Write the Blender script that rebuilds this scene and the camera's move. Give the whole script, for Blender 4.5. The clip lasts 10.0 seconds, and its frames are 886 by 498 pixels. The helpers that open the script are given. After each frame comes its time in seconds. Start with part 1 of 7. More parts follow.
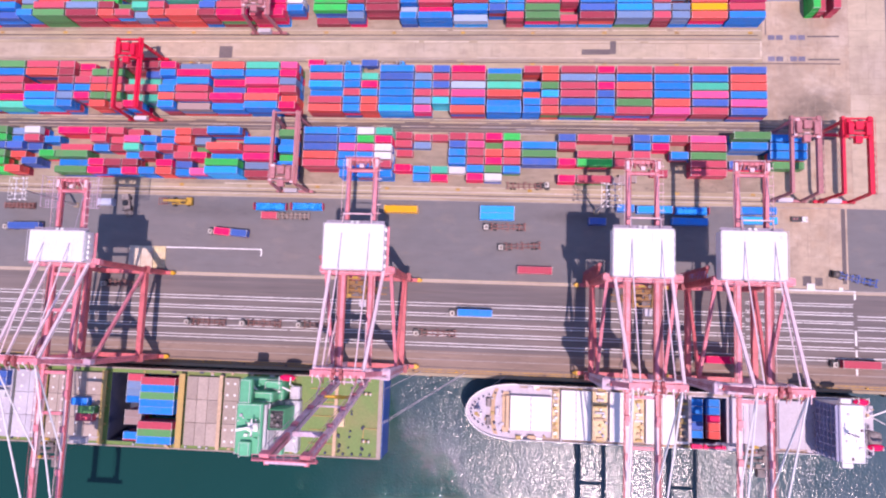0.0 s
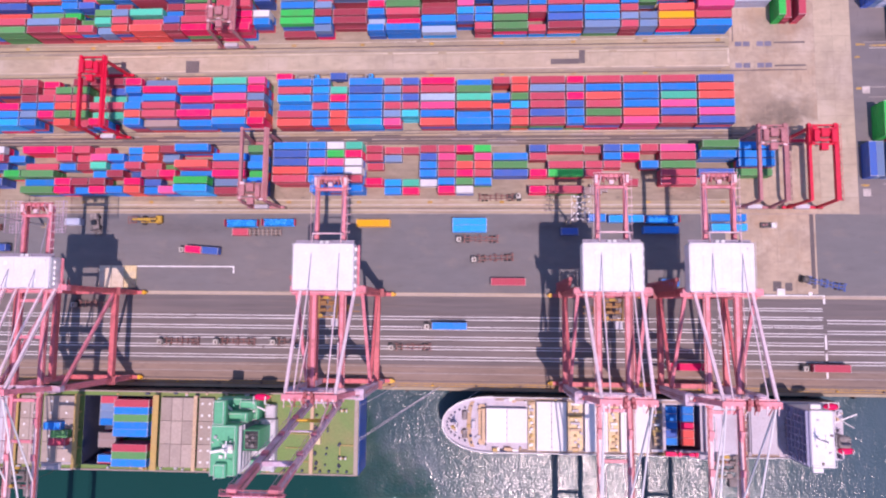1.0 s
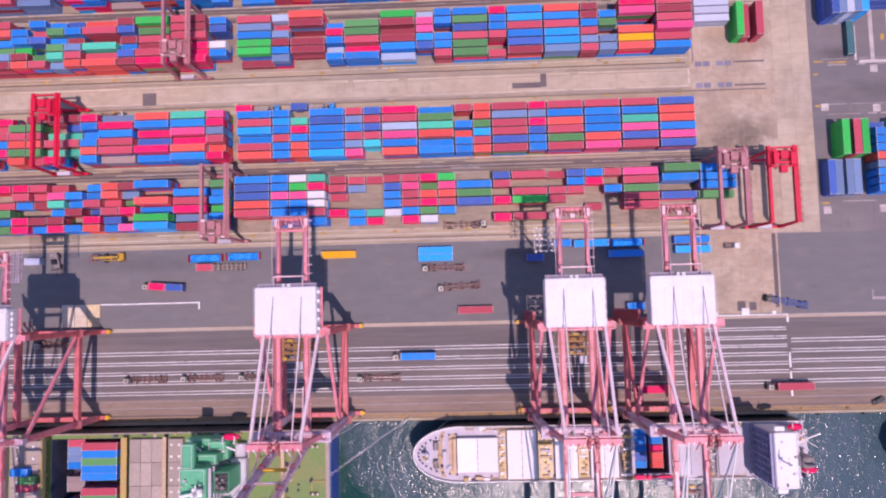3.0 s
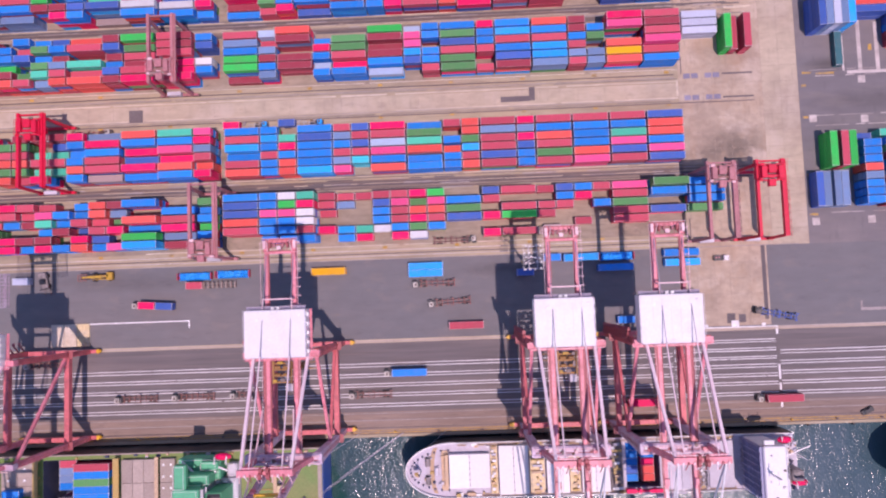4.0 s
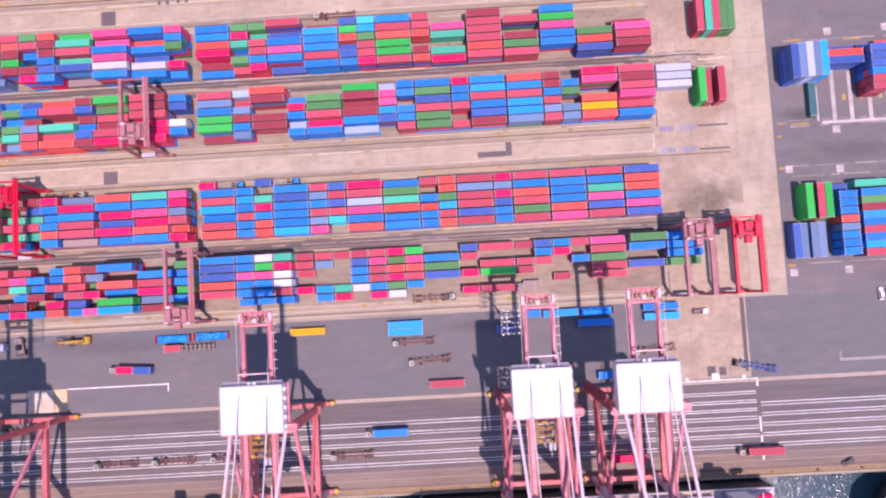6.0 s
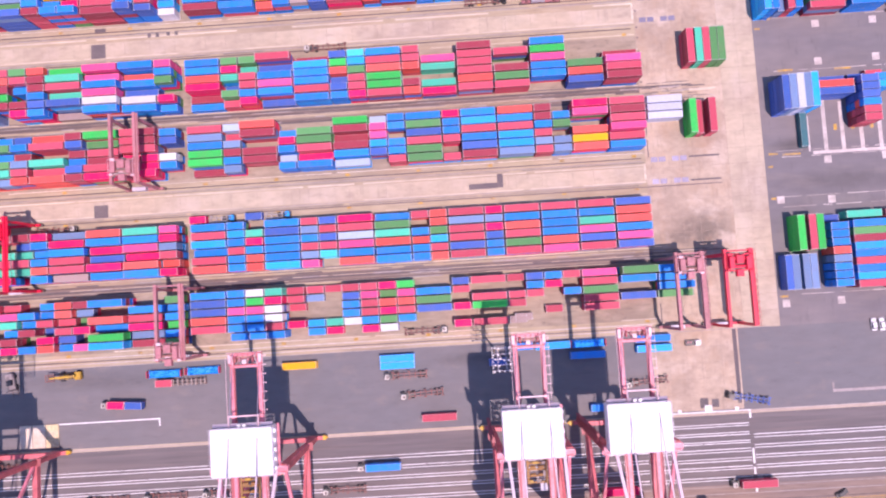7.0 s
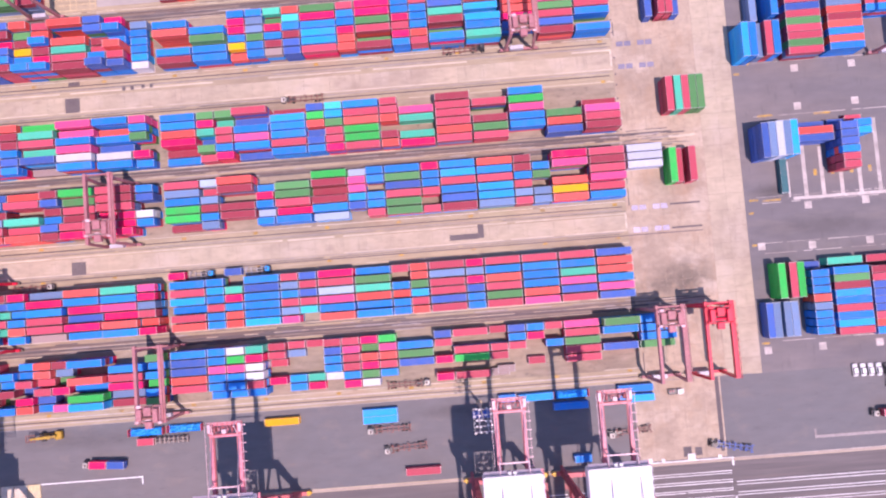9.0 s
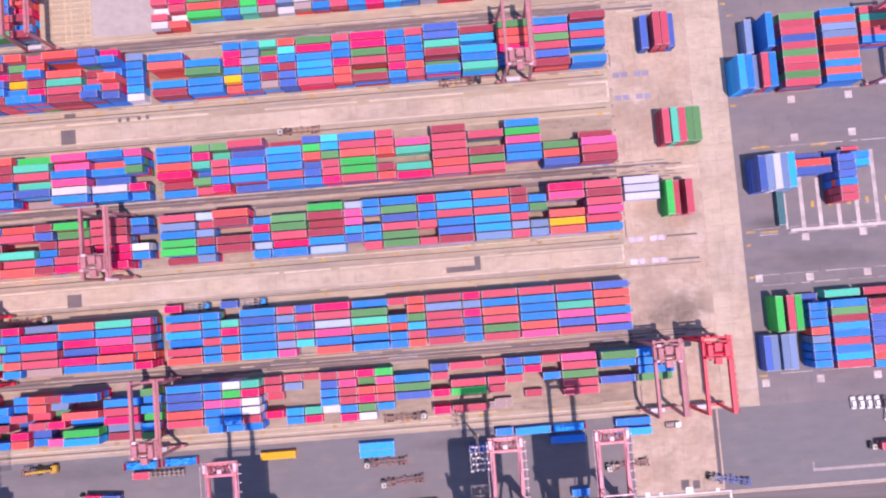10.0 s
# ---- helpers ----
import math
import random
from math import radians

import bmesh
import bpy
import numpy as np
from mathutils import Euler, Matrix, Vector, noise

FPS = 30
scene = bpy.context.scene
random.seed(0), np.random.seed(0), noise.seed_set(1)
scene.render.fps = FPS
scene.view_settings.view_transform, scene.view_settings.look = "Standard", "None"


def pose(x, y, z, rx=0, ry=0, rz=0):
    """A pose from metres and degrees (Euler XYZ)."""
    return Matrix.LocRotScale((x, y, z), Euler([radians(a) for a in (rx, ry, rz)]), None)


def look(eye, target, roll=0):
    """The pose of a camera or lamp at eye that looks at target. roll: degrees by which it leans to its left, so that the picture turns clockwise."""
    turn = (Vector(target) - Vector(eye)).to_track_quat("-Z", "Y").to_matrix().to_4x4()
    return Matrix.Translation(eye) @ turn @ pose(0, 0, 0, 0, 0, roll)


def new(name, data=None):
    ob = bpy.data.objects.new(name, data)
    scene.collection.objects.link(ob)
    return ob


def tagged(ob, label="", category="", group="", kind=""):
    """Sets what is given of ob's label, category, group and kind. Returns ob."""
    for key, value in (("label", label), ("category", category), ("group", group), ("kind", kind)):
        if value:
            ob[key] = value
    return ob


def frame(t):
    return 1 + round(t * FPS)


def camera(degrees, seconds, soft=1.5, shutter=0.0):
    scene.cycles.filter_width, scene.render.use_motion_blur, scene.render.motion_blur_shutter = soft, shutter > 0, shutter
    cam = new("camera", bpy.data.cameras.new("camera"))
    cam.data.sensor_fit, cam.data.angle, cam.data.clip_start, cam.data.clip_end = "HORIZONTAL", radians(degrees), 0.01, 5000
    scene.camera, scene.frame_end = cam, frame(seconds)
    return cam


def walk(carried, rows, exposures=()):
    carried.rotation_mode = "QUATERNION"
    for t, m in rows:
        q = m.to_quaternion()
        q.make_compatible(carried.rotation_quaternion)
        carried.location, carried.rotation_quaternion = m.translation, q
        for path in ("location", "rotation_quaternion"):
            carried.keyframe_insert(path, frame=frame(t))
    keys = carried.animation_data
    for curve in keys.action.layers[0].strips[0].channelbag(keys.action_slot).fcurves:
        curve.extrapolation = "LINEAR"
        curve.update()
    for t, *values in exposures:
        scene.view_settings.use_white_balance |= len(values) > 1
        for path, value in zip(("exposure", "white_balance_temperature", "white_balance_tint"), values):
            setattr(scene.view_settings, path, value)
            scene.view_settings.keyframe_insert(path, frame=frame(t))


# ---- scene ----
cam = camera(66.3, 10.0, soft=2.15)
EXPOSURES = [(0, -0.12, 6240, 40), (0.5, -0.21, 6240, 40), (1, -0.29, 6240, 40), (1.5, -0.37, 6240, 40), (2.5, -0.42, 6240, 40), (4, -0.43, 6240, 40), (5, -0.39, 6240, 40), (5.5, -0.26, 6240, 40), (7, 0.06, 6240, 40), (7.5, 0.08, 6240, 40), (10, -0.04, 6240, 40)]
PATH = [
    (0, (-0.676, -2.185, 239.823), (-0.835, -1.965, 237.841), -34.1),
    (0.5, (1.529, 1.522, 239.874), (1.393, 1.73, 237.889), -32.1),
    (1, (3.661, 5.3, 239.908), (3.544, 5.498, 237.921), -30.2),
    (1.5, (5.61, 9.102, 239.955), (5.507, 9.293, 237.967), -28.6),
    (2, (7.307, 12.878, 240.026), (7.214, 13.059, 238.037), -27.6),
    (2.5, (8.705, 16.714, 240.083), (8.626, 16.883, 238.091), -26.1),
    (4, (11.947, 28.665, 240.462), (11.892, 28.798, 238.467), -24.6),
    (4.5, (13.058, 33.074, 240.554), (13.012, 33.202, 238.559), -22.6),
    (5, (14.337, 37.937, 240.671), (14.299, 38.066, 238.675), -19.4),
    (5.5, (15.89, 43.192, 240.761), (15.856, 43.323, 238.765), -17.6),
    (7, (20.979, 59.809, 241.029), (20.949, 59.944, 239.034), -16.1),
    (7.5, (22.642, 65.159, 241.105), (22.614, 65.285, 239.11), -16.1),
    (8, (24.206, 70.409, 241.16), (24.183, 70.526, 239.164), -14.8),
    (8.5, (25.596, 75.632, 241.165), (25.577, 75.739, 239.168), -14.1),
    (9, (26.769, 80.882, 241.139), (26.757, 80.991, 239.142), -10.8),
    (9.5, (27.729, 86.134, 241.104), (27.72, 86.248, 239.107), -8.9),
    (10, (28.588, 91.373, 241.109), (28.578, 91.489, 239.112), -9.5),
]
walk(cam, [(t, look(eye, target, roll)) for t, eye, target, roll in PATH], EXPOSURES)

# ---- light ----
SUN = Vector((8.4, -12.2, 49.0)).normalized()
world = bpy.data.worlds.new("sky")
scene.world = world
world.use_nodes = True
wt = world.node_tree
sky = wt.nodes.new("ShaderNodeTexSky")
sky.sky_type = "NISHITA"
sky.sun_disc = False
sky.sun_elevation = math.asin(SUN.z)
sky.sun_rotation = math.atan2(SUN.x, SUN.y)
sky.air_density, sky.dust_density, sky.ozone_density = 1.4, 0.2, 2.0
wt.nodes["Background"].inputs["Strength"].default_value = 0.146
wt.links.new(sky.outputs["Color"], wt.nodes["Background"].inputs["Color"])
sun = new("sun", bpy.data.lights.new("sun", "SUN"))
sun.data.energy, sun.data.angle, sun.data.color = 4.54, radians(0.6), (1.0, 0.872, 0.74)
sun.matrix_world = look((40, -60, 300), (40 - SUN.x * 10, -60 - SUN.y * 10, 300 - SUN.z * 10))


# ---- materials ----
def mat(name, base, rough=0.6, metal=0.0, vary=0.12, big=0.15, small=3.0, stain=(0.25, 0.22, 0.2), stained=0.15, bump=0.15, rnd=0.12, coord="Object", stretch=1.0, shine=0.5):
    """Paint or stone with a broad mottling, a fine grain, blotches of dirt and a slight relief."""
    m = bpy.data.materials.new(name)
    m.use_nodes = True
    nt = m.node_tree
    n, l = nt.nodes, nt.links
    bsdf = n["Principled BSDF"]
    bsdf.inputs["Roughness"].default_value, bsdf.inputs["Metallic"].default_value = rough, metal
    bsdf.inputs["Specular IOR Level"].default_value = shine
    tc, info = n.new("ShaderNodeTexCoord"), n.new("ShaderNodeObjectInfo")
    shift = n.new("ShaderNodeVectorMath")
    shift.operation = "ADD"
    if coord == "World":
        l.new(n.new("ShaderNodeNewGeometry").outputs["Position"], shift.inputs[0])
    else:
        l.new(tc.outputs[coord], shift.inputs[0])
    spread = n.new("ShaderNodeMath")
    spread.operation = "MULTIPLY"
    spread.inputs[1].default_value = 37.0
    l.new(info.outputs["Random"], spread.inputs[0])
    if coord != "World":
        l.new(spread.outputs[0], shift.inputs[1])
    nb, ns = n.new("ShaderNodeTexNoise"), n.new("ShaderNodeTexNoise")
    nb.inputs["Scale"].default_value, ns.inputs["Scale"].default_value = big, small
    nb.inputs["Detail"].default_value, ns.inputs["Detail"].default_value = 6.0, 4.0
    pull = n.new("ShaderNodeMapping")
    pull.inputs["Scale"].default_value = (1.0 / stretch, 1.0, 1.0)
    l.new(shift.outputs[0], pull.inputs["Vector"])
    for t in (nb, ns):
        l.new(pull.outputs[0], t.inputs["Vector"])
    mix = n.new("ShaderNodeMix")
    mix.data_type = "RGBA"
    mix.inputs["A"].default_value = (*base, 1)
    mix.inputs["B"].default_value = (*stain, 1)
    ramp = n.new("ShaderNodeMapRange")
    ramp.inputs["From Min"].default_value, ramp.inputs["From Max"].default_value = 0.45, 0.75
    ramp.inputs["To Max"].default_value = stained * 2
    l.new(nb.outputs["Fac"], ramp.inputs["Value"])
    l.new(ramp.outputs[0], mix.inputs["Factor"])
    hsv = n.new("ShaderNodeHueSaturation")
    l.new(mix.outputs["Result"], hsv.inputs["Color"])
    val = n.new("ShaderNodeMapRange")
    val.inputs["From Min"].default_value, val.inputs["From Max"].default_value = 0.3, 0.7
    val.inputs["To Min"].default_value, val.inputs["To Max"].default_value = 1 - vary, 1 + vary
    l.new(ns.outputs["Fac"], val.inputs["Value"])
    per = n.new("ShaderNodeMapRange")
    per.inputs["To Min"].default_value, per.inputs["To Max"].default_value = 1 - rnd, 1 + rnd
    l.new(info.outputs["Random"], per.inputs["Value"])
    mul = n.new("ShaderNodeMath")
    mul.operation = "MULTIPLY"
    l.new(val.outputs[0], mul.inputs[0])
    l.new(per.outputs[0], mul.inputs[1])
    l.new(mul.outputs[0], hsv.inputs["Value"])
    l.new(hsv.outputs["Color"], bsdf.inputs["Base Color"])
    if bump:
        b = n.new("ShaderNodeBump")
        b.inputs["Strength"].default_value, b.inputs["Distance"].default_value = bump, 0.05
        l.new(ns.outputs["Fac"], b.inputs["Height"])
        l.new(b.outputs["Normal"], bsdf.inputs["Normal"])
    return m


# container paints by letter
PAINT = {
    "r": ("brick red", (0.52, 0.075, 0.115)), "p": ("bright crimson", (0.85, 0.015, 0.12)), "k": ("pink red", (0.85, 0.09, 0.26)),
    "o": ("orange red", (0.8, 0.1, 0.085)), "b": ("bright blue", (0.008, 0.212, 0.67)), "n": ("indigo blue", (0.055, 0.125, 0.42)),
    "s": ("faded slate blue", (0.16, 0.25, 0.43)), "d": ("dark navy", (0.045, 0.055, 0.14)), "v": ("pale lilac white", (0.49, 0.52, 0.65)), "m": ("dark teal", (0.05, 0.15, 0.17)), "c": ("sky blue", (0.002, 0.35, 0.88)), "t": ("turquoise green", (0.05, 0.5, 0.34)),
    "a": ("aqua", (0.03, 0.55, 0.68)), "g": ("dull green", (0.09, 0.28, 0.1)), "l": ("bright green", (0.012, 0.46, 0.085)),
    "w": ("dirty white", (0.62, 0.6, 0.63)), "y": ("yellow", (0.82, 0.4, 0.004)), "e": ("dusty grey", (0.33, 0.24, 0.23)), "i": ("pale blue grey", (0.36, 0.45, 0.6)),
}
CONT = {k: mat("paint_" + v[0].replace(" ", "_"), tuple(min(0.88, 1.05 * q) for q in v[1]), 0.5, 0.0, 0.07, 0.35, 1.6, (0.3, 0.17, 0.14), 0.07, 0.08, 0.14, shine=0.12) for k, v in PAINT.items()}
# paler copies of each paint: highlights on the top rails and roof ends
RIM = {k: mat("highlit_rail_" + v[0].replace(" ", "_"), tuple(0.72 * q + 0.2 for q in v[1]), 0.55, 0.0, 0.2, 0.5, 2.0, (0.4, 0.3, 0.28), 0.25, 0.05, 0.1, shine=0.25) for k, v in PAINT.items()}
END = {k: mat("highlit_end_" + v[0].replace(" ", "_"), tuple(0.55 * q + 0.24 for q in v[1]), 0.55, 0.0, 0.2, 0.5, 2.0, (0.4, 0.3, 0.28), 0.25, 0.05, 0.16, shine=0.25) for k, v in PAINT.items()}
M_STEEL = mat("worn_steel", (0.5, 0.46, 0.47), 0.5, 0.3)
# casting steel raised to near white: its bright highlight is in the colour
M_CAST = mat("highlit_corner_casting", (0.74, 0.71, 0.73), 0.5, 0.0, 0.15, 0.5, 3.0, (0.5, 0.4, 0.38), 0.3)
M_DARK = mat("dark_rubber", (0.03, 0.03, 0.035), 0.8)
M_ASPHALT = mat("asphalt", (0.172, 0.166, 0.174), 0.92, 0, 0.06, 0.03, 0.35, (0.22, 0.19, 0.185), 0.4, 0.1, 0, "World", 2.5)
M_ASPHALT2 = mat("yard_asphalt", (0.18, 0.163, 0.172), 0.92, 0, 0.07, 0.04, 0.35, (0.26, 0.22, 0.21), 0.45, 0.1, 0, "World", 2.5)
M_ROAD = mat("quay_road_asphalt", (0.158, 0.137, 0.139), 0.92, 0, 0.12, 0.06, 0.5, (0.22, 0.175, 0.16), 0.4, 0.1, 0, "World", 14.0)
M_CONC = mat("yard_concrete", (0.44, 0.353, 0.24), 0.9, 0, 0.09, 0.045, 0.45, (0.24, 0.175, 0.135), 0.38, 0.1, 0.0, "World", 3.0)
M_CONC2 = mat("pale_concrete", (0.5, 0.408, 0.305), 0.9, 0, 0.1, 0.05, 0.5, (0.33, 0.25, 0.2), 0.36, 0.1, 0.04, "World", 2.0)
M_GREYC = mat("smooth_grey_concrete", (0.43, 0.38, 0.35), 0.9, 0, 0.08, 0.05, 0.5, (0.33, 0.28, 0.26), 0.35, 0.1, 0.0, "World", 1.5)
M_HEAD = mat("stained_concrete", (0.47, 0.365, 0.275), 0.9, 0, 0.1, 0.05, 0.6, (0.29, 0.22, 0.175), 0.4, 0.1, 0.045, "World", 1.4)


def oil_stain(m, x, y, rx, ry, depth):
    """Darkens a worn patch of oil and tyre dirt round a spot of the paving, with ragged edges."""
    n, l = m.node_tree.nodes, m.node_tree.links
    bsdf = n["Principled BSDF"]
    src = bsdf.inputs["Base Color"].links[0].from_socket
    geo, place, rag = n.new("ShaderNodeNewGeometry"), n.new("ShaderNodeMapping"), n.new("ShaderNodeTexNoise")
    place.vector_type = "TEXTURE"
    place.inputs["Location"].default_value, place.inputs["Scale"].default_value = (x, y, 0), (rx, ry, 10)
    l.new(geo.outputs["Position"], place.inputs["Vector"])
    ball = n.new("ShaderNodeTexGradient")
    ball.gradient_type = "SPHERICAL"
    l.new(place.outputs[0], ball.inputs[0])
    rag.inputs["Scale"].default_value, rag.inputs["Detail"].default_value = 0.22, 5.0
    l.new(geo.outputs["Position"], rag.inputs["Vector"])
    mul = n.new("ShaderNodeMath")
    mul.operation = "MULTIPLY"
    l.new(ball.outputs["Fac"], mul.inputs[0])
    l.new(rag.outputs["Fac"], mul.inputs[1])
    far = n.new("ShaderNodeMapRange")
    far.inputs["From Max"].default_value, far.inputs["To Max"].default_value = 0.4, depth
    l.new(mul.outputs[0], far.inputs["Value"])
    mix = n.new("ShaderNodeMix")
    mix.data_type = "RGBA"
    mix.inputs["B"].default_value = (0.07, 0.06, 0.055, 1)
    l.new(far.outputs[0], mix.inputs["Factor"])
    l.new(src, mix.inputs["A"])
    l.new(mix.outputs["Result"], bsdf.inputs["Base Color"])


def streaks(m, tint, along_x, along_y, low, high, amount, seed=0.0):
    """Lays a worn film over a ground material: dust, tyre dirt or bleaching, drawn out along x or y."""
    n, l = m.node_tree.nodes, m.node_tree.links
    bsdf = n["Principled BSDF"]
    src = bsdf.inputs["Base Color"].links[0].from_socket
    geo, place, film = n.new("ShaderNodeNewGeometry"), n.new("ShaderNodeMapping"), n.new("ShaderNodeTexNoise")
    place.inputs["Scale"].default_value = (1.0 / along_x, 1.0 / along_y, 1.0)
    place.inputs["Location"].default_value = (seed, seed * 0.7, 0)
    l.new(geo.outputs["Position"], place.inputs["Vector"])
    l.new(place.outputs[0], film.inputs["Vector"])
    film.inputs["Scale"].default_value, film.inputs["Detail"].default_value, film.inputs["Roughness"].default_value = 1.0, 7.0, 0.62
    far = n.new("ShaderNodeMapRange")
    far.inputs["From Min"].default_value, far.inputs["From Max"].default_value, far.inputs["To Max"].default_value = low, high, amount
    l.new(film.outputs["Fac"], far.inputs["Value"])
    mix = n.new("ShaderNodeMix")
    mix.data_type = "RGBA"
    mix.inputs["B"].default_value = (*tint, 1)
    l.new(far.outputs[0], mix.inputs["Factor"])
    l.new(src, mix.inputs["A"])
    l.new(mix.outputs["Result"], bsdf.inputs["Base Color"])


oil_stain(M_HEAD, 111.0, 77.5, 15.0, 9.0, 0.62)
oil_stain(M_HEAD, 104.0, 74.5, 17.0, 4.0, 0.4)
oil_stain(M_ASPHALT, 24.0, 37.0, 16.0, 3.0, 0.35)
oil_stain(M_ASPHALT, -108.0, 37.0, 30.0, 4.0, 0.3)
oil_stain(M_ASPHALT, 150.0, 8.0, 40.0, 6.0, 0.3)
oil_stain(M_ASPHALT2, 160.0, 92.0, 30.0, 5.0, 0.35)
oil_stain(M_ASPHALT2, 143.0, 105.0, 9.0, 3.0, 0.6)
M_STACK = mat("stack_ground", (0.36, 0.29, 0.216), 0.95, 0, 0.14, 0.07, 0.7, (0.2, 0.15, 0.12), 0.42, 0.2, 0.0, "World", 4.0)
M_BALLAST = mat("rail_ballast", (0.26, 0.19, 0.155), 0.95, 0, 0.2, 0.1, 0.9, (0.15, 0.11, 0.095), 0.38, 0.25, 0.0, "World", 9.0)
M_QUAY = mat("quay_concrete", (0.29, 0.21, 0.17), 0.9, 0, 0.1, 0.06, 0.7, (0.17, 0.125, 0.11), 0.4, 0.15, 0.0, "World", 6.0)
# tyre dirt, dust and bleached places on the paving
streaks(M_HEAD, (0.6, 0.49, 0.4), 14, 9, 0.52, 0.68, 0.7, 3.0)
streaks(M_HEAD, (0.2, 0.155, 0.13), 1.4, 9, 0.56, 0.72, 0.45, 9.0)
streaks(M_HEAD, (0.22, 0.17, 0.14), 1.6, 1.6, 0.6, 0.75, 0.5, 17.0)
streaks(M_HEAD, (0.42, 0.28, 0.18), 7, 11, 0.5, 0.7, 0.5, 27.0)
streaks(M_CONC2, (0.6, 0.5, 0.42), 16, 22, 0.5, 0.68, 0.6, 5.0)
streaks(M_CONC2, (0.25, 0.19, 0.155), 6, 2.2, 0.57, 0.73, 0.4, 13.0)
streaks(M_CONC2, (0.24, 0.185, 0.15), 1.3, 12, 0.58, 0.74, 0.4, 23.0)
streaks(M_CONC, (0.21, 0.16, 0.13), 24, 0.7, 0.52, 0.7, 0.5, 7.0)
streaks(M_CONC, (0.56, 0.46, 0.38), 18, 0.9, 0.54, 0.7, 0.55, 19.0)
streaks(M_CONC, (0.18, 0.14, 0.115), 2.2, 1.2, 0.6, 0.75, 0.5, 31.0)
streaks(M_BALLAST, (0.5, 0.42, 0.37), 20, 0.6, 0.53, 0.68, 0.6, 2.0)
streaks(M_BALLAST, (0.1, 0.08, 0.075), 9, 0.55, 0.55, 0.7, 0.6, 11.0)
streaks(M_STACK, (0.46, 0.36, 0.29), 7, 2.2, 0.52, 0.7, 0.5, 21.0)
streaks(M_STACK, (0.13, 0.1, 0.085), 2.6, 2.0, 0.56, 0.72, 0.5, 41.0)
streaks(M_ASPHALT2, (0.11, 0.1, 0.105), 1.8, 9, 0.58, 0.74, 0.5, 4.0)
streaks(M_ASPHALT2, (0.25, 0.215, 0.2), 22, 5, 0.5, 0.7, 0.45, 15.0)
streaks(M_ASPHALT, (0.1, 0.09, 0.098), 7, 1.6, 0.58, 0.75, 0.4, 6.0)
streaks(M_ASPHALT, (0.21, 0.185, 0.185), 26, 4, 0.52, 0.7, 0.4, 25.0)
streaks(M_ASPHALT, (0.27, 0.225, 0.2), 12, 7, 0.56, 0.74, 0.5, 51.0)
streaks(M_ASPHALT, (0.26, 0.185, 0.12), 5, 1.4, 0.64, 0.78, 0.5, 63.0)
streaks(M_ROAD, (0.25, 0.195, 0.175), 40, 0.8, 0.53, 0.7, 0.45, 8.0)
streaks(M_ROAD, (0.09, 0.075, 0.078), 30, 0.7, 0.55, 0.72, 0.45, 18.0)
streaks(M_QUAY, (0.38, 0.28, 0.22), 14, 0.7, 0.53, 0.7, 0.5, 28.0)
streaks(M_QUAY, (0.11, 0.08, 0.07), 5, 1.0, 0.56, 0.72, 0.5, 38.0)
M_PATCH = mat("dark_tar_patch", (0.14, 0.115, 0.12), 0.9, 0, 0.15)
M_LINE = mat("white_road_paint", (0.8, 0.77, 0.78), 0.8, 0, 0.15, 0.3, 1.2, (0.36, 0.31, 0.31), 0.25)
M_WORN = mat("worn_white_road_paint", (0.56, 0.49, 0.47), 0.85, 0, 0.2, 0.25, 1.0, (0.3, 0.25, 0.23), 0.4, 0.15, 0.12, "World")
M_FAINT = mat("faded_road_paint", (0.36, 0.31, 0.3), 0.85, 0, 0.2, 0.2, 0.8, (0.24, 0.2, 0.2), 0.4)
M_BLEACH = mat("bleached_edge_concrete", (0.62, 0.52, 0.41), 0.9, 0, 0.15, 0.1, 0.7, (0.42, 0.34, 0.27), 0.4, 0.1, 0.1, "World", 3.0)
M_GRIME = mat("grimy_edge_concrete", (0.3, 0.25, 0.21), 0.9, 0, 0.2, 0.1, 0.7, (0.2, 0.16, 0.14), 0.4, 0.1, 0.1, "World", 3.0)
M_JOINT = mat("slab_joint_filler", (0.34, 0.265, 0.215), 0.9, 0, 0.2)
M_YLINE = mat("yellow_road_paint", (0.52, 0.31, 0.07), 0.8, 0, 0.25, 0.5, 1.6, (0.3, 0.23, 0.17), 0.55)
M_RAIL = mat("rail_steel", (0.16, 0.12, 0.115), 0.55, 0.3)
M_PINK = mat("crane_pink_paint", (0.76, 0.25, 0.31), 0.5, 0, 0.16, 0.25, 1.4, (0.46, 0.13, 0.15), 0.42, 0.08, 0.05)
M_PINKRED = mat("crane_faded_red_paint", (0.65, 0.15, 0.165), 0.55, 0, 0.16, 0.25, 1.4, (0.33, 0.08, 0.09), 0.42, 0.08, 0.05)
M_PALE = mat("crane_pale_pink_paint", (0.82, 0.56, 0.6), 0.5, 0, 0.14, 0.25, 1.4, (0.58, 0.28, 0.32), 0.4, 0.08, 0.05)
M_STAY = mat("crane_bleached_paint", (0.85, 0.67, 0.73), 0.45, 0, 0.08, 0.12, 1.2, (0.75, 0.5, 0.55), 0.2, 0.08, 0.05)
M_LILAC = mat("crane_lilac_tone", (0.57, 0.44, 0.57), 0.5, 0, 0.16, 0.25, 1.4, (0.4, 0.2, 0.25), 0.42, 0.08, 0.05)
M_RED = mat("gantry_red_paint", (0.72, 0.008, 0.05), 0.45, 0, 0.1, 0.15, 1.2, (0.4, 0.03, 0.04), 0.12, 0.08, 0.05)
M_MAROON = mat("gantry_maroon_paint", (0.4, 0.1, 0.11), 0.55, 0, 0.12, 0.15, 1.2, (0.28, 0.1, 0.09), 0.2, 0.08, 0.05)
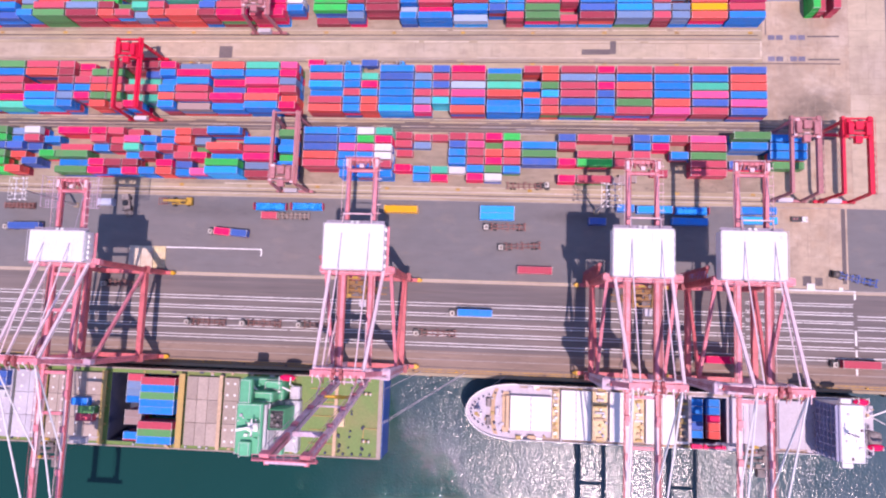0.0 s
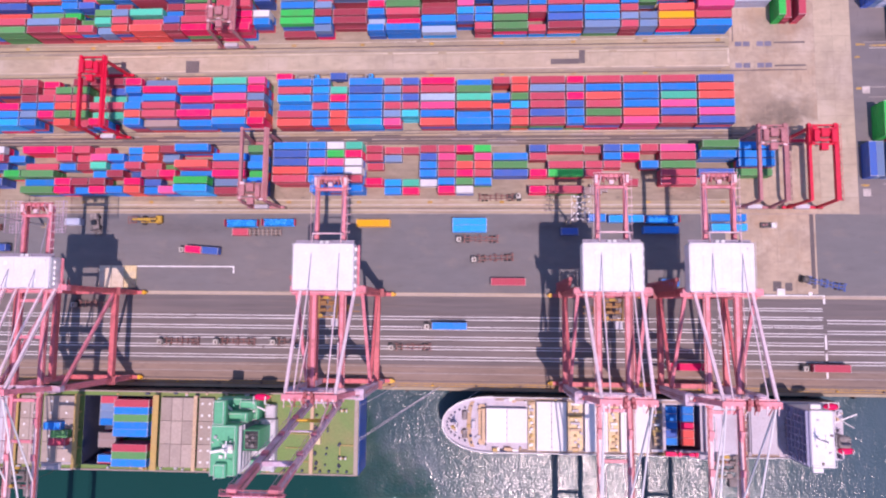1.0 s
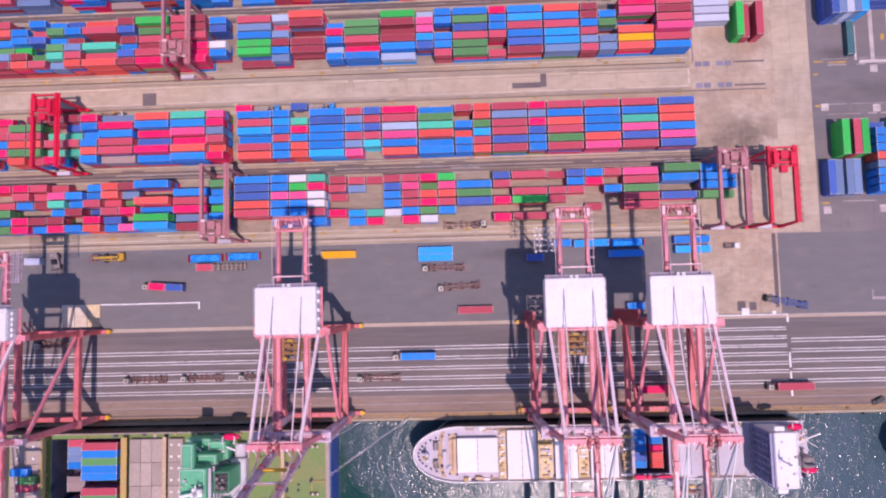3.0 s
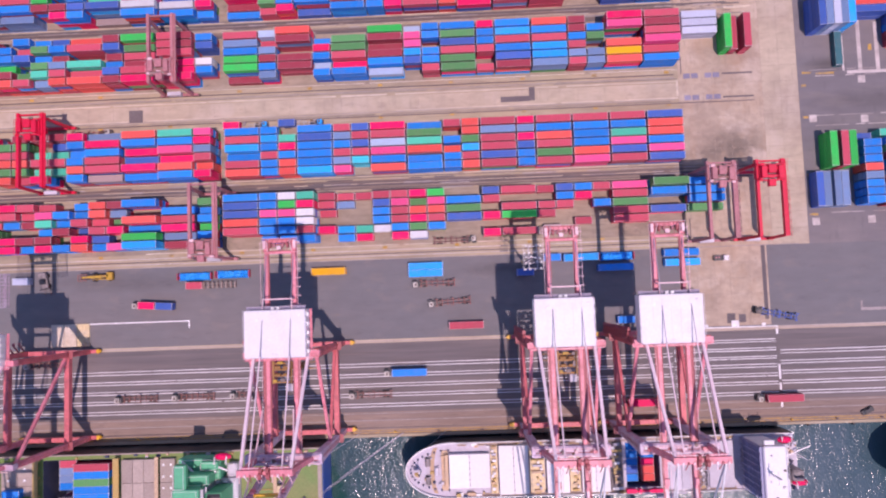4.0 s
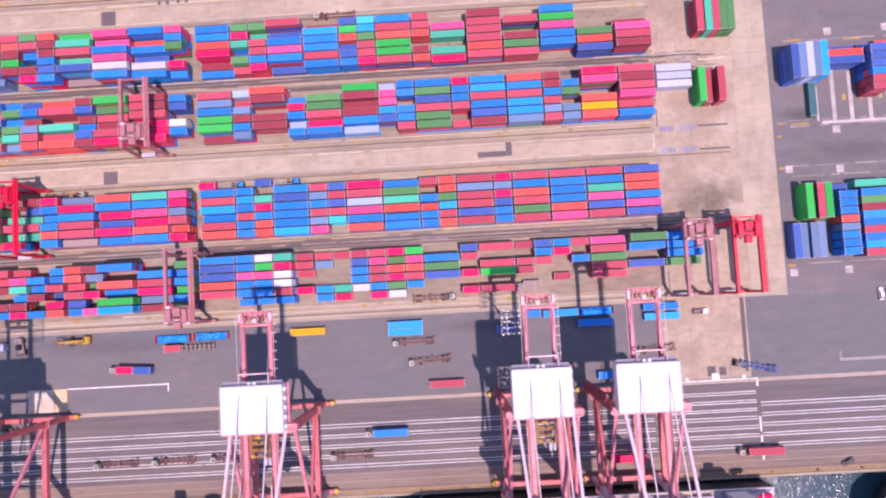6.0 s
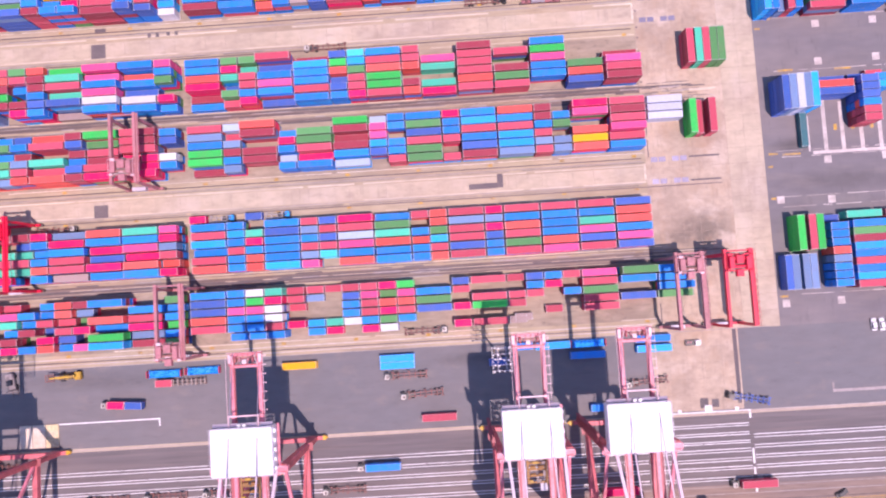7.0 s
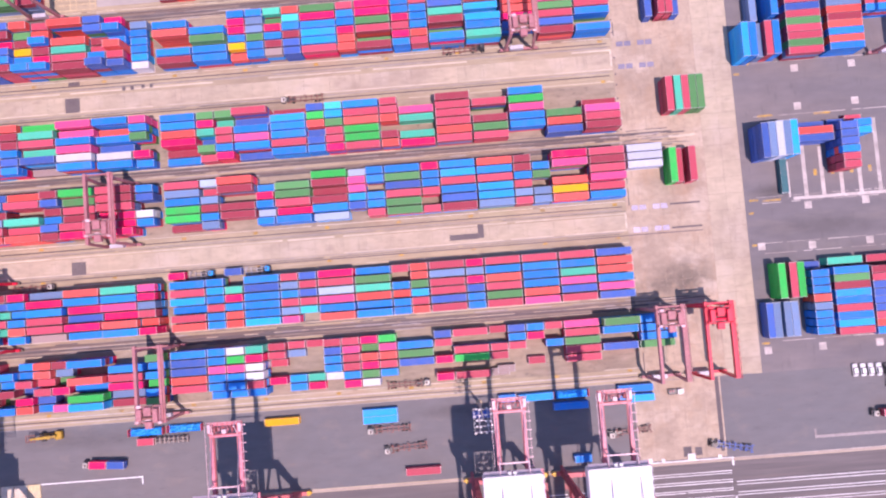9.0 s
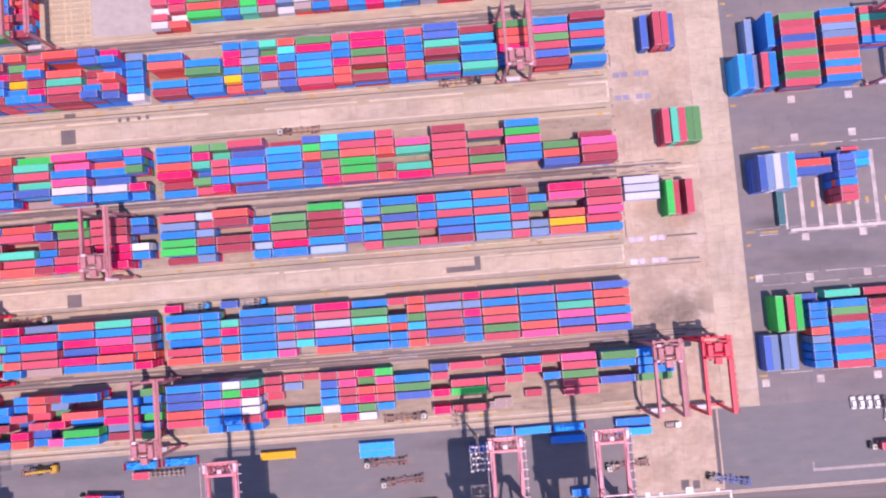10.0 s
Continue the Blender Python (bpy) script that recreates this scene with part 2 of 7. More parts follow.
M_DUSTY = mat("gantry_dusty_pink_paint", (0.47, 0.185, 0.205), 0.6, 0, 0.15, 0.2, 1.2, (0.3, 0.14, 0.13), 0.3, 0.08, 0.05)
M_OCHRE = mat("ochre_deck_paint", (0.72, 0.56, 0.32), 0.7, 0, 0.2, 0.4, 1.5, (0.6, 0.5, 0.4), 0.35)
M_CROSS = mat("dark_deck_crossing", (0.2, 0.17, 0.17), 0.7, 0, 0.25, 0.4, 1.5, (0.4, 0.34, 0.33), 0.4)
M_COVERD = mat("dull_lilac_cover_paint", (0.33, 0.28, 0.36), 0.7, 0, 0.08, 0.3, 1.5, (0.3, 0.25, 0.27), 0.3, 0.1, 0.12)
M_DRAIN = mat("scuffed_drain_steel", (0.27, 0.25, 0.33), 0.48, 0.9, 0.15, 0.6, 2.0, (0.25, 0.22, 0.24), 0.2)
M_CREAM = mat("cream_plate_paint", (0.66, 0.56, 0.45), 0.75, 0, 0.1, 0.3, 1.5, (0.5, 0.38, 0.25), 0.35)
M_SLOT = mat("cream_slot_paint", (0.6, 0.47, 0.28), 0.8, 0, 0.2, 0.4, 1.5, (0.4, 0.31, 0.22), 0.45, 0.1, 0.1, "World")
M_HOUSE = mat("white_house_paint", (0.75, 0.73, 0.76), 0.5, 0, 0.05, 0.2, 1.5, (0.62, 0.56, 0.58), 0.2, 0.05, 0.0)
M_YELLOW = mat("safety_yellow_paint", (0.78, 0.42, 0.02), 0.5)
M_WHITE = mat("white_vehicle_paint", (0.78, 0.76, 0.78), 0.4)
M_CAB = mat("dusty_cream_cab_paint", (0.6, 0.55, 0.5), 0.5, 0, 0.12, 0.8, 4.0, (0.35, 0.3, 0.27), 0.3)
M_BLACK = mat("black_vehicle_paint", (0.03, 0.03, 0.035), 0.4)
M_CHASSIS = mat("rusty_chassis_steel", (0.3, 0.13, 0.11), 0.7)
M_TARP = mat("blue_tarpaulin", (0.008, 0.33, 0.85), 0.55, 0, 0.12, 0.6, 2.5, (0.02, 0.3, 0.7), 0.2, 0.6)
M_GLASS = mat("dark_window_glass", (0.03, 0.04, 0.06), 0.08)
M_GREENDECK = mat("green_deck_paint", (0.17, 0.28, 0.07), 0.6, 0, 0.12, 0.1, 1.5, (0.3, 0.26, 0.1), 0.35)
M_GREENHOUSE = mat("mint_green_paint", (0.09, 0.46, 0.25), 0.55, 0, 0.1, 0.2, 1.5, (0.1, 0.3, 0.2), 0.15)
M_TROLLEY = mat("dirty_ochre_paint", (0.34, 0.17, 0.05), 0.65, 0, 0.2, 0.5, 2.0, (0.15, 0.08, 0.05), 0.3)
M_TROLLEYY = mat("faded_machine_yellow", (0.52, 0.31, 0.03), 0.6, 0, 0.2, 0.5, 2.0, (0.25, 0.14, 0.05), 0.35)
M_SHADEBLUE = mat("shaded_front_blue", (0.3, 0.3, 0.46), 0.6, 0, 0.08)
M_HATCH = mat("beige_hatch_paint", (0.42, 0.335, 0.29), 0.7, 0, 0.1, 0.2, 1.5, (0.35, 0.27, 0.24), 0.3)
M_HATCHG = mat("grey_hatch_paint", (0.56, 0.52, 0.58), 0.65, 0, 0.08, 0.15, 1.5, (0.42, 0.36, 0.4), 0.3)
M_HATCHW = mat("white_hatch_paint", (0.79, 0.76, 0.76), 0.6, 0, 0.04, 0.2, 1.5, (0.7, 0.6, 0.58), 0.15)
M_LASH = mat("yellow_lashing_paint", (0.5, 0.33, 0.1), 0.6, 0, 0.15)
M_DECKTAN = mat("tan_deck_rust", (0.6, 0.41, 0.26), 0.75, 0, 0.2)
M_DECKGREY = mat("pale_lilac_deck", (0.55, 0.5, 0.58), 0.65, 0, 0.1, 0.3, 2.0, (0.4, 0.33, 0.34), 0.25)
M_HULLB = mat("blue_hull_paint", (0.03, 0.1, 0.42), 0.5, 0, 0.1)
M_HULLD = mat("dark_hull_paint", (0.02, 0.022, 0.03), 0.5, 0, 0.1)
M_HOLD = mat("dark_hold_steel", (0.05, 0.06, 0.12), 0.8)


def water_material():
    m = bpy.data.materials.new("harbour_water")
    m.use_nodes = True
    n, l = m.node_tree.nodes, m.node_tree.links
    b = n["Principled BSDF"]
    b.inputs["IOR"].default_value = 1.33
    tc = n.new("ShaderNodeTexCoord")

    def ripple(scale, detail, rough, turn=0.0, along=1.0):
        place, tex = n.new("ShaderNodeMapping"), n.new("ShaderNodeTexNoise")
        place.inputs["Rotation"].default_value = (0, 0, turn)
        place.inputs["Scale"].default_value = (1.0, along, 1.0)
        l.new(tc.outputs["Object"], place.inputs["Vector"])
        l.new(place.outputs[0], tex.inputs["Vector"])
        tex.inputs["Scale"].default_value, tex.inputs["Detail"].default_value, tex.inputs["Roughness"].default_value = scale, detail, rough
        return tex.outputs["Fac"]

    def sums(a, k, c):
        node = n.new("ShaderNodeMath")
        node.operation = "MULTIPLY_ADD"
        l.new(a, node.inputs[0])
        node.inputs[1].default_value = k
        if isinstance(c, float):
            node.inputs[2].default_value = c
        else:
            l.new(c, node.inputs[2])
        return node.outputs[0]

    def spread(value, lo, hi, to_lo, to_hi):
        node = n.new("ShaderNodeMapRange")
        for name, v in (("From Min", lo), ("From Max", hi), ("To Min", to_lo), ("To Max", to_hi)):
            node.inputs[name].default_value = v
        l.new(value, node.inputs["Value"])
        return node.outputs[0]
    # still green water behind a slanting ragged line, stirred grey-blue water east of it
    sep = n.new("ShaderNodeSeparateXYZ")
    l.new(tc.outputs["Object"], sep.inputs[0])
    side = sums(sep.outputs["Y"], 0.62, sep.outputs["X"])
    side = sums(ripple(0.04, 6.0, 0.6), 40.0, side)
    stir = spread(side, -35.0, -27.0, 0.0, 1.0)
    patch = spread(sums(ripple(0.06, 5.0, 0.65, 0.75, 0.22), 0.6, ripple(0.018, 5.0, 0.55, 0.4, 0.6)), 0.7, 0.92, 0.0, 1.0)
    mix = n.new("ShaderNodeMix")
    mix.data_type = "RGBA"
    mix.inputs["A"].default_value = (0.006, 0.055, 0.048, 1)
    # lightened base: the grey sheen between glints is put into it
    mix.inputs["B"].default_value = (0.07, 0.115, 0.145, 1)
    l.new(stir, mix.inputs["Factor"])
    haze = n.new("ShaderNodeMix")
    haze.data_type = "RGBA"
    haze.inputs["B"].default_value = (0.02, 0.066, 0.078, 1)
    l.new(mix.outputs["Result"], haze.inputs["A"])
    dim = n.new("ShaderNodeMath")
    dim.operation = "MULTIPLY"
    l.new(patch, dim.inputs[0])
    l.new(stir, dim.inputs[1])
    l.new(sums(dim.outputs[0], 0.75, 0.0), haze.inputs["Factor"])
    l.new(haze.outputs["Result"], b.inputs["Base Color"])
    fine = ripple(1.6, 2.0, 0.5, 0.5, 0.75)
    chop = sums(ripple(0.4, 3.0, 0.55, 0.3, 0.65), 1.2, fine)
    swell = sums(ripple(0.08, 3.0, 0.5, -0.4, 0.6), 2.5, chop)
    bump = n.new("ShaderNodeBump")
    bump.inputs["Distance"].default_value = 0.2
    l.new(spread(patch, 0.0, 1.0, 0.5, 0.7), bump.inputs["Strength"])
    l.new(swell, bump.inputs["Height"])
    l.new(bump.outputs["Normal"], b.inputs["Normal"])
    l.new(spread(stir, 0.0, 1.0, 0.05, 0.14), b.inputs["Roughness"])
    return m


M_WATER = water_material()


# ---- building helpers ----
def box(bm, x0, x1, y0, y1, z0, z1):
    v = [bm.verts.new((x, y, z)) for z in (z0, z1) for x, y in ((x0, y0), (x1, y0), (x1, y1), (x0, y1))]
    for f in ((3, 2, 1, 0), (4, 5, 6, 7), (0, 1, 5, 4), (1, 2, 6, 5), (2, 3, 7, 6), (3, 0, 4, 7)):
        bm.faces.new([v[i] for i in f]).normal_update()


def beam(bm, p, q, w, h):
    """A box girder from p to q, w wide and h deep."""
    p, q = Vector(p), Vector(q)
    d = (q - p).normalized()
    up = Vector((0, 0, 1)) if abs(d.z) < 0.95 else Vector((0, 1, 0))
    s = d.cross(up).normalized() * (w / 2)
    u = s.cross(d).normalized() * (h / 2)
    v = [bm.verts.new(e + a * s + b * u) for e in (p, q) for a, b in ((-1, -1), (1, -1), (1, 1), (-1, 1))]
    for f in ((3, 2, 1, 0), (4, 5, 6, 7), (0, 1, 5, 4), (1, 2, 6, 5), (2, 3, 7, 6), (3, 0, 4, 7)):
        bm.faces.new([v[i] for i in f])


def taper(bm, p, q, wide0, deep0, wide1, deep1):
    """A box leg from p to q that widens: wide along y, deep along x."""
    v = [bm.verts.new((e[0] + a * d / 2, e[1] + b * w / 2, e[2])) for e, w, d in ((p, wide0, deep0), (q, wide1, deep1)) for a, b in ((-1, -1), (1, -1), (1, 1), (-1, 1))]
    for f in ((3, 2, 1, 0), (4, 5, 6, 7), (0, 1, 5, 4), (1, 2, 6, 5), (2, 3, 7, 6), (3, 0, 4, 7)):
        bm.faces.new([v[i] for i in f])


def tube(bm, p, q, r, seg=8):
    p, q = Vector(p), Vector(q)
    d = (q - p).normalized()
    up = Vector((0, 0, 1)) if abs(d.z) < 0.95 else Vector((0, 1, 0))
    s = d.cross(up).normalized()
    u = s.cross(d).normalized()
    ring = [[bm.verts.new(e + (s * math.cos(a) + u * math.sin(a)) * r) for a in (2 * math.pi * i / seg for i in range(seg))] for e in (p, q)]
    for i in range(seg):
        j = (i + 1) % seg
        bm.faces.new((ring[0][i], ring[0][j], ring[1][j], ring[1][i]))
    bm.faces.new(ring[0][::-1])
    bm.faces.new(ring[1])


def mesh_of(name, bm, *mats):
    bmesh.ops.recalc_face_normals(bm, faces=bm.faces)
    me = bpy.data.meshes.new(name)
    bm.to_mesh(me)
    bm.free()
    for m in mats:
        me.materials.append(m)
    return me


def sweep(bm, points, r, sides=5):
    """One connected tube along a line of points."""
    rings = []
    for i, p in enumerate(points):
        d = (points[min(i + 1, len(points) - 1)] - points[max(i - 1, 0)]).normalized()
        u = d.cross(Vector((0, 0, 1))).normalized()
        w = u.cross(d)
        rings.append([bm.verts.new(p + r * (u * math.cos(2 * math.pi * k / sides) + w * math.sin(2 * math.pi * k / sides))) for k in range(sides)])
    for a, b in zip(rings, rings[1:]):
        for k in range(sides):
            bm.faces.new((a[k], a[(k + 1) % sides], b[(k + 1) % sides], b[k]))
    bm.faces.new(rings[0])
    bm.faces.new(rings[-1])


def part(name, bm, material, parent=None, label=""):
    ob = new(name, mesh_of(name, bm, material))
    ob.parent = parent
    return tagged(ob, label)


def thing(name, m, label, category, group="", kind=""):
    ob = new(name)
    ob.empty_display_size = 0.5
    ob.matrix_basis = m
    return tagged(ob, label, category, group, kind)


def slab(name, material, x0, x1, y0, y1, z0, z1, label, category):
    bm = bmesh.new()
    box(bm, x0, x1, y0, y1, z0, z1)
    ob = new(name, mesh_of(name, bm, material))
    return tagged(ob, label, category, "", "structure")


# ---- ground, water, quay ----
QUAY = -20.3
bm = bmesh.new()
box(bm, -2400, 2400, QUAY, 2400, -6, 0)
tagged(new("ground", mesh_of("ground", bm, M_ASPHALT)), "dusty grey asphalt apron of a container terminal", "ground", "", "structure")
bm = bmesh.new()
box(bm, -2400, 2400, -2400, QUAY, -6.2, -3.2)
tagged(new("water", mesh_of("water", bm, M_WATER)), "green-blue harbour water with sun glitter and ripples", "water", "", "structure")
slab("quay_edge_strip", M_QUAY, -700, 700, QUAY, -11.6, 0.0, 0.02, "rust-stained brown concrete strip along the quay", "quay")
slab("quay_road", M_ROAD, -700, 700, -11.6, 12.4, 0.0, 0.015, "streaked brown-grey asphalt road under the quay cranes", "road")
slab("landside_rail_strip", M_CONC2, -700, 700, 12.4, 13.6, 0.0, 0.02, "brown concrete strip bedding the landside crane rail", "quay")
slab("quay_coping", M_CONC, -700, 700, QUAY - 0.02, QUAY + 0.9, 0.02, 0.35, "raised concrete coping beam along the quay edge", "quay")
# yard paving, one slab for each lane, laid edge to edge
LANES = [
    (41.8, 46.6, M_CONC), (46.6, 66.4, M_STACK), (66.4, 71.2, M_BALLAST), (71.2, 90.6, M_STACK), (90.6, 95.4, M_CONC), (95.4, 100.9, M_CONC2),
    (100.9, 105.6, M_CONC), (105.6, 125.0, M_STACK), (125.0, 130.2, M_BALLAST), (130.2, 148.8, M_STACK), (148.8, 153.4, M_CONC),
    (153.4, 159.6, M_CONC2), (159.6, 165.0, M_CONC), (165.0, 184.4, M_STACK), (184.4, 190.6, M_BALLAST), (190.6, 212.0, M_CONC), (212.0, 420.0, M_CONC),
]
slab("east_yard_paving", M_ASPHALT2, 133.6, 420, 41.8, 420, 0.0, 0.028, "grey asphalt of the eastern storage yard", "paving")


def slab_field(name, material, x0, x1, y0, y1, nx, ny, label, category, top=0.03):
    """A bed of joint filler and the concrete slabs cast on it, each one a little darker or paler."""
    bed = slab(name, M_JOINT, x0, x1, y0, y1, 0.0, top - 0.016, label, category)
    w, d = (x1 - x0) / nx, (y1 - y0) / ny
    bm = bmesh.new()
    box(bm, -w / 2 + 0.04, w / 2 - 0.04, -d / 2 + 0.04, d / 2 - 0.04, -0.012, 0.016)
    me = mesh_of("paving_slab", bm, material)
    for i in range(nx):
        for j in range(ny):
            p = new("paving_slab", me)
            p.parent = bed
            p.location = (x0 + (i + 0.5) * w, y0 + (j + 0.5) * d, top - 0.016)


for i, (y0, y1, m) in enumerate(LANES):
    if m is M_CONC2:
        slab_field("yard_lane_%d" % (i + 1), m, -225, 91.5, y0, y1, 34, 1, "pale worn concrete slabs of the truck lane between stacks", "paving")
        slab("yard_lane_%d_west" % (i + 1), m, -420, -225, y0, y1, 0.0, 0.03, "pale worn concrete truck lane between stacks", "paving")
        continue
    slab("yard_lane_%d" % (i + 1), m, -420, 91.5, y0, y1, 0.0, 0.03, "worn sandy concrete yard lane between container rows" if m not in (M_BALLAST, M_STACK) else "brown dusty ground under the container stacks", "paving")
slab_field("yard_head_paving", M_HEAD, 91.5, 121.0, 41.8, 240.0, 5, 34, "stained sandy concrete slabs at the head of the stacks", "paving")
slab_field("haul_road", M_CONC2, 121.0, 133.6, 41.8, 240.0, 2, 34, "pale concrete haul road beside the stacks", "road")
slab_field("apron_paving", M_HEAD, 88.0, 118.6, 14.1, 41.8, 5, 5, "square of sandy concrete slabs on the apron", "paving", 0.028)
slab("yard_head_paving_inland", M_HEAD, 91.5, 133.6, 240.0, 420, 0.0, 0.03, "sandy concrete paving further inland", "paving")
slab("inland_paving", M_GREYC, -93.6, -70.6, 192.2, 212.0, 0.026, 0.036, "smooth grey concrete paving beside the inland stacks", "paving")
slab("apron_seam", M_PATCH, 116.6, 118.0, 16.0, 41.8, 0.026, 0.034, "dark tarred seam in the apron", "paving")


def strip(name, material, x0, x1, y0, y1, label, z=0.045):
    bm = bmesh.new()
    box(bm, x0, x1, y0, y1, 0.0, z)
    return tagged(new(name, mesh_of(name, bm, material)), label, "road marking", "", "structure")


rng = random.Random(4)
# lane lines of the quay road, in pairs, broken by wear
MAIN = (5.15, 4.1, 1.55, 0.6, -1.9, -2.85, -5.3, -6.25, -8.85, -9.85)
for y, x, end in [(y, -260.0, 84.0) for y in MAIN] + [(y, 121.0, 260.0) for y in MAIN] + [(y, 84.5, 119.6) for y in (9.1, 8.3, 6.1, 5.3, 3.2, 2.5, 0.5, -0.45, -2.65, -3.55, -5.5, -6.4, -9.0, -9.95)]:
    while x < end:
        w = rng.uniform(18, 60)
        strip("lane_line", M_LINE, x, min(end, x + w), y - 0.13, y + 0.13, "thin worn white lane line")
        x += w + (rng.uniform(0.2, 0.9) if rng.random() < 0.3 else 0.02)
for y in (-12.2, -14.6, -18.9, -18.1):
    strip("quay_line", M_FAINT if y > -18 else M_YLINE, -260, 260, y - 0.14, y + 0.14, "long faded line along the quay")
for y0, y1 in ((10.8, 13.7), (-4.7, 0.4), (-8.5, -6.0), (-14.7, -10.5)):
    strip("stop_line", M_LINE, 120.0, 120.7, y0, y1, "white dashed line across the quay road")
strip("corner_line", M_LINE, -122.8, -86.0, 22.3, 22.7, "white painted bay corner line")
strip("corner_line_end", M_LINE, -86.4, -86.0, 20.0, 22.3, "white painted bay corner line")
strip("corner_line", M_FAINT, 149.6, 190.0, 17.9, 18.9, "white painted bay corner line")
strip("corner_line_end", M_FAINT, 149.6, 150.3, 18.9, 21.2, "white painted bay corner line")
for y in (43.1, 45.1, 95.0, 102.9, 152.9, 161.8):
    strip("kerb_line", M_WORN if y < 50 else M_FAINT, -300, 90, y - 0.13, y + 0.13, "long pale painted line beside the stacks")
for y in (41.9,):
    strip("kerb_line", M_FAINT, -300, 130, y - 0.12, y + 0.12, "long faded line at the yard edge")
for x, y in ((156.2, 149), (176.7, 149.2), (155.9, 135.2), (176.5, 135.6), (155.9, 99.5), (176.4, 99.8), (138.0, 86.0), (155.9, 85.2), (176.3, 85.5), (155.7, 49.5), (175.7, 49.4), (136.5, 49.4), (197, 49.4), (197, 85.4), (197, 100)):
    strip("painted_square", M_WORN, x - 1.3, x + 1.3, y - 1.3, y + 1.3, "worn white painted square on the asphalt", 0.06)
rng = random.Random(5)
for y in (151.8, 153.3, 132.4, 103.4, 101.2, 87.0, 83.4, 52.4):
    x = 137.0 + rng.uniform(0, 6)
    while x < 215:
        w = rng.uniform(3, 12)
        strip("yard_edge_line", M_WORN if rng.random() < 0.6 else M_FAINT, x, x + w, y - 0.13, y + 0.13, "thin broken pale line along the yard aisle", 0.05)
        x += w + rng.uniform(0.3, 4)
for x, y, w in ((135.2, 102.6, 3.2), (140.0, 102.2, 6.5), (134.6, 98.0, 1.8), (134.6, 86.6, 1.8), (141.2, 132.6, 5.4), (161.4, 132.1, 5.8), (136.2, 181.5, 2.4), (134.2, 186.0, 2.0), (134.3, 148.4, 2.0), (136.6, 151.9, 3.6), (134.4, 52.0, 3.0), (134.4, 66.0, 1.6)):
    strip("yellow_yard_mark", M_YLINE, x, x + w, y - 0.45, y + 0.3, "worn yellow corner mark of the yard aisle", 0.055)
strip("bay_base_line", M_WORN, 151.0, 195.0, 101.6, 102.7, "broad white base line of empty bays")
for x, y1 in ((149.9, 115.4), (155.8, 121.0), (162.0, 120.0), (168.7, 120.0), (175.3, 121.0), (182.2, 128.8), (189.0, 128.8)):
    strip("bay_stripe", M_WORN, x - (0.35 if x < 150 else 0.7), x + (0.35 if x < 150 else 0.7), 102.7, y1, "broad worn white stripe between empty bays")
    if 150 < x < 185:
        strip("bay_number_patch", M_YLINE, x + 3.2, x + 4.4, 109.8, 112.0, "small yellow patch in an empty bay")
# bright edge line of the concrete apron and its squares
strip("apron_edge_line", M_LINE, 90.5, 120.0, 13.35, 13.75, "bright white painted line along the apron edge", 0.06)
strip("apron_edge_line", M_WORN, 121.0, 190.0, 13.35, 13.65, "worn pale painted line along the apron edge", 0.06)
for x, w in ((91.6, 0.8), (96.2, 0.6), (106.2, 1.3), (116.0, 0.6)):
    strip("painted_square", M_LINE, x - w, x + w, 13.8, 13.8 + w * 1.6, "white painted square at the apron edge", 0.06)
# dark repairs and hatch covers let into the paving
for x0, x1, y0, y1 in ((28.0, 38.2, 96.7, 98.7), (38.2, 40.3, 96.9, 101.8), (-107.0, -101.7, 153.8, 159.1), (-105.5, -101.4, 163.2, 165.0),
                       (-107.5, -102.4, 95.0, 99.6), (103.5, 106.3, 15.0, 18.4), (107.6, 110.0, 15.2, 18.0), (-86, -84.8, 160.5, 162), (-83, -81.8, 160.5, 162), (-79, -77.8, 160.8, 162.2), (-76, -74.8, 160.8, 162.2)):
    strip("tar_patch", M_PATCH, x0, x1, y0, y1, "dark rectangular repair in the paving", 0.05)
for x in (94.6, 97.4, 102.2, 105.0):
    for y in (103.3, 95.4, 162.9, 154.6):
        strip("drain_cover", M_DRAIN, x - 1.2, x + 1.2, y - 0.9, y + 0.9, "pale grey steel drain cover in the paving", 0.06)
for y in (103.7, 95.2):
    strip("tar_patch", M_PATCH, 107.0, 117.8, y - 0.3, y + 0.3, "dark tarred groove in the paving", 0.05)
for k in range(16):
    for y in (47.3 - 1.2, 93.2, 105.0, 149.6, 164.4):
        if -196 + k * 25.7 > 90:
            continue
        strip("yellow_mark", M_YLINE, -196 + k * 25.7, -194.4 + k * 25.7, y - 0.5, y + 0.5, "small yellow bay mark on the ground", 0.05)
# painted empty slots at the north-west
for k in range(11):
    strip("slot_line", M_SLOT, -110.5, -94.0, 191.4 + k * 2.05, 191.75 + k * 2.05, "cream outline of empty container slots")
for x in (-110.5, -108.4, -103.4, -101.2, -96.2, -94.2):
    strip("slot_line", M_SLOT, x - 0.16, x + 0.16, 191.8, 212.0, "cream outline of empty container slots", 0.05)


# crane rails and the cross joints of the slabs
def rail(y):
    bm = bmesh.new()
    box(bm, -420, 420 if y < 20 else (118 if y < 100 else 90), y - 0.2, y + 0.2, 0.0, 0.12)
    box(bm, -420, 420 if y < 20 else (118 if y < 100 else 90), y - 0.07, y + 0.07, 0.12, 0.22)
    tagged(new("crane_rail", mesh_of("crane_rail", bm, M_RAIL if y != 12.9 else M_HATCH)), "dark steel crane rail set in concrete", "rail", "crane rails", "structure")


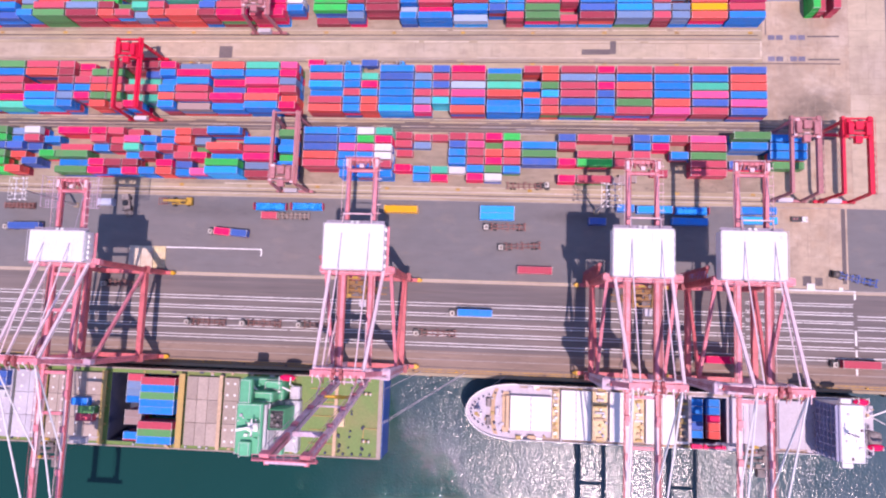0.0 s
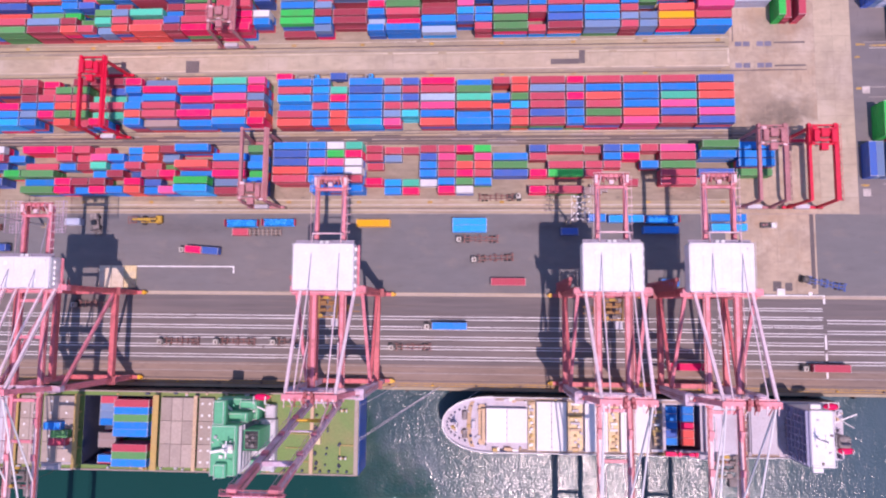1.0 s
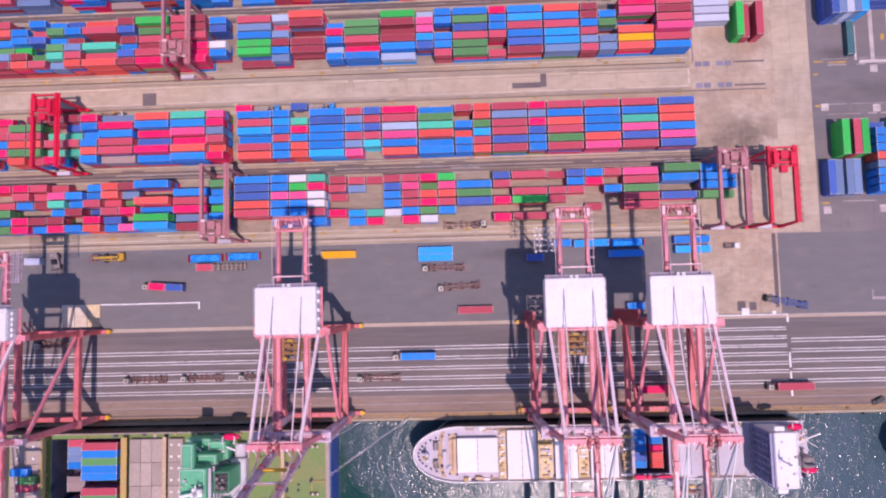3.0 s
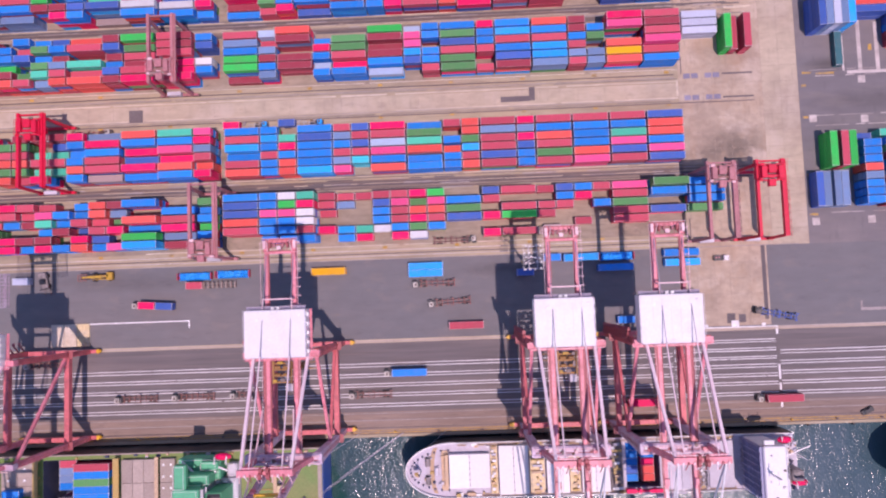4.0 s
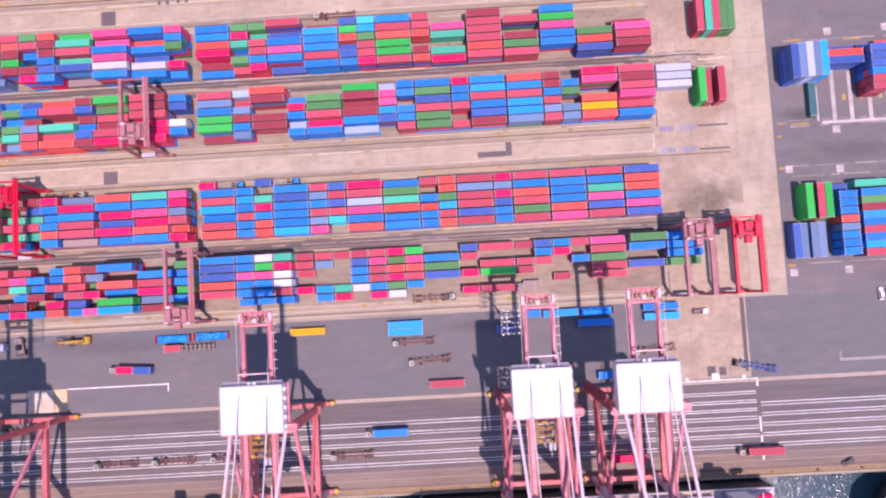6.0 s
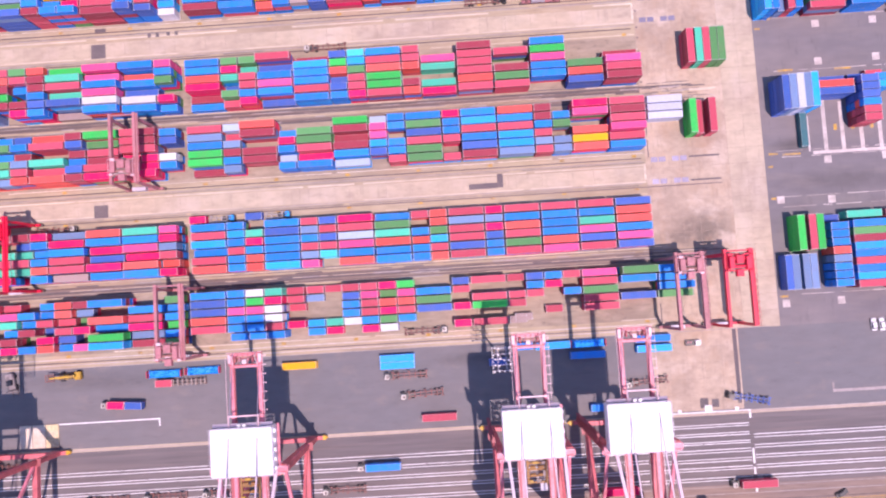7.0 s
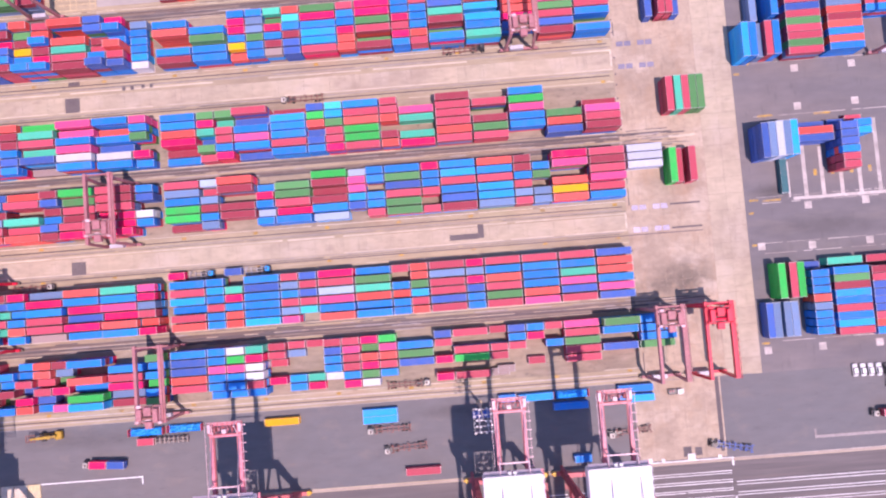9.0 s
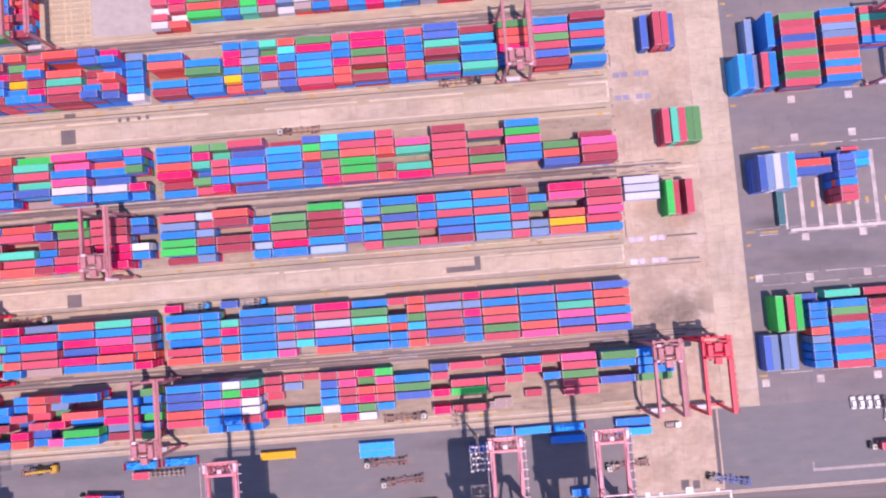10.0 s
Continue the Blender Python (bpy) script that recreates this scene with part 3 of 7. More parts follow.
for y in (12.9, -17.2, 43.9, 67.4, 70.0, 93.6, 104.0, 126.0, 128.8, 151.6, 163.4, 186.0, 188.9):
    rail(y)
for i, y in enumerate((66.6, 68.7, 70.9, 125.3, 127.4, 129.8, 184.9, 187.4, 190.0)):
    strip("cable_trench", M_PATCH if i % 2 else M_CONC, -300, 110, y - 0.35, y + 0.35, "long narrow cable trench between the rails", 0.05)
# long pale and grimy edges of the rail beams and drains
rng = random.Random(23)
for y, w, m in [(101.5, 0.3, M_BLEACH), (95.5, 0.2, M_BLEACH), (94.3, 0.25, M_GRIME), (102.4, 0.2, M_GRIME), (91.2, 0.15, M_BLEACH), (160.9, 0.3, M_BLEACH), (153.9, 0.2, M_BLEACH), (152.4, 0.25, M_GRIME), (162.2, 0.2, M_GRIME), (149.4, 0.15, M_BLEACH), (165.3, 0.15, M_BLEACH), (105.9, 0.15, M_BLEACH), (46.9, 0.2, M_BLEACH)] + [
        (bed + d, w, m) for bed in (66.4, 125.2, 184.9) for d, w, m in ((0.75, 0.1, M_BLEACH), (1.55, 0.18, M_GRIME), (2.8, 0.1, M_BLEACH), (3.3, 0.25, M_PATCH), (4.2, 0.16, M_GRIME), (4.9, 0.16, M_PATCH), (5.5, 0.15, M_BLEACH), (5.9, 0.16, M_PATCH))]:
    x = -225.0 + rng.uniform(0, 12)
    while x < 90:
        n = rng.uniform(14, 60)
        if rng.random() < 0.85:
            strip("beam_edge", m, x, min(91.2, x + n), y - w * rng.uniform(0.7, 1.1), y + w * rng.uniform(0.7, 1.1), "long worn edge of a sunk concrete beam", 0.047)
        x += n + rng.uniform(0.2, 5)
# broken ends of the rail beams on the paving at the head of the stacks
for k in range(46):
    y, x = rng.choice((66.8, 69.0, 70.4, 125.6, 127.0, 128.4, 129.6, 130.8, 125.6, 127.6, 129.2, 186.0, 188.4, 189.6)) + rng.uniform(-0.4, 0.4), rng.uniform(92, 113)
    strip("rail_bed_patch", rng.choice((M_PATCH, M_BLEACH, M_GRIME, M_GRIME)), x, min(118.5, x + rng.uniform(1.2, 9)), y - rng.uniform(0.06, 0.25), y + rng.uniform(0.06, 0.25), "broken streak of tar or bleached concrete", 0.05 + 0.0004 * k)
for y0, y1 in ((96.2, 102.0), (155.0, 160.6)):
    strip("lane_end_line", M_BLEACH, 90.7, 91.4, y0, y1, "pale painted line across the end of the truck lane", 0.05)
for y0, y1 in ((45.0, 52.0), (104.2, 110.6), (112.0, 118.0), (166.0, 171.0)):
    strip("head_seam", M_PATCH, 92.5, 92.85, y0, y1, "dark tarred seam beside the stack ends", 0.05)
for y in (131.8, 136.6, 143.1, 148.2, 152.0, 158.0, 167.3, 172.0, 88.0, 78.5):
    strip("tar_patch", M_PATCH, 91.9, 92.5, y - 0.3, y + 0.3, "small dark tar spot beside the stack ends", 0.05)
# broken streaks of tar and bleached concrete along the rail beds
rng = random.Random(17)
for y in (66.9, 68.4, 69.2, 70.7, 125.6, 127.0, 127.9, 129.4, 130.9, 185.4, 187.0, 188.2, 189.6):
    x = -215.0 + rng.uniform(0, 20)
    while x < 112:
        w = rng.uniform(3, 16)
        if rng.random() < 0.5 or x > 88:
            strip("rail_bed_patch", M_PATCH if rng.random() < 0.45 else M_FAINT, x, min(117.5, x + w), y - rng.uniform(0.1, 0.3), y + rng.uniform(0.1, 0.3), "broken streak of tar or bleached concrete", 0.055)
        x += w + rng.uniform(1, 14)
for k in range(30):
    # bollards and fenders
    x = -196 + k * 15.2
    bo = thing("mooring_bollard", pose(x, QUAY + 1.6, 0.02), "squat dark iron mooring bollard on the quay", "bollard", "quay bollards")
    bm = bmesh.new()
    tube(bm, (0, 0, 0), (0, 0, 0.5), 0.3, 10)
    part("post", bm, M_RAIL, bo)
    bm = bmesh.new()
    tube(bm, (-0.45, 0, 0.55), (0.45, 0, 0.55), 0.22, 8)
    part("head", bm, M_YELLOW if k % 3 == 0 else M_RAIL, bo)
    bm = bmesh.new()
    tube(bm, (0, 0, -2.6), (0, 0, -0.3), 0.45, 10)
    f = tagged(new("quay_fender", mesh_of("quay_fender", bm, M_DARK)), "black rubber fender hung on the quay wall", "fender", "quay fenders")
    f.location = (x + 6, QUAY - 0.47, 0)


# ---- containers ----
CH, CW = 2.59, 2.44
LEN = {40: 12.19, 20: 6.06}
MESH = {}


def container_meshes(size, col):
    """Frame, roof, side walls, door leaves and top corner castings of a box, each with its place under the frame."""
    key = (size, col)
    if key in MESH:
        return MESH[key]
    L, W, H = LEN[size] / 2, CW / 2, CH
    bm = bmesh.new()
    box(bm, -L, L, -W, W, 0.02, H - 0.01)
    panels = bm.faces[:]
    bmesh.ops.inset_individual(bm, faces=panels, thickness=0.1, depth=0.0)
    bmesh.ops.inset_individual(bm, faces=panels, thickness=0.01, depth=-0.1)
    bm.normal_update()
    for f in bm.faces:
        # top rails and their ends carry a painted highlight
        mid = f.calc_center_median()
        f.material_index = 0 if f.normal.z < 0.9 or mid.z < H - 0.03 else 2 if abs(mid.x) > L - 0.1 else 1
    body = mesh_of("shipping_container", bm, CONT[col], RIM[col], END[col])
    bm = bmesh.new()
    prev, m = None, 14 if size == 40 else 7
    for i in range(m * 4):
        x = -L + 0.1 + (2 * L - 0.2) * i / (m * 4 - 1)
        if i in (1, m * 4 - 2):
            # flat header plates at both ends
            x = -L + 0.26 if i == 1 else L - 0.26
        z = H - (0.05 if (i // 2) % 2 else 0.02)
        cur = (bm.verts.new((x, -W + 0.09, z)), bm.verts.new((x, W - 0.09, z)))
        if prev:
            # end plates take the highlight colour
            bm.faces.new((prev[0], cur[0], cur[1], prev[1])).material_index = 1 if i in (1, m * 4 - 1) else 0
        prev = cur
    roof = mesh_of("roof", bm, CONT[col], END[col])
    bm = bmesh.new()
    n = 24 if size == 40 else 12
    prev, x, step = None, -L + 0.12, (2 * L - 0.24) / (n * 2)
    for i in range(n * 2 + 1):
        y = 0.07 if i % 2 else 0.0
        cur = (bm.verts.new((x, y, 0.12)), bm.verts.new((x, y, H - 0.12)))
        if prev:
            bm.faces.new((prev[0], cur[0], cur[1], prev[1]))
        prev = cur
        x += step
    side = mesh_of("side_wall", bm, CONT[col])
    bm = bmesh.new()
    box(bm, -0.03, 0.03, -0.5 * W + 0.07, 0.5 * W - 0.07, 0.13, H - 0.13)
    bmesh.ops.inset_individual(bm, faces=[f for f in bm.faces if abs(f.normal.x) > 0.9], thickness=0.1, depth=-0.015)
    door = mesh_of("door", bm, CONT[col])
    bm = bmesh.new()
    box(bm, -0.09, 0.09, -0.09, 0.09, -0.13, 0.005)
    casting = mesh_of("corner_casting", bm, M_CAST)
    pieces = [("roof", roof, (0, 0, 0), 0), ("side_wall", side, (0, W - 0.09, 0), 0), ("side_wall", side, (0, -W + 0.09, 0), 180)]
    pieces += [("door", door, (L - 0.06, s * W / 2, 0), 0) for s in (-1, 1)]
    pieces += [("corner_casting", casting, (a * (L - 0.088), s * (W - 0.088), H), 0) for a in (-1, 1) for s in (-1, 1)]
    MESH[key] = body, [(nm, me, pose(*at, 0, 0, turn)) for nm, me, at, turn in pieces]
    return MESH[key]


JOINED = []


def container(x, y, z, size, col, turn=0.0, where="stacked in the yard", top=True, group="yard containers", single=True):
    body, pieces = container_meshes(size, col)
    if not single:
        JOINED.append((pose(x, y, z, 0, 0, turn), size, col, top))
        return None
    ob = new("shipping_container", body)
    ob.matrix_basis = pose(x, y, z, 0, 0, turn)
    tagged(ob, "%s steel %d-foot shipping container %s" % (PAINT[col][0], size, where), "container", group)
    for name, me, m in pieces:
        p = new(name, me)
        p.parent = ob
        p.matrix_basis = m
    return ob


def joined_stacks():
    """The inland and the lower boxes, past counting, as one mesh; each box takes one of three fadings of its paint."""
    slots, mats, verts, faces, index = {}, [], [], [], []
    r = random.Random(21)

    def slot(col, k):
        if (col, k) not in slots:
            v = PAINT[col]
            # fadings lean bright with a trace of white: inland haze put into the paints
            f = (0.68 if col == "r" else 0.94, 1.08, 1.22)[k]
            m = mat("paint_%s_faded" % v[0].replace(" ", "_"), tuple(min(0.88, c * f + 0.004) for c in v[1]), 0.5, 0.0, 0.07, 0.35, 1.6, (0.3, 0.17, 0.14), 0.07, 0.08, 0.0, shine=0.12)
            slots[(col, k)] = len(mats)
            mats.append(m)
        return slots[(col, k)]

    def plain_slot(m):
        if m.name not in slots:
            slots[m.name] = len(mats)
            mats.append(m)
        return slots[m.name]
    steel = len(mats)
    mats.append(M_CAST)
    for m, size, col, top in JOINED:
        # bare: the box keeps the painted highlight on its roof ends
        own, bare = slot(col, r.randrange(3)), r.random() < 0.6
        body, pieces = container_meshes(size, col)
        for nm, me, at in [("body", body, pose(0, 0, 0))] + (pieces if top else []):
            base, w = len(verts), m @ at
            verts.extend([w @ v.co for v in me.vertices])
            for f in me.polygons:
                faces.append([base + i for i in f.vertices])
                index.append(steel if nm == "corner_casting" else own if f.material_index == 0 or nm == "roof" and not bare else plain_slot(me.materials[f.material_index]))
    me = bpy.data.meshes.new("container_stacks")
    me.from_pydata(verts, [], faces)
    for m in mats:
        me.materials.append(m)
    me.polygons.foreach_set("material_index", index)
    tagged(new("container_stacks", me), "dense stacks of red, blue and green shipping containers", "containers", "", "stuff")


HALF, PITCH = 6.42, 2.93
rng, like = random.Random(11), random.Random(12)


def stack(x, y, tiers, size, col, turn=0.0, single=True, alike=False):
    for k in range(tiers):
        last = k == tiers - 1 or turn or alike and rng.random() < 0.75 or like.random() < 0.45
        container(x + rng.uniform(-0.08, 0.08), y + rng.uniform(-0.05, 0.05), 0.03 + k * (CH + 0.012), size, col if last else rng.choice("rrbbpnosgcr"), turn, top=k == tiers - 1, single=k == tiers - 1 and single)


def block(x0, step, north, bays, tiers, short=0.25, single=False):
    """Bays of six rows from x0 on; step is +1 or -1, the way in which the bays follow. A bay is 'F' (40 feet) or 'h' (20 feet) and its paints from north to south, each with its number of tiers where that differs."""
    k = 0
    for bay in bays.split():
        size, w = (40, 2) if bay[0] == "F" else (20, 1)
        x = x0 + step * (k + w / 2) * HALF
        k += w
        row = 0
        for j, c in enumerate(bay[1:], 1):
            if c.isdigit():
                continue
            if c != ".":
                after = bay[j + 1:j + 2]
                n = int(after) if after.isdigit() else tiers - (1 if rng.random() < short else 0)
                stack(x, north - (row + 0.5) * PITCH, max(1, n), size, c, single=single)
            row += 1


EAST, WEST = -70.2, -73.6
# rows from the quay inland, east part and then west part (listed from the lane westwards)
block(EAST, 1, 65.9, "Fb4n4n4o4r4. hb4b4k4b4b4b3 hw4l4k4b4b4b3 ht4p4w4w4r4b3 hrrr1.p. hr1s1..c1b1 hr1...t1p1 hrnbbw1. hrkrrbp hpg1opgw hlkorb. F.bgn.. hnr.p.p Fr.rl.r hr1.rr.e1 hnbr... hbp..r1. hr.b... Fkrgrr. Fg4b3.n.. Fb3b3b3g..", 2, 0.0, True)
block(WEST, -1, 65.6, "hgb2bl2bg F.br3p3s2r2 Fb4.o4b2l4c4 hrs2g1p.k hoor2rn2b hbb2rn1po h.bb2r.b hrktb2rp hrrr2.rb hprb.pp Fp.rgbg h.b2.l.. hwrn2.n. hsbno2.o hglngll Frbgrob Fbbrsrg", 3, 0.25)
block(EAST, 1, 89.7, "Fbrcb2ro hbcbrbb h.tpboo Fbnbbbc hrsbrsk hnrnra. Fprikbo Fbgtobb hr.bobb hoogcro Frsrrnr hpspnbb Frborgr Frbbbok Frbtknr Fnoobkn", 3, 0.05, True)
block(WEST, -1, 89.7, "hkpsrop Ftbkpob Fobp3npb Fs3pbrre3 hpbbbob hrntrt. hr.trtp hrgrogr h.grogo hprrbp. hrrrbsb Fro.pbc Fgbrrpt Fbrsobr", 4, 0.2)
block(EAST, 1, 124.4, "Frsbllr1 hir2srbs Fo4r4.rr. h.b2pbi2b F.ggrpb Flrrrbi hi2kkcn. hbb.bbr Fbgnrgg hpbbr.r2 Fbcrbnr Fobrccs hrrbrsr h.bg.ss Fp4k4.oyo Fr4r4r4k4rb", 3, 0.05)
block(WEST, -1, 124.4, "hb3n3.w3b3. hrrrppp hrrrpkr Flgrrrp hrnrbnr For.tro hnbrsro hbgbgts hbrn.gr h.bblro Frobgsr Fbrnorg hbnrsgb Frprobn hsbnrop", 4, 0.3)
block(EAST, 1, 148.3, "Fbbopr1b1 hgptn1gr2 hgtrrbp Fr4n2bkbn1 Fr1cbbrb hnlonnb hacgrrp Fbrollr hrro.ro F.k2t2.t2p2 Frrrror F.r.rgr Fblkbb. F...gon F..r2k4r4r4", 3, 0.05)
block(WEST, -1, 148.3, "hkbg.p3b2 Fbo2bn2wb Fkkbkwb Fltrtne1 horrbnb hgrb.rp hrorlr. Frogrbs Fbgrpnr hnrbgop", 4, 0.2)
block(EAST, 1, 183.6, "F.b4o4.br F.r1b4g4bb hbppbyo hbssgbb htgpbre hoabrnn Fgpbccr hrbbpoo Fppgrg1r hbbprpb hrbbbor Fn4n4t4r4g2b4 Fr2c2n1c4b4t4 Fgoopn. Fbkgrnr Fr4brb.b", 3, 0.05)
block(WEST, -1, 183.6, "hs2b2b2b2c2w2 hpbb3orn hnnr3r3bn Fo.ot4r4r4 hrobrpb hogrybb hnrpnbr Fbrosgn Frbnogr", 5, 0.4)
block(EAST, 1, 208.9, "hrorwrw hbrprwo Fbrgol. hngorb. hrbglt. hbnope. hgsrsw. hobrwe. hrobob. hbpsor. hnbrbb. hgropp. hbnsrc. hrrobb. hbggrw. hrsbog. hbornr.", 2, 0.1)
block(-112.5, -1, 208.9, "hroprbr Frbnorg hgbrpnr", 3)
# boxes set crosswise and apart at the heads of the stacks
for y in (123.9, 121.0, 118.1):
    stack(98.3, y, 2, 40, "v")
for x, y, n, c in ((107.2, 116.6, 3, "l"), (110.0, 116.6, 2, "r"), (113.9, 116.6, 3, "r"), (108.2, 141.6, 3, "r"), (111.2, 141.6, 3, "t"), (113.8, 141.6, 3, "r"), (116.4, 141.6, 3, "g"), (119.0, 141.6, 3, "g"),
                   (104.4, 176.2, 2, "n"), (108.2, 176.2, 3, "r"), (110.9, 176.2, 3, "r"), (113.8, 176.2, 2, "n"),
                   (140.5, 73.6, 3, "l"), (144.2, 73.6, 3, "r"), (146.9, 73.6, 3, "l"), (136.2, 60.2, 2, "n"), (138.7, 60.2, 2, "s"), (142.3, 60.2, 2, "s"), (144.8, 60.2, 2, "s"),
                   (138.6, 122.0, 4, "n"), (141.1, 122.2, 4, "s"), (143.6, 122.2, 4, "v"), (146.1, 122.3, 4, "s"), (148.6, 122.4, 4, "c"), (147.2, 110.2, 1, "m"),
                   (135.2, 157.6, 4, "c"), (137.9, 157.6, 4, "b"), (142.0, 158.4, 2, "s"), (144.6, 158.4, 3, "r"), (147.2, 158.4, 3, "b"), (141.0, 171.4, 2, "s"), (146.2, 171.6, 4, "b")):
    stack(x, y, n, 40, c, 90.0)
for x, north, size, cols, n, pitch in ((153.4, 76.6, 20, "bbbosbbb", 3, 2.8), (164.0, 76.9, 40, "bgrcbrbcr", 3, 2.58), (177.0, 76.4, 40, "rrnnnnrob", 3, 2.6), (190.2, 76.4, 40, "brrbogrnb", 3, 2.6),
                                       (157.1, 177.8, 40, "grrnrgrrgr", 3, 2.6), (171.5, 178.2, 40, "bossorobob", 3, 2.6), (185.2, 178.0, 40, "rtorb", 3, 2.6),
                                       (157.0, 128.6, 40, "n", 1, 2.6), (157.2, 126.0, 40, "on", 3, 2.6), (167.0, 128.9, 20, "n", 1, 2.6), (167.2, 126.4, 20, "nnnbrr", 4, 2.7), (173.4, 130.0, 20, "r", 1, 2.6), (173.6, 127.4, 20, "bc", 3, 2.6)):
    for i, c in enumerate(cols):
        stack(x, north - (i + 0.5) * pitch, n, size, c, single=x < 160, alike=True)
stack(153.2, 78.2, 1, 20, "n")
stack(163.6, 79.0, 2, 40, "t")
stack(177.0, 79.0, 2, 40, "r")


# ---- quay cranes ----
def quay_crane(x, boom_up, house, tail, label, pale, reach=0.0):
    """A ship-to-shore crane on the quay rails; house: its machine house's (x0, x1, y0, y1); tail: how far inland its girders reach."""
    c = thing("quay_crane", pose(x, 0, 0.22), label, "crane", "quay cranes")
    YL, YS, ZP, ZG, ZA, LX = 12.9, -17.2, 14.0, 41.5, 61.0, 10.6
    for y in (YL, YS):
        for s in (-1, 1):
            bm = bmesh.new()
            if tail > 40:
                taper(bm, (s * LX, y, 2.4), (s * (LX - 0.8), y, ZG + 1), 1.5, 1.6, 2.5 if y == YL else 3.5, 2.0)
            else:
                beam(bm, (s * LX, y, 2.4), (s * (LX - 0.8), y, ZG + 1), 1.5, 1.7)
            # lilac on waterside legs: part of it is sky sheen put into the colour
            part("leg", bm, M_PINKRED if y == YL else (M_LILAC if pale else M_PINK), c)
            # wheel truck with its buffer
            bm = bmesh.new()
            box(bm, s * LX - 2.6, s * LX + 2.6, y - 0.6, y + 0.6, 0.5, 1.9)
            beam(bm, (s * LX, y, 1.9), (s * LX, y, 3.0), 1.6, 1.4)
            bogie = part("wheel_truck", bm, M_PINKRED, c)
            bm = bmesh.new()
            for k in range(5):
                tube(bm, (s * LX - 2.2 + k * 1.1, y - 0.25, 0.42), (s * LX - 2.2 + k * 1.1, y + 0.25, 0.42), 0.42, 10)
            part("wheels", bm, M_RAIL, bogie)
            bm = bmesh.new()
            box(bm, *sorted((s * (LX + 2.6), s * (LX + 3.6))), y - 0.7, y + 0.7, 0.6, 1.8)
            tube(bm, (s * (LX + 3.5), y, 1.2), (s * (LX + 4.2), y, 1.2), 0.4, 10)
            part("buffer", bm, M_YELLOW, bogie, "yellow end buffer")
        bm = bmesh.new()
        beam(bm, (-LX, y, 3.6), (LX, y, 3.6), 1.5, 1.6)
        part("sill_beam", bm, M_PINKRED, c)
        bm = bmesh.new()
        beam(bm, (-LX - 0.6, y, ZG + 0.6), (LX + 0.6, y, ZG + 0.6), 1.7 if y == YL or tail < 40 else 3.0, 2.2)
        # waterside beam likewise has the sky's bluish sheen mixed into its lilac
        across = part("cross_beam", bm, M_PINK if y == YL else M_LILAC, c)
        for d in (-1.0, 1.0):
            bm = bmesh.new()
            for k in range(15):
                beam(bm, (-LX + k * LX / 7, y + d, ZG + 1.7), (-LX + k * LX / 7, y + d, ZG + 2.8), 0.09, 0.09)
            beam(bm, (-LX, y + d, ZG + 2.8), (LX, y + d, ZG + 2.8), 0.1, 0.1)
            beam(bm, (-LX, y + d, ZG + 2.25), (LX, y + d, ZG + 2.25), 0.07, 0.07)
            part("beam_railing", bm, M_PALE, across)
        for k, (bx, w, h) in enumerate(((-8.6, 1.1, 1.0), (-2.6, 0.7, 1.5), (1.2, 0.9, 0.8), (6.6, 1.4, 1.2))):
            bm = bmesh.new()
            box(bm, bx - w / 2, bx + w / 2, y - 0.5, y + 0.4, ZG + 1.72, ZG + 1.7 + h)
            bmesh.ops.bevel(bm, geom=bm.edges[:], offset=0.06, segments=1, affect="EDGES")
            part("electric_cabinet", bm, (M_PINKRED, M_RAIL, M_PALE, M_PINK)[k], across)
        if y == YS and tail > 40:
            # junction boxes, lamps and pipe brackets crowded on the waterside beam
            small = random.Random(int(x) + 500)
            for k in range(16):
                bx, w, d, h = -9.6 + k * 1.25 + small.uniform(-0.3, 0.3), small.uniform(0.15, 0.42), small.uniform(0.15, 0.5), small.uniform(0.3, 1.2)
                by = y + small.uniform(-1.0, 1.1)
                bm = bmesh.new()
                box(bm, bx - w, bx + w, by - d, by + d, ZG + 1.69, ZG + 1.7 + h)
                bmesh.ops.bevel(bm, geom=bm.edges[:], offset=0.04, segments=1, affect="EDGES")
                part("junction_box", bm, small.choice((M_HATCHW, M_MAROON, M_PALE, M_RAIL, M_HATCHG)), across)
            for d in (-0.35, 0.4):
                bm = bmesh.new()
                tube(bm, (-LX + 0.4, y + d, ZG + 1.85), (LX - 0.4, y + d, ZG + 1.85), 0.13, 6)
                part("cable_pipe", bm, M_MAROON if d < 0 else M_PALE, across)
        for s in (-1, 1):
            # ladder with its cage rails up the outside of the leg
            bm = bmesh.new()
            for d in (-0.35, 0.35):
                beam(bm, (s * (LX + 1.1), y + d, 3.0), (s * (LX + 0.35), y + d, ZG + 1.0), 0.1, 0.1)
            for k in range(24):
                z = 4 + k * 1.55
                o = s * (LX + 1.1 - 0.75 * (z - 3) / (ZG - 2))
                beam(bm, (o, y - 0.35, z), (o, y + 0.35, z), 0.07, 0.07)
            part("ladder", bm, M_MAROON, c)
            bm = bmesh.new()
            box(bm, *sorted((s * (LX - 0.3), s * (LX + 1.9))), y - 1.3, y + 1.3, ZP + 1.0, ZP + 1.1)
            for d in (-1.25, 1.25):
                beam(bm, (s * (LX - 0.3), y + d, ZP + 2.1), (s * (LX + 1.9), y + d, ZP + 2.1), 0.09, 0.09)
            part("landing", bm, M_MAROON, c)
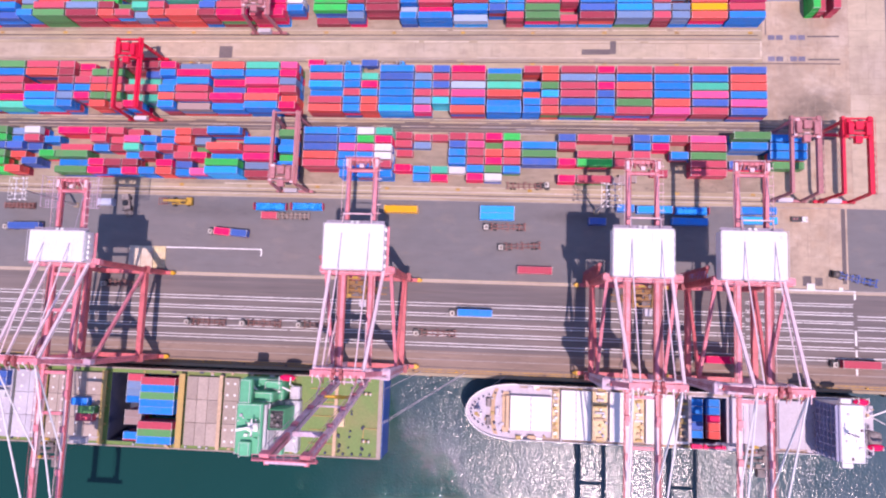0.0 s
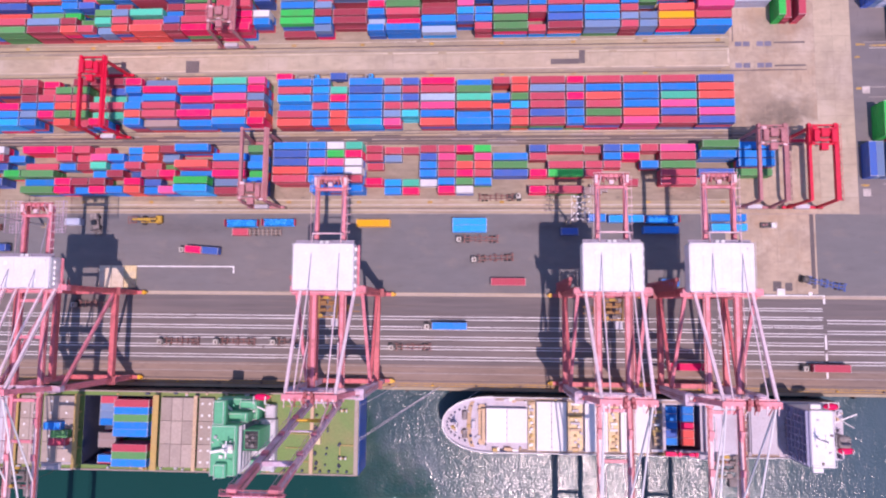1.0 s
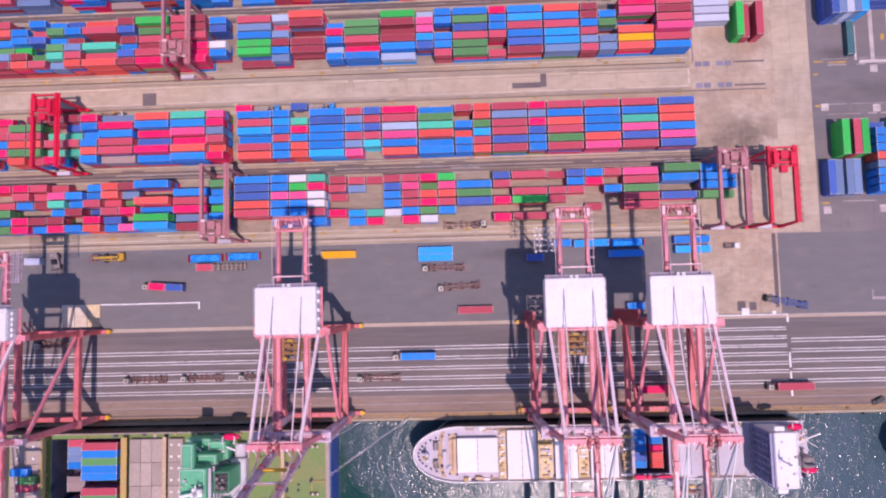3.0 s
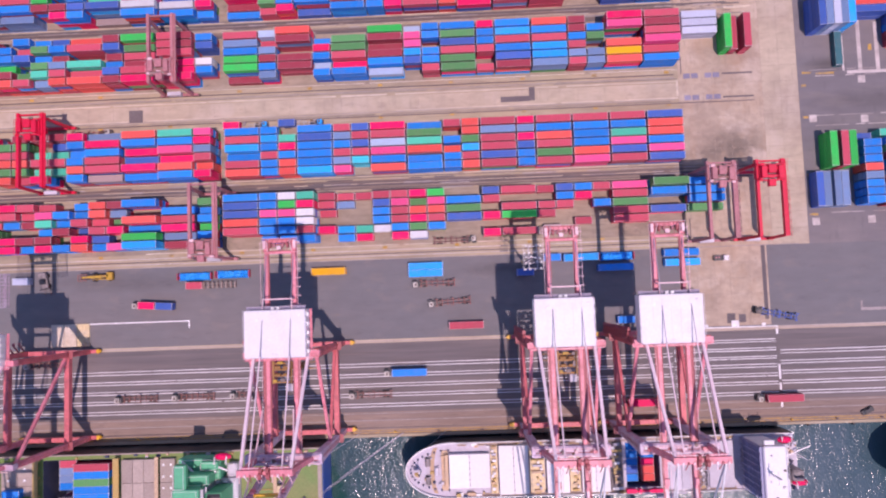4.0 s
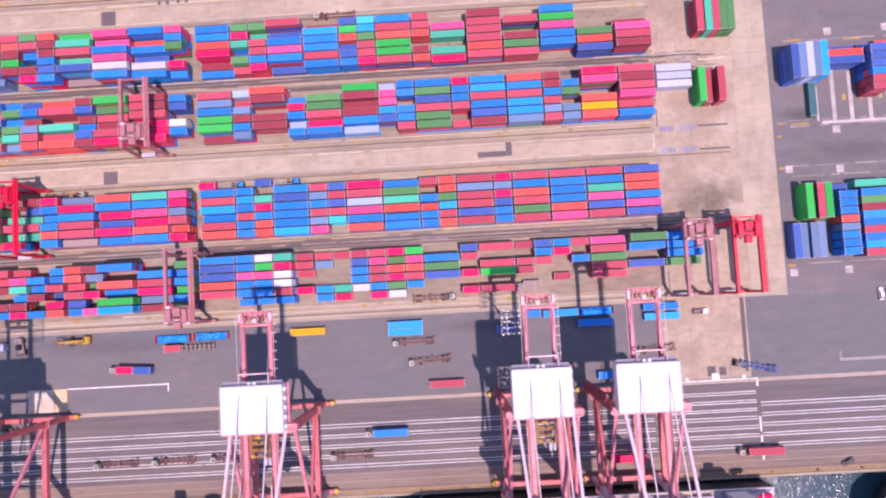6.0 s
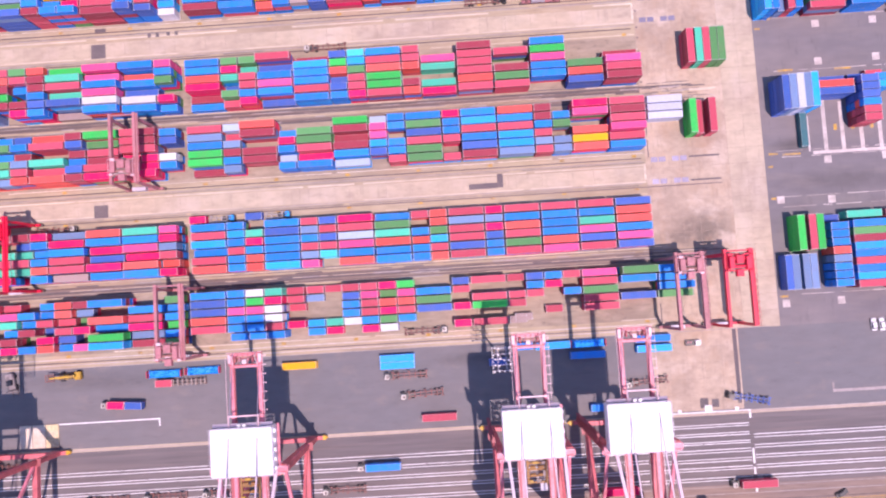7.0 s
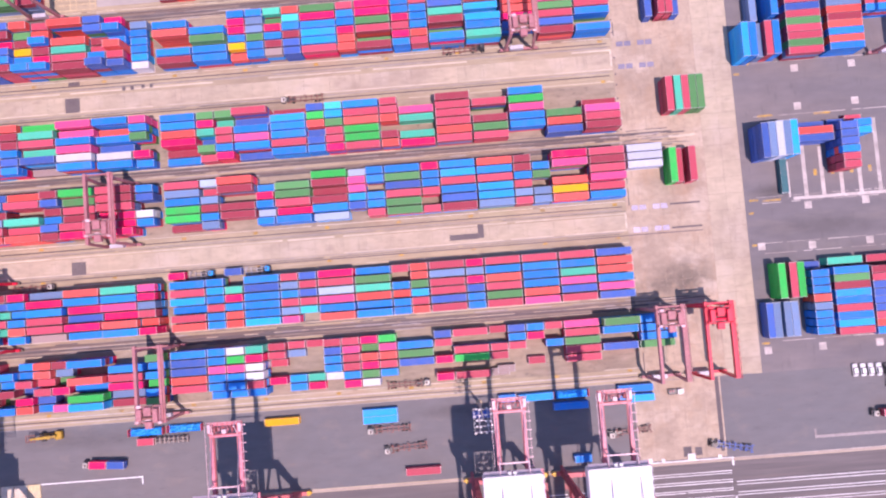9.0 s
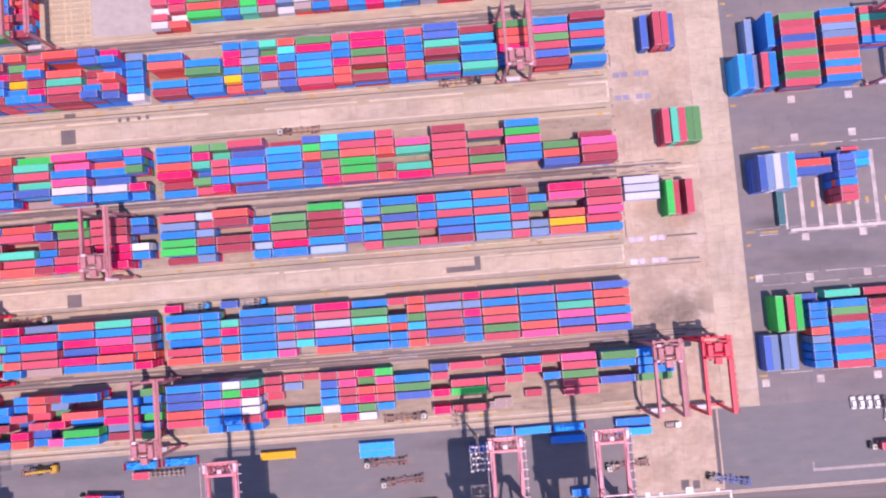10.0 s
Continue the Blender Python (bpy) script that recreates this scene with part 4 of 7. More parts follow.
    for s in (-1, 1):
        bm = bmesh.new()
        beam(bm, (s * (LX - 0.25), YL, ZP), (s * (LX - 0.25), YS, ZP), 1.6, 2.0)
        part("portal_beam", bm, M_PINKRED, c, "faded red portal beam")
        knee = (s * (LX - 0.5), YS + 1.2, 25.0)
        for foot, head, paint in (((s * (LX - 0.3), YL - 0.5, ZP + 1), knee, M_PINKRED), (knee, (s * (LX - 0.8), YL, ZG - 0.5), M_PINK)) if tail > 40 else (((s * (LX - 0.3), YL - 0.5, ZP + 1), (s * (LX - 0.7), YS, ZG - 1), M_PINK),):
            bm = bmesh.new()
            beam(bm, foot, head, 0.9, 0.9)
            part("side_brace", bm, paint, c)
        # main girder with walkway
        tip = -19.5
        bm = bmesh.new()
        beam(bm, (s * 4.1, tail, ZG), (s * 4.1, tip, ZG), 1.0, 2.0)
        part("main_girder", bm, M_PINK, c)
        bm = bmesh.new()
        box(bm, *sorted((s * 3.25, s * 3.58)), -19.5, tail - 0.5, ZG + 0.5, ZG + 0.72)
        part("trolley_rail", bm, M_MAROON, c, "dark red-brown trolley rail")
        bm = bmesh.new()
        box(bm, *sorted((s * 4.6, s * 5.5)), tip, 12.0, ZG + 0.9, ZG + 0.98)
        walkway = part("walkway", bm, M_MAROON, c)
        bm = bmesh.new()
        yy = tip
        while yy <= tail:
            beam(bm, (s * 5.45, yy, ZG + 0.98), (s * 5.45, yy, ZG + 2.1), 0.07, 0.07)
            if s > 0 and yy > 12:
                beam(bm, (s * 4.5, yy, ZG + 0.9), (s * 6.0, yy, ZG + 0.9), 0.25, 0.15)
            yy += 2.6
        beam(bm, (s * 5.45, tip, ZG + 2.1), (s * 5.45, tail, ZG + 2.1), 0.09, 0.09)
        part("railing", bm, M_PALE, walkway)
        # A-frame
        bm = bmesh.new()
        beam(bm, (s * (LX - 2.4), YS + 0.2, ZG + 1.4), (s * 6.4, YS + 1.0, ZA), 1.3, 1.3)
        part("mast_leg", bm, M_PINK, c)
        bm = bmesh.new()
        beam(bm, (s * 6.6, YS + 1.0, ZA), (s * (LX - 2.6), YL, ZG + 1.6), 0.8, 0.8)
        part("back_stay", bm, M_STAY, c, "pale tubular back stay")
        if tail < 40:
            bm = bmesh.new()
            beam(bm, (s * 2.6, YS + 1.0, ZA), (s * 4.2, YL + 1, ZG + 1.0), 0.55, 0.55)
            part("inner_stay", bm, M_STAY, c)
        bm = bmesh.new()
        tube(bm, (s * 4.4, YS + 1, ZA + 0.3), (s * 4.17, YL, ZG + 8.6), 0.2, 6)
        part("inner_rope", bm, M_STAY, c)
        bm = bmesh.new()
        tube(bm, (s * 4.17, YL, ZG + 8.6), (s * 4.0, tail - 17, ZG + 4.7), 0.12, 6)
        tube(bm, (s * 4.0, tail - 17, ZG + 4.7), (s * 4.0, tail - 4.0, ZG + 1.2), 0.12, 6)
        part("hoist_rope", bm, M_COVERD, c)
    bm = bmesh.new()
    beam(bm, (-7.4, YS + 1.0, ZA), (-1.6, YS + 1.0, ZA), 1.7, 1.5)
    beam(bm, (1.6, YS + 1.0, ZA), (7.4, YS + 1.0, ZA), 1.7, 1.5)
    beam(bm, (-6.4, YS + 2.2, ZA - 0.2), (6.4, YS + 2.2, ZA - 0.2), 0.5, 0.5)
    beam(bm, (-2, YS + 1, ZA - 0.2), (2, YS + 1, ZA - 0.2), 1.0, 0.9)
    top = part("apex_beam", bm, M_PINK, c, "pink cross beam on top of the mast")
    for s in (-1, 1):
        bm = bmesh.new()
        tube(bm, (s * 1.5, YS + 0.4, ZA + 0.9), (s * 0.7, YS + 0.4, ZA + 0.9), 0.95, 14)
        part("sheave", bm, M_MAROON, top)
        bm = bmesh.new()
        tube(bm, (s * 1.3, YS + 1.9, ZA + 0.9), (s * 0.5, YS + 1.9, ZA + 0.9), 0.8, 14)
        part("sheave", bm, M_MAROON, top)
    for k in range(10):
        bx = -6.6 + k * 1.45
        bm = bmesh.new()
        beam(bm, (bx, YS + 0.3, ZA + 0.7), (bx + (0.5 if k % 2 else -0.4), YS - 1.7, ZA - 0.6 - 0.25 * (k % 3)), 0.22, 0.22)
        box(bm, bx - 0.25, bx + 0.25, YS + 0.1, YS + 0.7, ZA + 0.6, ZA + 1.1)
        part("rope_bracket", bm, (M_PALE, M_STAY, M_MAROON)[k % 3], top)
    bm = bmesh.new()
    for k in range(12):
        beam(bm, (-6.6 + k * 1.2, YS + 2.5, ZA + 0.1), (-6.6 + k * 1.2, YS + 2.5, ZA + 1.3), 0.08, 0.08)
    beam(bm, (-6.6, YS + 2.5, ZA + 1.3), (6.6, YS + 2.5, ZA + 1.3), 0.1, 0.1)
    part("apex_railing", bm, M_STAY, top)
    for y in (tail, tail - 3.2) if tail > 40 else (tail, tail - 3.2, YL - 4, -2.0):
        bm = bmesh.new()
        beam(bm, (-4.2, y, ZG + 0.2), (4.2, y, ZG + 0.2), 0.9, 1.2)
        part("girder_tie", bm, M_PINK, c)
    bm = bmesh.new()
    for y in (tail + 0.6, tail - 0.9, tail - 2.9):
        beam(bm, (-5.1, y, ZG + 0.9), (5.1, y, ZG + 0.9), 0.3, 0.3)
    for k in range(8):
        beam(bm, (-4.9 + k * 1.4, tail - 2.9, ZG + 0.9), (-4.9 + k * 1.4, tail + 0.6, ZG + 0.9), 0.16, 0.16)
    platform = part("tail_platform", bm, M_MAROON, c)
    for s in (-1, 1):
        for o, r in ((2.8, 0.85), (1.5, 0.6)):
            bm = bmesh.new()
            tube(bm, (s * o, tail - 1.2, ZG + 1.7), (s * (o - 0.5), tail - 1.2, ZG + 1.7), r, 14)
            part("tail_sheave", bm, M_MAROON if o > 2 else M_DUSTY, platform)
        bm = bmesh.new()
        box(bm, *sorted((s * 4.9, s * 4.0)), tail - 2.2, tail + 0.2, ZG + 1.0, ZG + 1.8)
        bmesh.ops.bevel(bm, geom=bm.edges[:], offset=0.08, segments=1, affect="EDGES")
        part("winch_box", bm, M_PALE, platform)
        bm = bmesh.new()
        beam(bm, (s * 3.6, tail - 2.9, ZG + 1.0), (s * 3.2, tail - 0.2, ZG + 3.0), 0.2, 0.2)
        beam(bm, (s * 3.2, tail - 0.2, ZG + 3.0), (s * 3.4, tail + 0.6, ZG + 1.0), 0.2, 0.2)
        part("sheave_stand", bm, M_PALE, platform)
    bm = bmesh.new()
    box(bm, -0.7, 0.5, tail - 2.5, tail - 1.4, ZG + 1.0, ZG + 1.8)
    part("motor_cover", bm, M_PALE, platform)
    bm = bmesh.new()
    for k in range(5):
        beam(bm, (-5.1 + k * 2.55, tail + 0.75, ZG + 0.95), (-5.1 + k * 2.55, tail + 0.75, ZG + 2.1), 0.08, 0.08)
    beam(bm, (-5.1, tail + 0.75, ZG + 2.1), (5.1, tail + 0.75, ZG + 2.1), 0.1, 0.1)
    part("tail_railing", bm, M_PALE, platform)
    bm = bmesh.new()
    beam(bm, (-4.2, tail - 17, ZG + 4.6), (4.2, tail - 17, ZG + 4.6), 0.35, 0.35)
    for s in (-1, 1):
        beam(bm, (s * 4.2, tail - 17, ZG + 4.6), (s * 4.2, tail - 17, ZG + 1), 0.35, 0.35)
        beam(bm, (s * 4.2, tail - 17, ZG + 4.4), (s * 4.2, tail - 21.5, ZG + 5.4), 0.3, 0.3)
    part("rope_frame", bm, M_PALE, c)
    if tail < 40:
        # wire cages of the rear maintenance platforms
        for s in (-1, 1):
            bm = bmesh.new()
            for k in range(5):
                beam(bm, (s * (5.2 + k * 0.9), tail - 8.5, ZG + 0.3), (s * (5.2 + k * 0.9), tail + 1.2, ZG + 0.3), 0.1, 0.1)
            for k in range(10):
                beam(bm, (s * 5.0, tail - 8.5 + k * 1.08, ZG + 0.4), (s * 9.0, tail - 8.5 + k * 1.08, ZG + 0.4), 0.12, 0.1)
            for k in range(4):
                beam(bm, (s * 9.0, tail - 8.5 + k * 3.2, ZG + 0.3), (s * 9.0, tail - 8.5 + k * 3.2, ZG + 2.4), 0.12, 0.12)
            beam(bm, (s * 9.0, tail - 8.5, ZG + 2.4), (s * 9.0, tail + 1.2, ZG + 2.4), 0.14, 0.14)
            part("maintenance_cage", bm, M_LILAC, c, "dull lilac wire cage platform")
    # machine house
    hx0, hx1, hy0, hy1 = house
    bm = bmesh.new()
    box(bm, hx0, hx1, hy0, hy1, ZG + 1.2, ZG + 6.2)
    bmesh.ops.bevel(bm, geom=bm.edges[:], offset=0.25, segments=2, affect="EDGES")
    body = part("machine_house", bm, M_HOUSE, c, "bright white machine house")
    for k in range(7):
        px = hx0 + (k + 0.5) * (hx1 - hx0) / 7
        bm = bmesh.new()
        box(bm, px - 0.04, px + 0.04, hy0 + 0.5, hy1 - 0.5, ZG + 6.2, ZG + 6.28)
        part("roof_seam", bm, M_HOUSE, body)
    for rx, ry, w, d, h in ((0.22, 0.8, 0.5, 0.5, 0.14), (0.75, 0.25, 0.4, 0.6, 0.12), (0.5, 0.06, 0.9, 0.25, 0.2), (0.9, 0.88, 0.3, 0.3, 0.3)):
        px, py = hx0 + rx * (hx1 - hx0), hy0 + ry * (hy1 - hy0)
        bm = bmesh.new()
        box(bm, px - w, px + w, py - d, py + d, ZG + 6.2, ZG + 6.2 + h)
        bmesh.ops.bevel(bm, geom=bm.edges[:], offset=0.08, segments=1, affect="EDGES")
        part("roof_hatch", bm, M_HATCHW, body)
    bm = bmesh.new()
    for p, q in (((hx0, hy0), (hx1, hy0)), ((hx1, hy0), (hx1, hy1)), ((hx1, hy1), (hx0, hy1)), ((hx0, hy1), (hx0, hy0))):
        beam(bm, (*p, ZG + 6.9), (*q, ZG + 6.9), 0.09, 0.09)
        for k in range(6):
            beam(bm, (p[0] + (q[0] - p[0]) * k / 6, p[1] + (q[1] - p[1]) * k / 6, ZG + 6.0), (p[0] + (q[0] - p[0]) * k / 6, p[1] + (q[1] - p[1]) * k / 6, ZG + 6.9), 0.08, 0.08)
    part("roof_railing", bm, M_HATCHG, body)
    for k in range(5):
        py = hy0 + 1.5 + k * (hy1 - hy0 - 3) / 4
        bm = bmesh.new()
        box(bm, hx1, hx1 + 0.5, py - 0.5, py + 0.5, ZG + 3.2, ZG + 4.6)
        part("louvre", bm, M_HATCHW, body)
    for px in ((hx0 + hx1) / 2 - 0.8, (hx0 + hx1) / 2 + 0.7):
        bm = bmesh.new()
        box(bm, px - 0.5, px + 0.5, hy1 + 0.02, hy1 + 0.95, ZG + 4.4, ZG + 5.3)
        bmesh.ops.bevel(bm, geom=bm.edges[:], offset=0.08, segments=1, affect="EDGES")
        part("cooling_unit", bm, M_HATCHW, body)
    # ledge coloured lilac to carry the shade of the rear wall
    bm = bmesh.new()
    box(bm, hx0 + 0.3, hx1 - 0.3, hy1 + 0.02, hy1 + 1.1, ZG + 4.2, ZG + 4.38)
    part("rear_ledge", bm, M_COVERD, body)
    bm = bmesh.new()
    box(bm, hx0 - 1.3, hx1 + 0.75, hy0 - 1.2, hy0 - 0.05, ZG + 1.0, ZG + 1.12)
    box(bm, hx1 + 0.05, hx1 + 0.75, hy0, hy1, ZG + 1.0, ZG + 1.12)
    beam(bm, (hx0 - 1.3, hy0 - 1.15, ZG + 2.2), (hx1 + 0.75, hy0 - 1.15, ZG + 2.2), 0.08, 0.08)
    beam(bm, (hx1 + 0.7, hy0 - 1.15, ZG + 2.2), (hx1 + 0.7, hy1, ZG + 2.2), 0.08, 0.08)
    part("house_platform", bm, M_PINK, c)
    # trolley with the cab, on the girders or run out along the boom
    T = 7.7 + reach
    narrow = 2.9
    steel = M_TROLLEY if not reach else M_CROSS
    bm = bmesh.new()
    box(bm, -2.32, 2.32, T - 1.3, T - 0.8, ZG + 0.4, ZG + 1.0)
    trolley = part("trolley", bm, steel, c, "dirty ochre hoist trolley" if not reach else "dark hoist trolley run out along the boom")
    for x0, x1, y0, y1 in [(-narrow, -2.3, T - 3.3, T + 3.3), (2.3, narrow, T - 3.3, T + 3.3)] + [(-2.32, 2.32, T - 3.1 + k * 1.8, T - 2.6 + k * 1.8) for k in (0, 2, 3)]:
        bm = bmesh.new()
        box(bm, x0, x1, y0, y1, ZG + 0.4, ZG + 1.0)
        part("trolley_beam", bm, steel, trolley)
    for s in (-1.2, 1.2):
        for y in (-0.7, 1.5):
            bm = bmesh.new()
            tube(bm, (s - 0.8, T + y, ZG + 1.2), (s + 0.8, T + y, ZG + 1.2), 0.5, 10)
            part("rope_drum", bm, M_TROLLEY if not reach or s < 0 and y > 0 else M_RAIL, trolley)
    for bx, by, w, d in ((-1.9, -2.4, 0.5, 0.4), (0.3, -2.2, 0.7, 0.5), (1.8, 2.7, 0.5, 0.4), (-0.4, 2.8, 0.8, 0.35), (1.9, -0.2, 0.35, 0.8)):
        bm = bmesh.new()
        box(bm, bx - w, bx + w, T + by - d, T + by + d, ZG + 1.0, ZG + 1.7)
        part("motor_box", bm, M_RAIL if bx > 0 else M_TROLLEYY, trolley)
    bm = bmesh.new()
    box(bm, 0.8, 2.8, T - 5.6, T - 3.5, ZG - 2.6, ZG - 0.2)
    part("cab", bm, M_CROSS if reach else M_HATCHG, trolley)
    low = 24.0 if not reach else 27.0
    bm = bmesh.new()
    box(bm, -3.0, 3.0, T - 0.9, T + 0.9, low, low + 1.0)
    spreader = part("spreader", bm, M_TROLLEY if not reach else M_HATCHG, c)
    for d in (-1.0, 1.0):
        bm = bmesh.new()
        beam(bm, (-6.0, T + d, low - 0.2), (6.0, T + d, low - 0.2), 0.3, 0.4)
        part("spreader_beam", bm, M_TROLLEY if not reach else M_HATCHG, spreader)
    for px in (-2.5, 2.5):
        for py in (-0.8, 0.8):
            bm = bmesh.new()
            tube(bm, (px, T + py, low + 1.0), (px * 0.8, T + py * 2, ZG + 0.4), 0.06, 5)
            part("hoist_rope", bm, M_RAIL, trolley)
    # festoon cable hung in loops beside one girder
    bm = bmesh.new()
    sweep(bm, [Vector((-5.9 + 0.25 * math.sin(k * 2.2), k, ZG + 0.4 - 0.8 * abs(math.sin(k * 0.9)))) for k in (-19.0 + 0.7 * i for i in range(int((hy0 + 18) / 0.7)))], 0.1)
    part("festoon_cable", bm, M_RAIL, c)
    # boom, lowered or raised about its hinge
    length = 53.5 if tail < 40 else 62.4
    b = new("boom")
    b.parent = c
    b.matrix_basis = pose(0, -19.7, ZG, -80 if boom_up else 0)
    tagged(b, "raised double-girder boom" if boom_up else "lowered double-girder boom")
    for s in (-1, 1):
        # raised boom: lit right girder painted pale, left one lilac
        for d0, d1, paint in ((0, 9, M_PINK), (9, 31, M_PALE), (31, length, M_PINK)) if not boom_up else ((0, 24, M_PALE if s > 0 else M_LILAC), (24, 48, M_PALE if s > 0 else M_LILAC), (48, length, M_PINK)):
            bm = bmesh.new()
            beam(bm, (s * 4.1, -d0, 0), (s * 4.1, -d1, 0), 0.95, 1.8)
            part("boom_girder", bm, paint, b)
        bm = bmesh.new()
        box(bm, *sorted((s * 4.6, s * 5.2)), -length, 0, 0.8, 0.88)
        yy = 0.0
        while yy > -length:
            beam(bm, (s * 5.2, yy, 0.88), (s * 5.2, yy, 2.0), 0.07, 0.07)
            yy -= 2.6
        beam(bm, (s * 5.2, 0, 2.0), (s * 5.2, -length, 2.0), 0.09, 0.09)
        part("boom_walkway", bm, M_MAROON if not boom_up else M_LILAC, b)
        if not boom_up:
            for d in (24.0, 46.0):
                bm = bmesh.new()
                tube(bm, (s * 4.2, -d, 1.0), (s * 6.2, 3.6, ZA - ZG), 0.26, 8)
                part("fore_stay", bm, M_HOUSE, b, "thin white fore stay")
        else:
            bm = bmesh.new()
            tube(bm, (s * 4.2, -26, 1.0), (s * 5.2, -9.0, 8.5), 0.22, 8)
            tube(bm, (s * 5.2, -9.0, 8.5), (s * 4.4, -3, 18.2), 0.22, 8)
            part("fore_stay", bm, M_PALE, b)
    for d in (1.0, 13.0, 26.0, 39.0, length) if tail < 40 else ((1.0, 25.0, 46.0, length) if boom_up else (1.0, 15.0, 30.0, 46.0, length)):
        bm = bmesh.new()
        beam(bm, (-4.2, -d, 0), (4.2, -d, 0), 0.9 if not boom_up else (0.8 if d > 40 else 0.35), 1.1 if not boom_up or d > 40 else 0.4)
        part("boom_tie", bm, M_PINK if not boom_up else M_LILAC, b)
    for s in (-1, 1):
        # rope runs and lacing on the boom girders
        for o in (0.25, 0.8):
            bm = bmesh.new()
            tube(bm, (s * (3.5 - o), -2, 0.9), (s * (3.5 - o), -length + 1, 0.9), 0.07, 5)
            part("boom_rope", bm, M_RAIL if o < 0.5 else M_PALE, b)
        for k in range(int(length / 2.6)):
            y0, y1 = -1 - k * 2.6, -1 - (k + 1) * 2.6
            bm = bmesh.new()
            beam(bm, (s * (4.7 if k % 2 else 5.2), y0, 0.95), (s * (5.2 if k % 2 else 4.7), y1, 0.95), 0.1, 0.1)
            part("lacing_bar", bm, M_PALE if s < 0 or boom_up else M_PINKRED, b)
        for d in (7.0, 17.5, 30.0, 43.0):
            bm = bmesh.new()
            box(bm, s * 4.1 - 0.7, s * 4.1 + 0.7, -d - 0.9, -d + 0.9, 0.9, 1.5)
            part("stay_bracket", bm, M_PINK, b)
    bm = bmesh.new()
    box(bm, -6.6, 6.6, -length - 1.6, -length - 0.2, 0.4, 0.6)
    for k in range(9):
        beam(bm, (-6.4 + k * 1.6, -length - 1.5, 0.6), (-6.4 + k * 1.6, -length - 1.5, 1.7), 0.08, 0.08)
    beam(bm, (-6.5, -length - 1.5, 1.7), (6.5, -length - 1.5, 1.7), 0.1, 0.1)
    for s in (-1, 1):
        box(bm, s * 4.2 - 1, s * 4.2 + 1, -length - 1, -length + 1, 0.9, 1.8)
    part("boom_tip", bm, M_PINK, b)
    if boom_up:
        bm = bmesh.new()
        box(bm, -3.4, 3.2, -19.0, -18.2, 0.3, 1.0)
        part("boom_platform", bm, M_YELLOW, b, "yellow maintenance platform")
    # stair tower up one landside leg
    bm = bmesh.new()
    for k in range(12):
        z = 3 + k * 3.1
        beam(bm, (-LX - 1.2, YL + 0.6, z), (-LX - 1.2, YL + 3.4, z + 3.1), 0.7, 0.12)
        box(bm, -LX - 1.7, -LX - 0.7, YL + 3.2, YL + 4.2, z + 3.0, z + 3.1)
    part("stair", bm, M_MAROON, c)
    return c


quay_crane(-132.0, False, (-8.9, 8.8, 12.4, 21.7), 38.0, "pink quay crane with lowered boom and small white machine house", False, -50.6)
quay_crane(-41.6, True, (-9.4, 8.4, 12.4, 25.9), 46.0, "pink quay crane with raised boom and white machine house", True)
quay_crane(41.0, False, (-9.3, 7.6, 12.7, 26.4), 46.6, "pink quay crane with lowered boom beside another crane", True)
quay_crane(71.6, False, (-10.4, 7.4, 12.7, 26.4), 46.6, "pink quay crane with lowered boom over a ship's hold", True, -43.2)


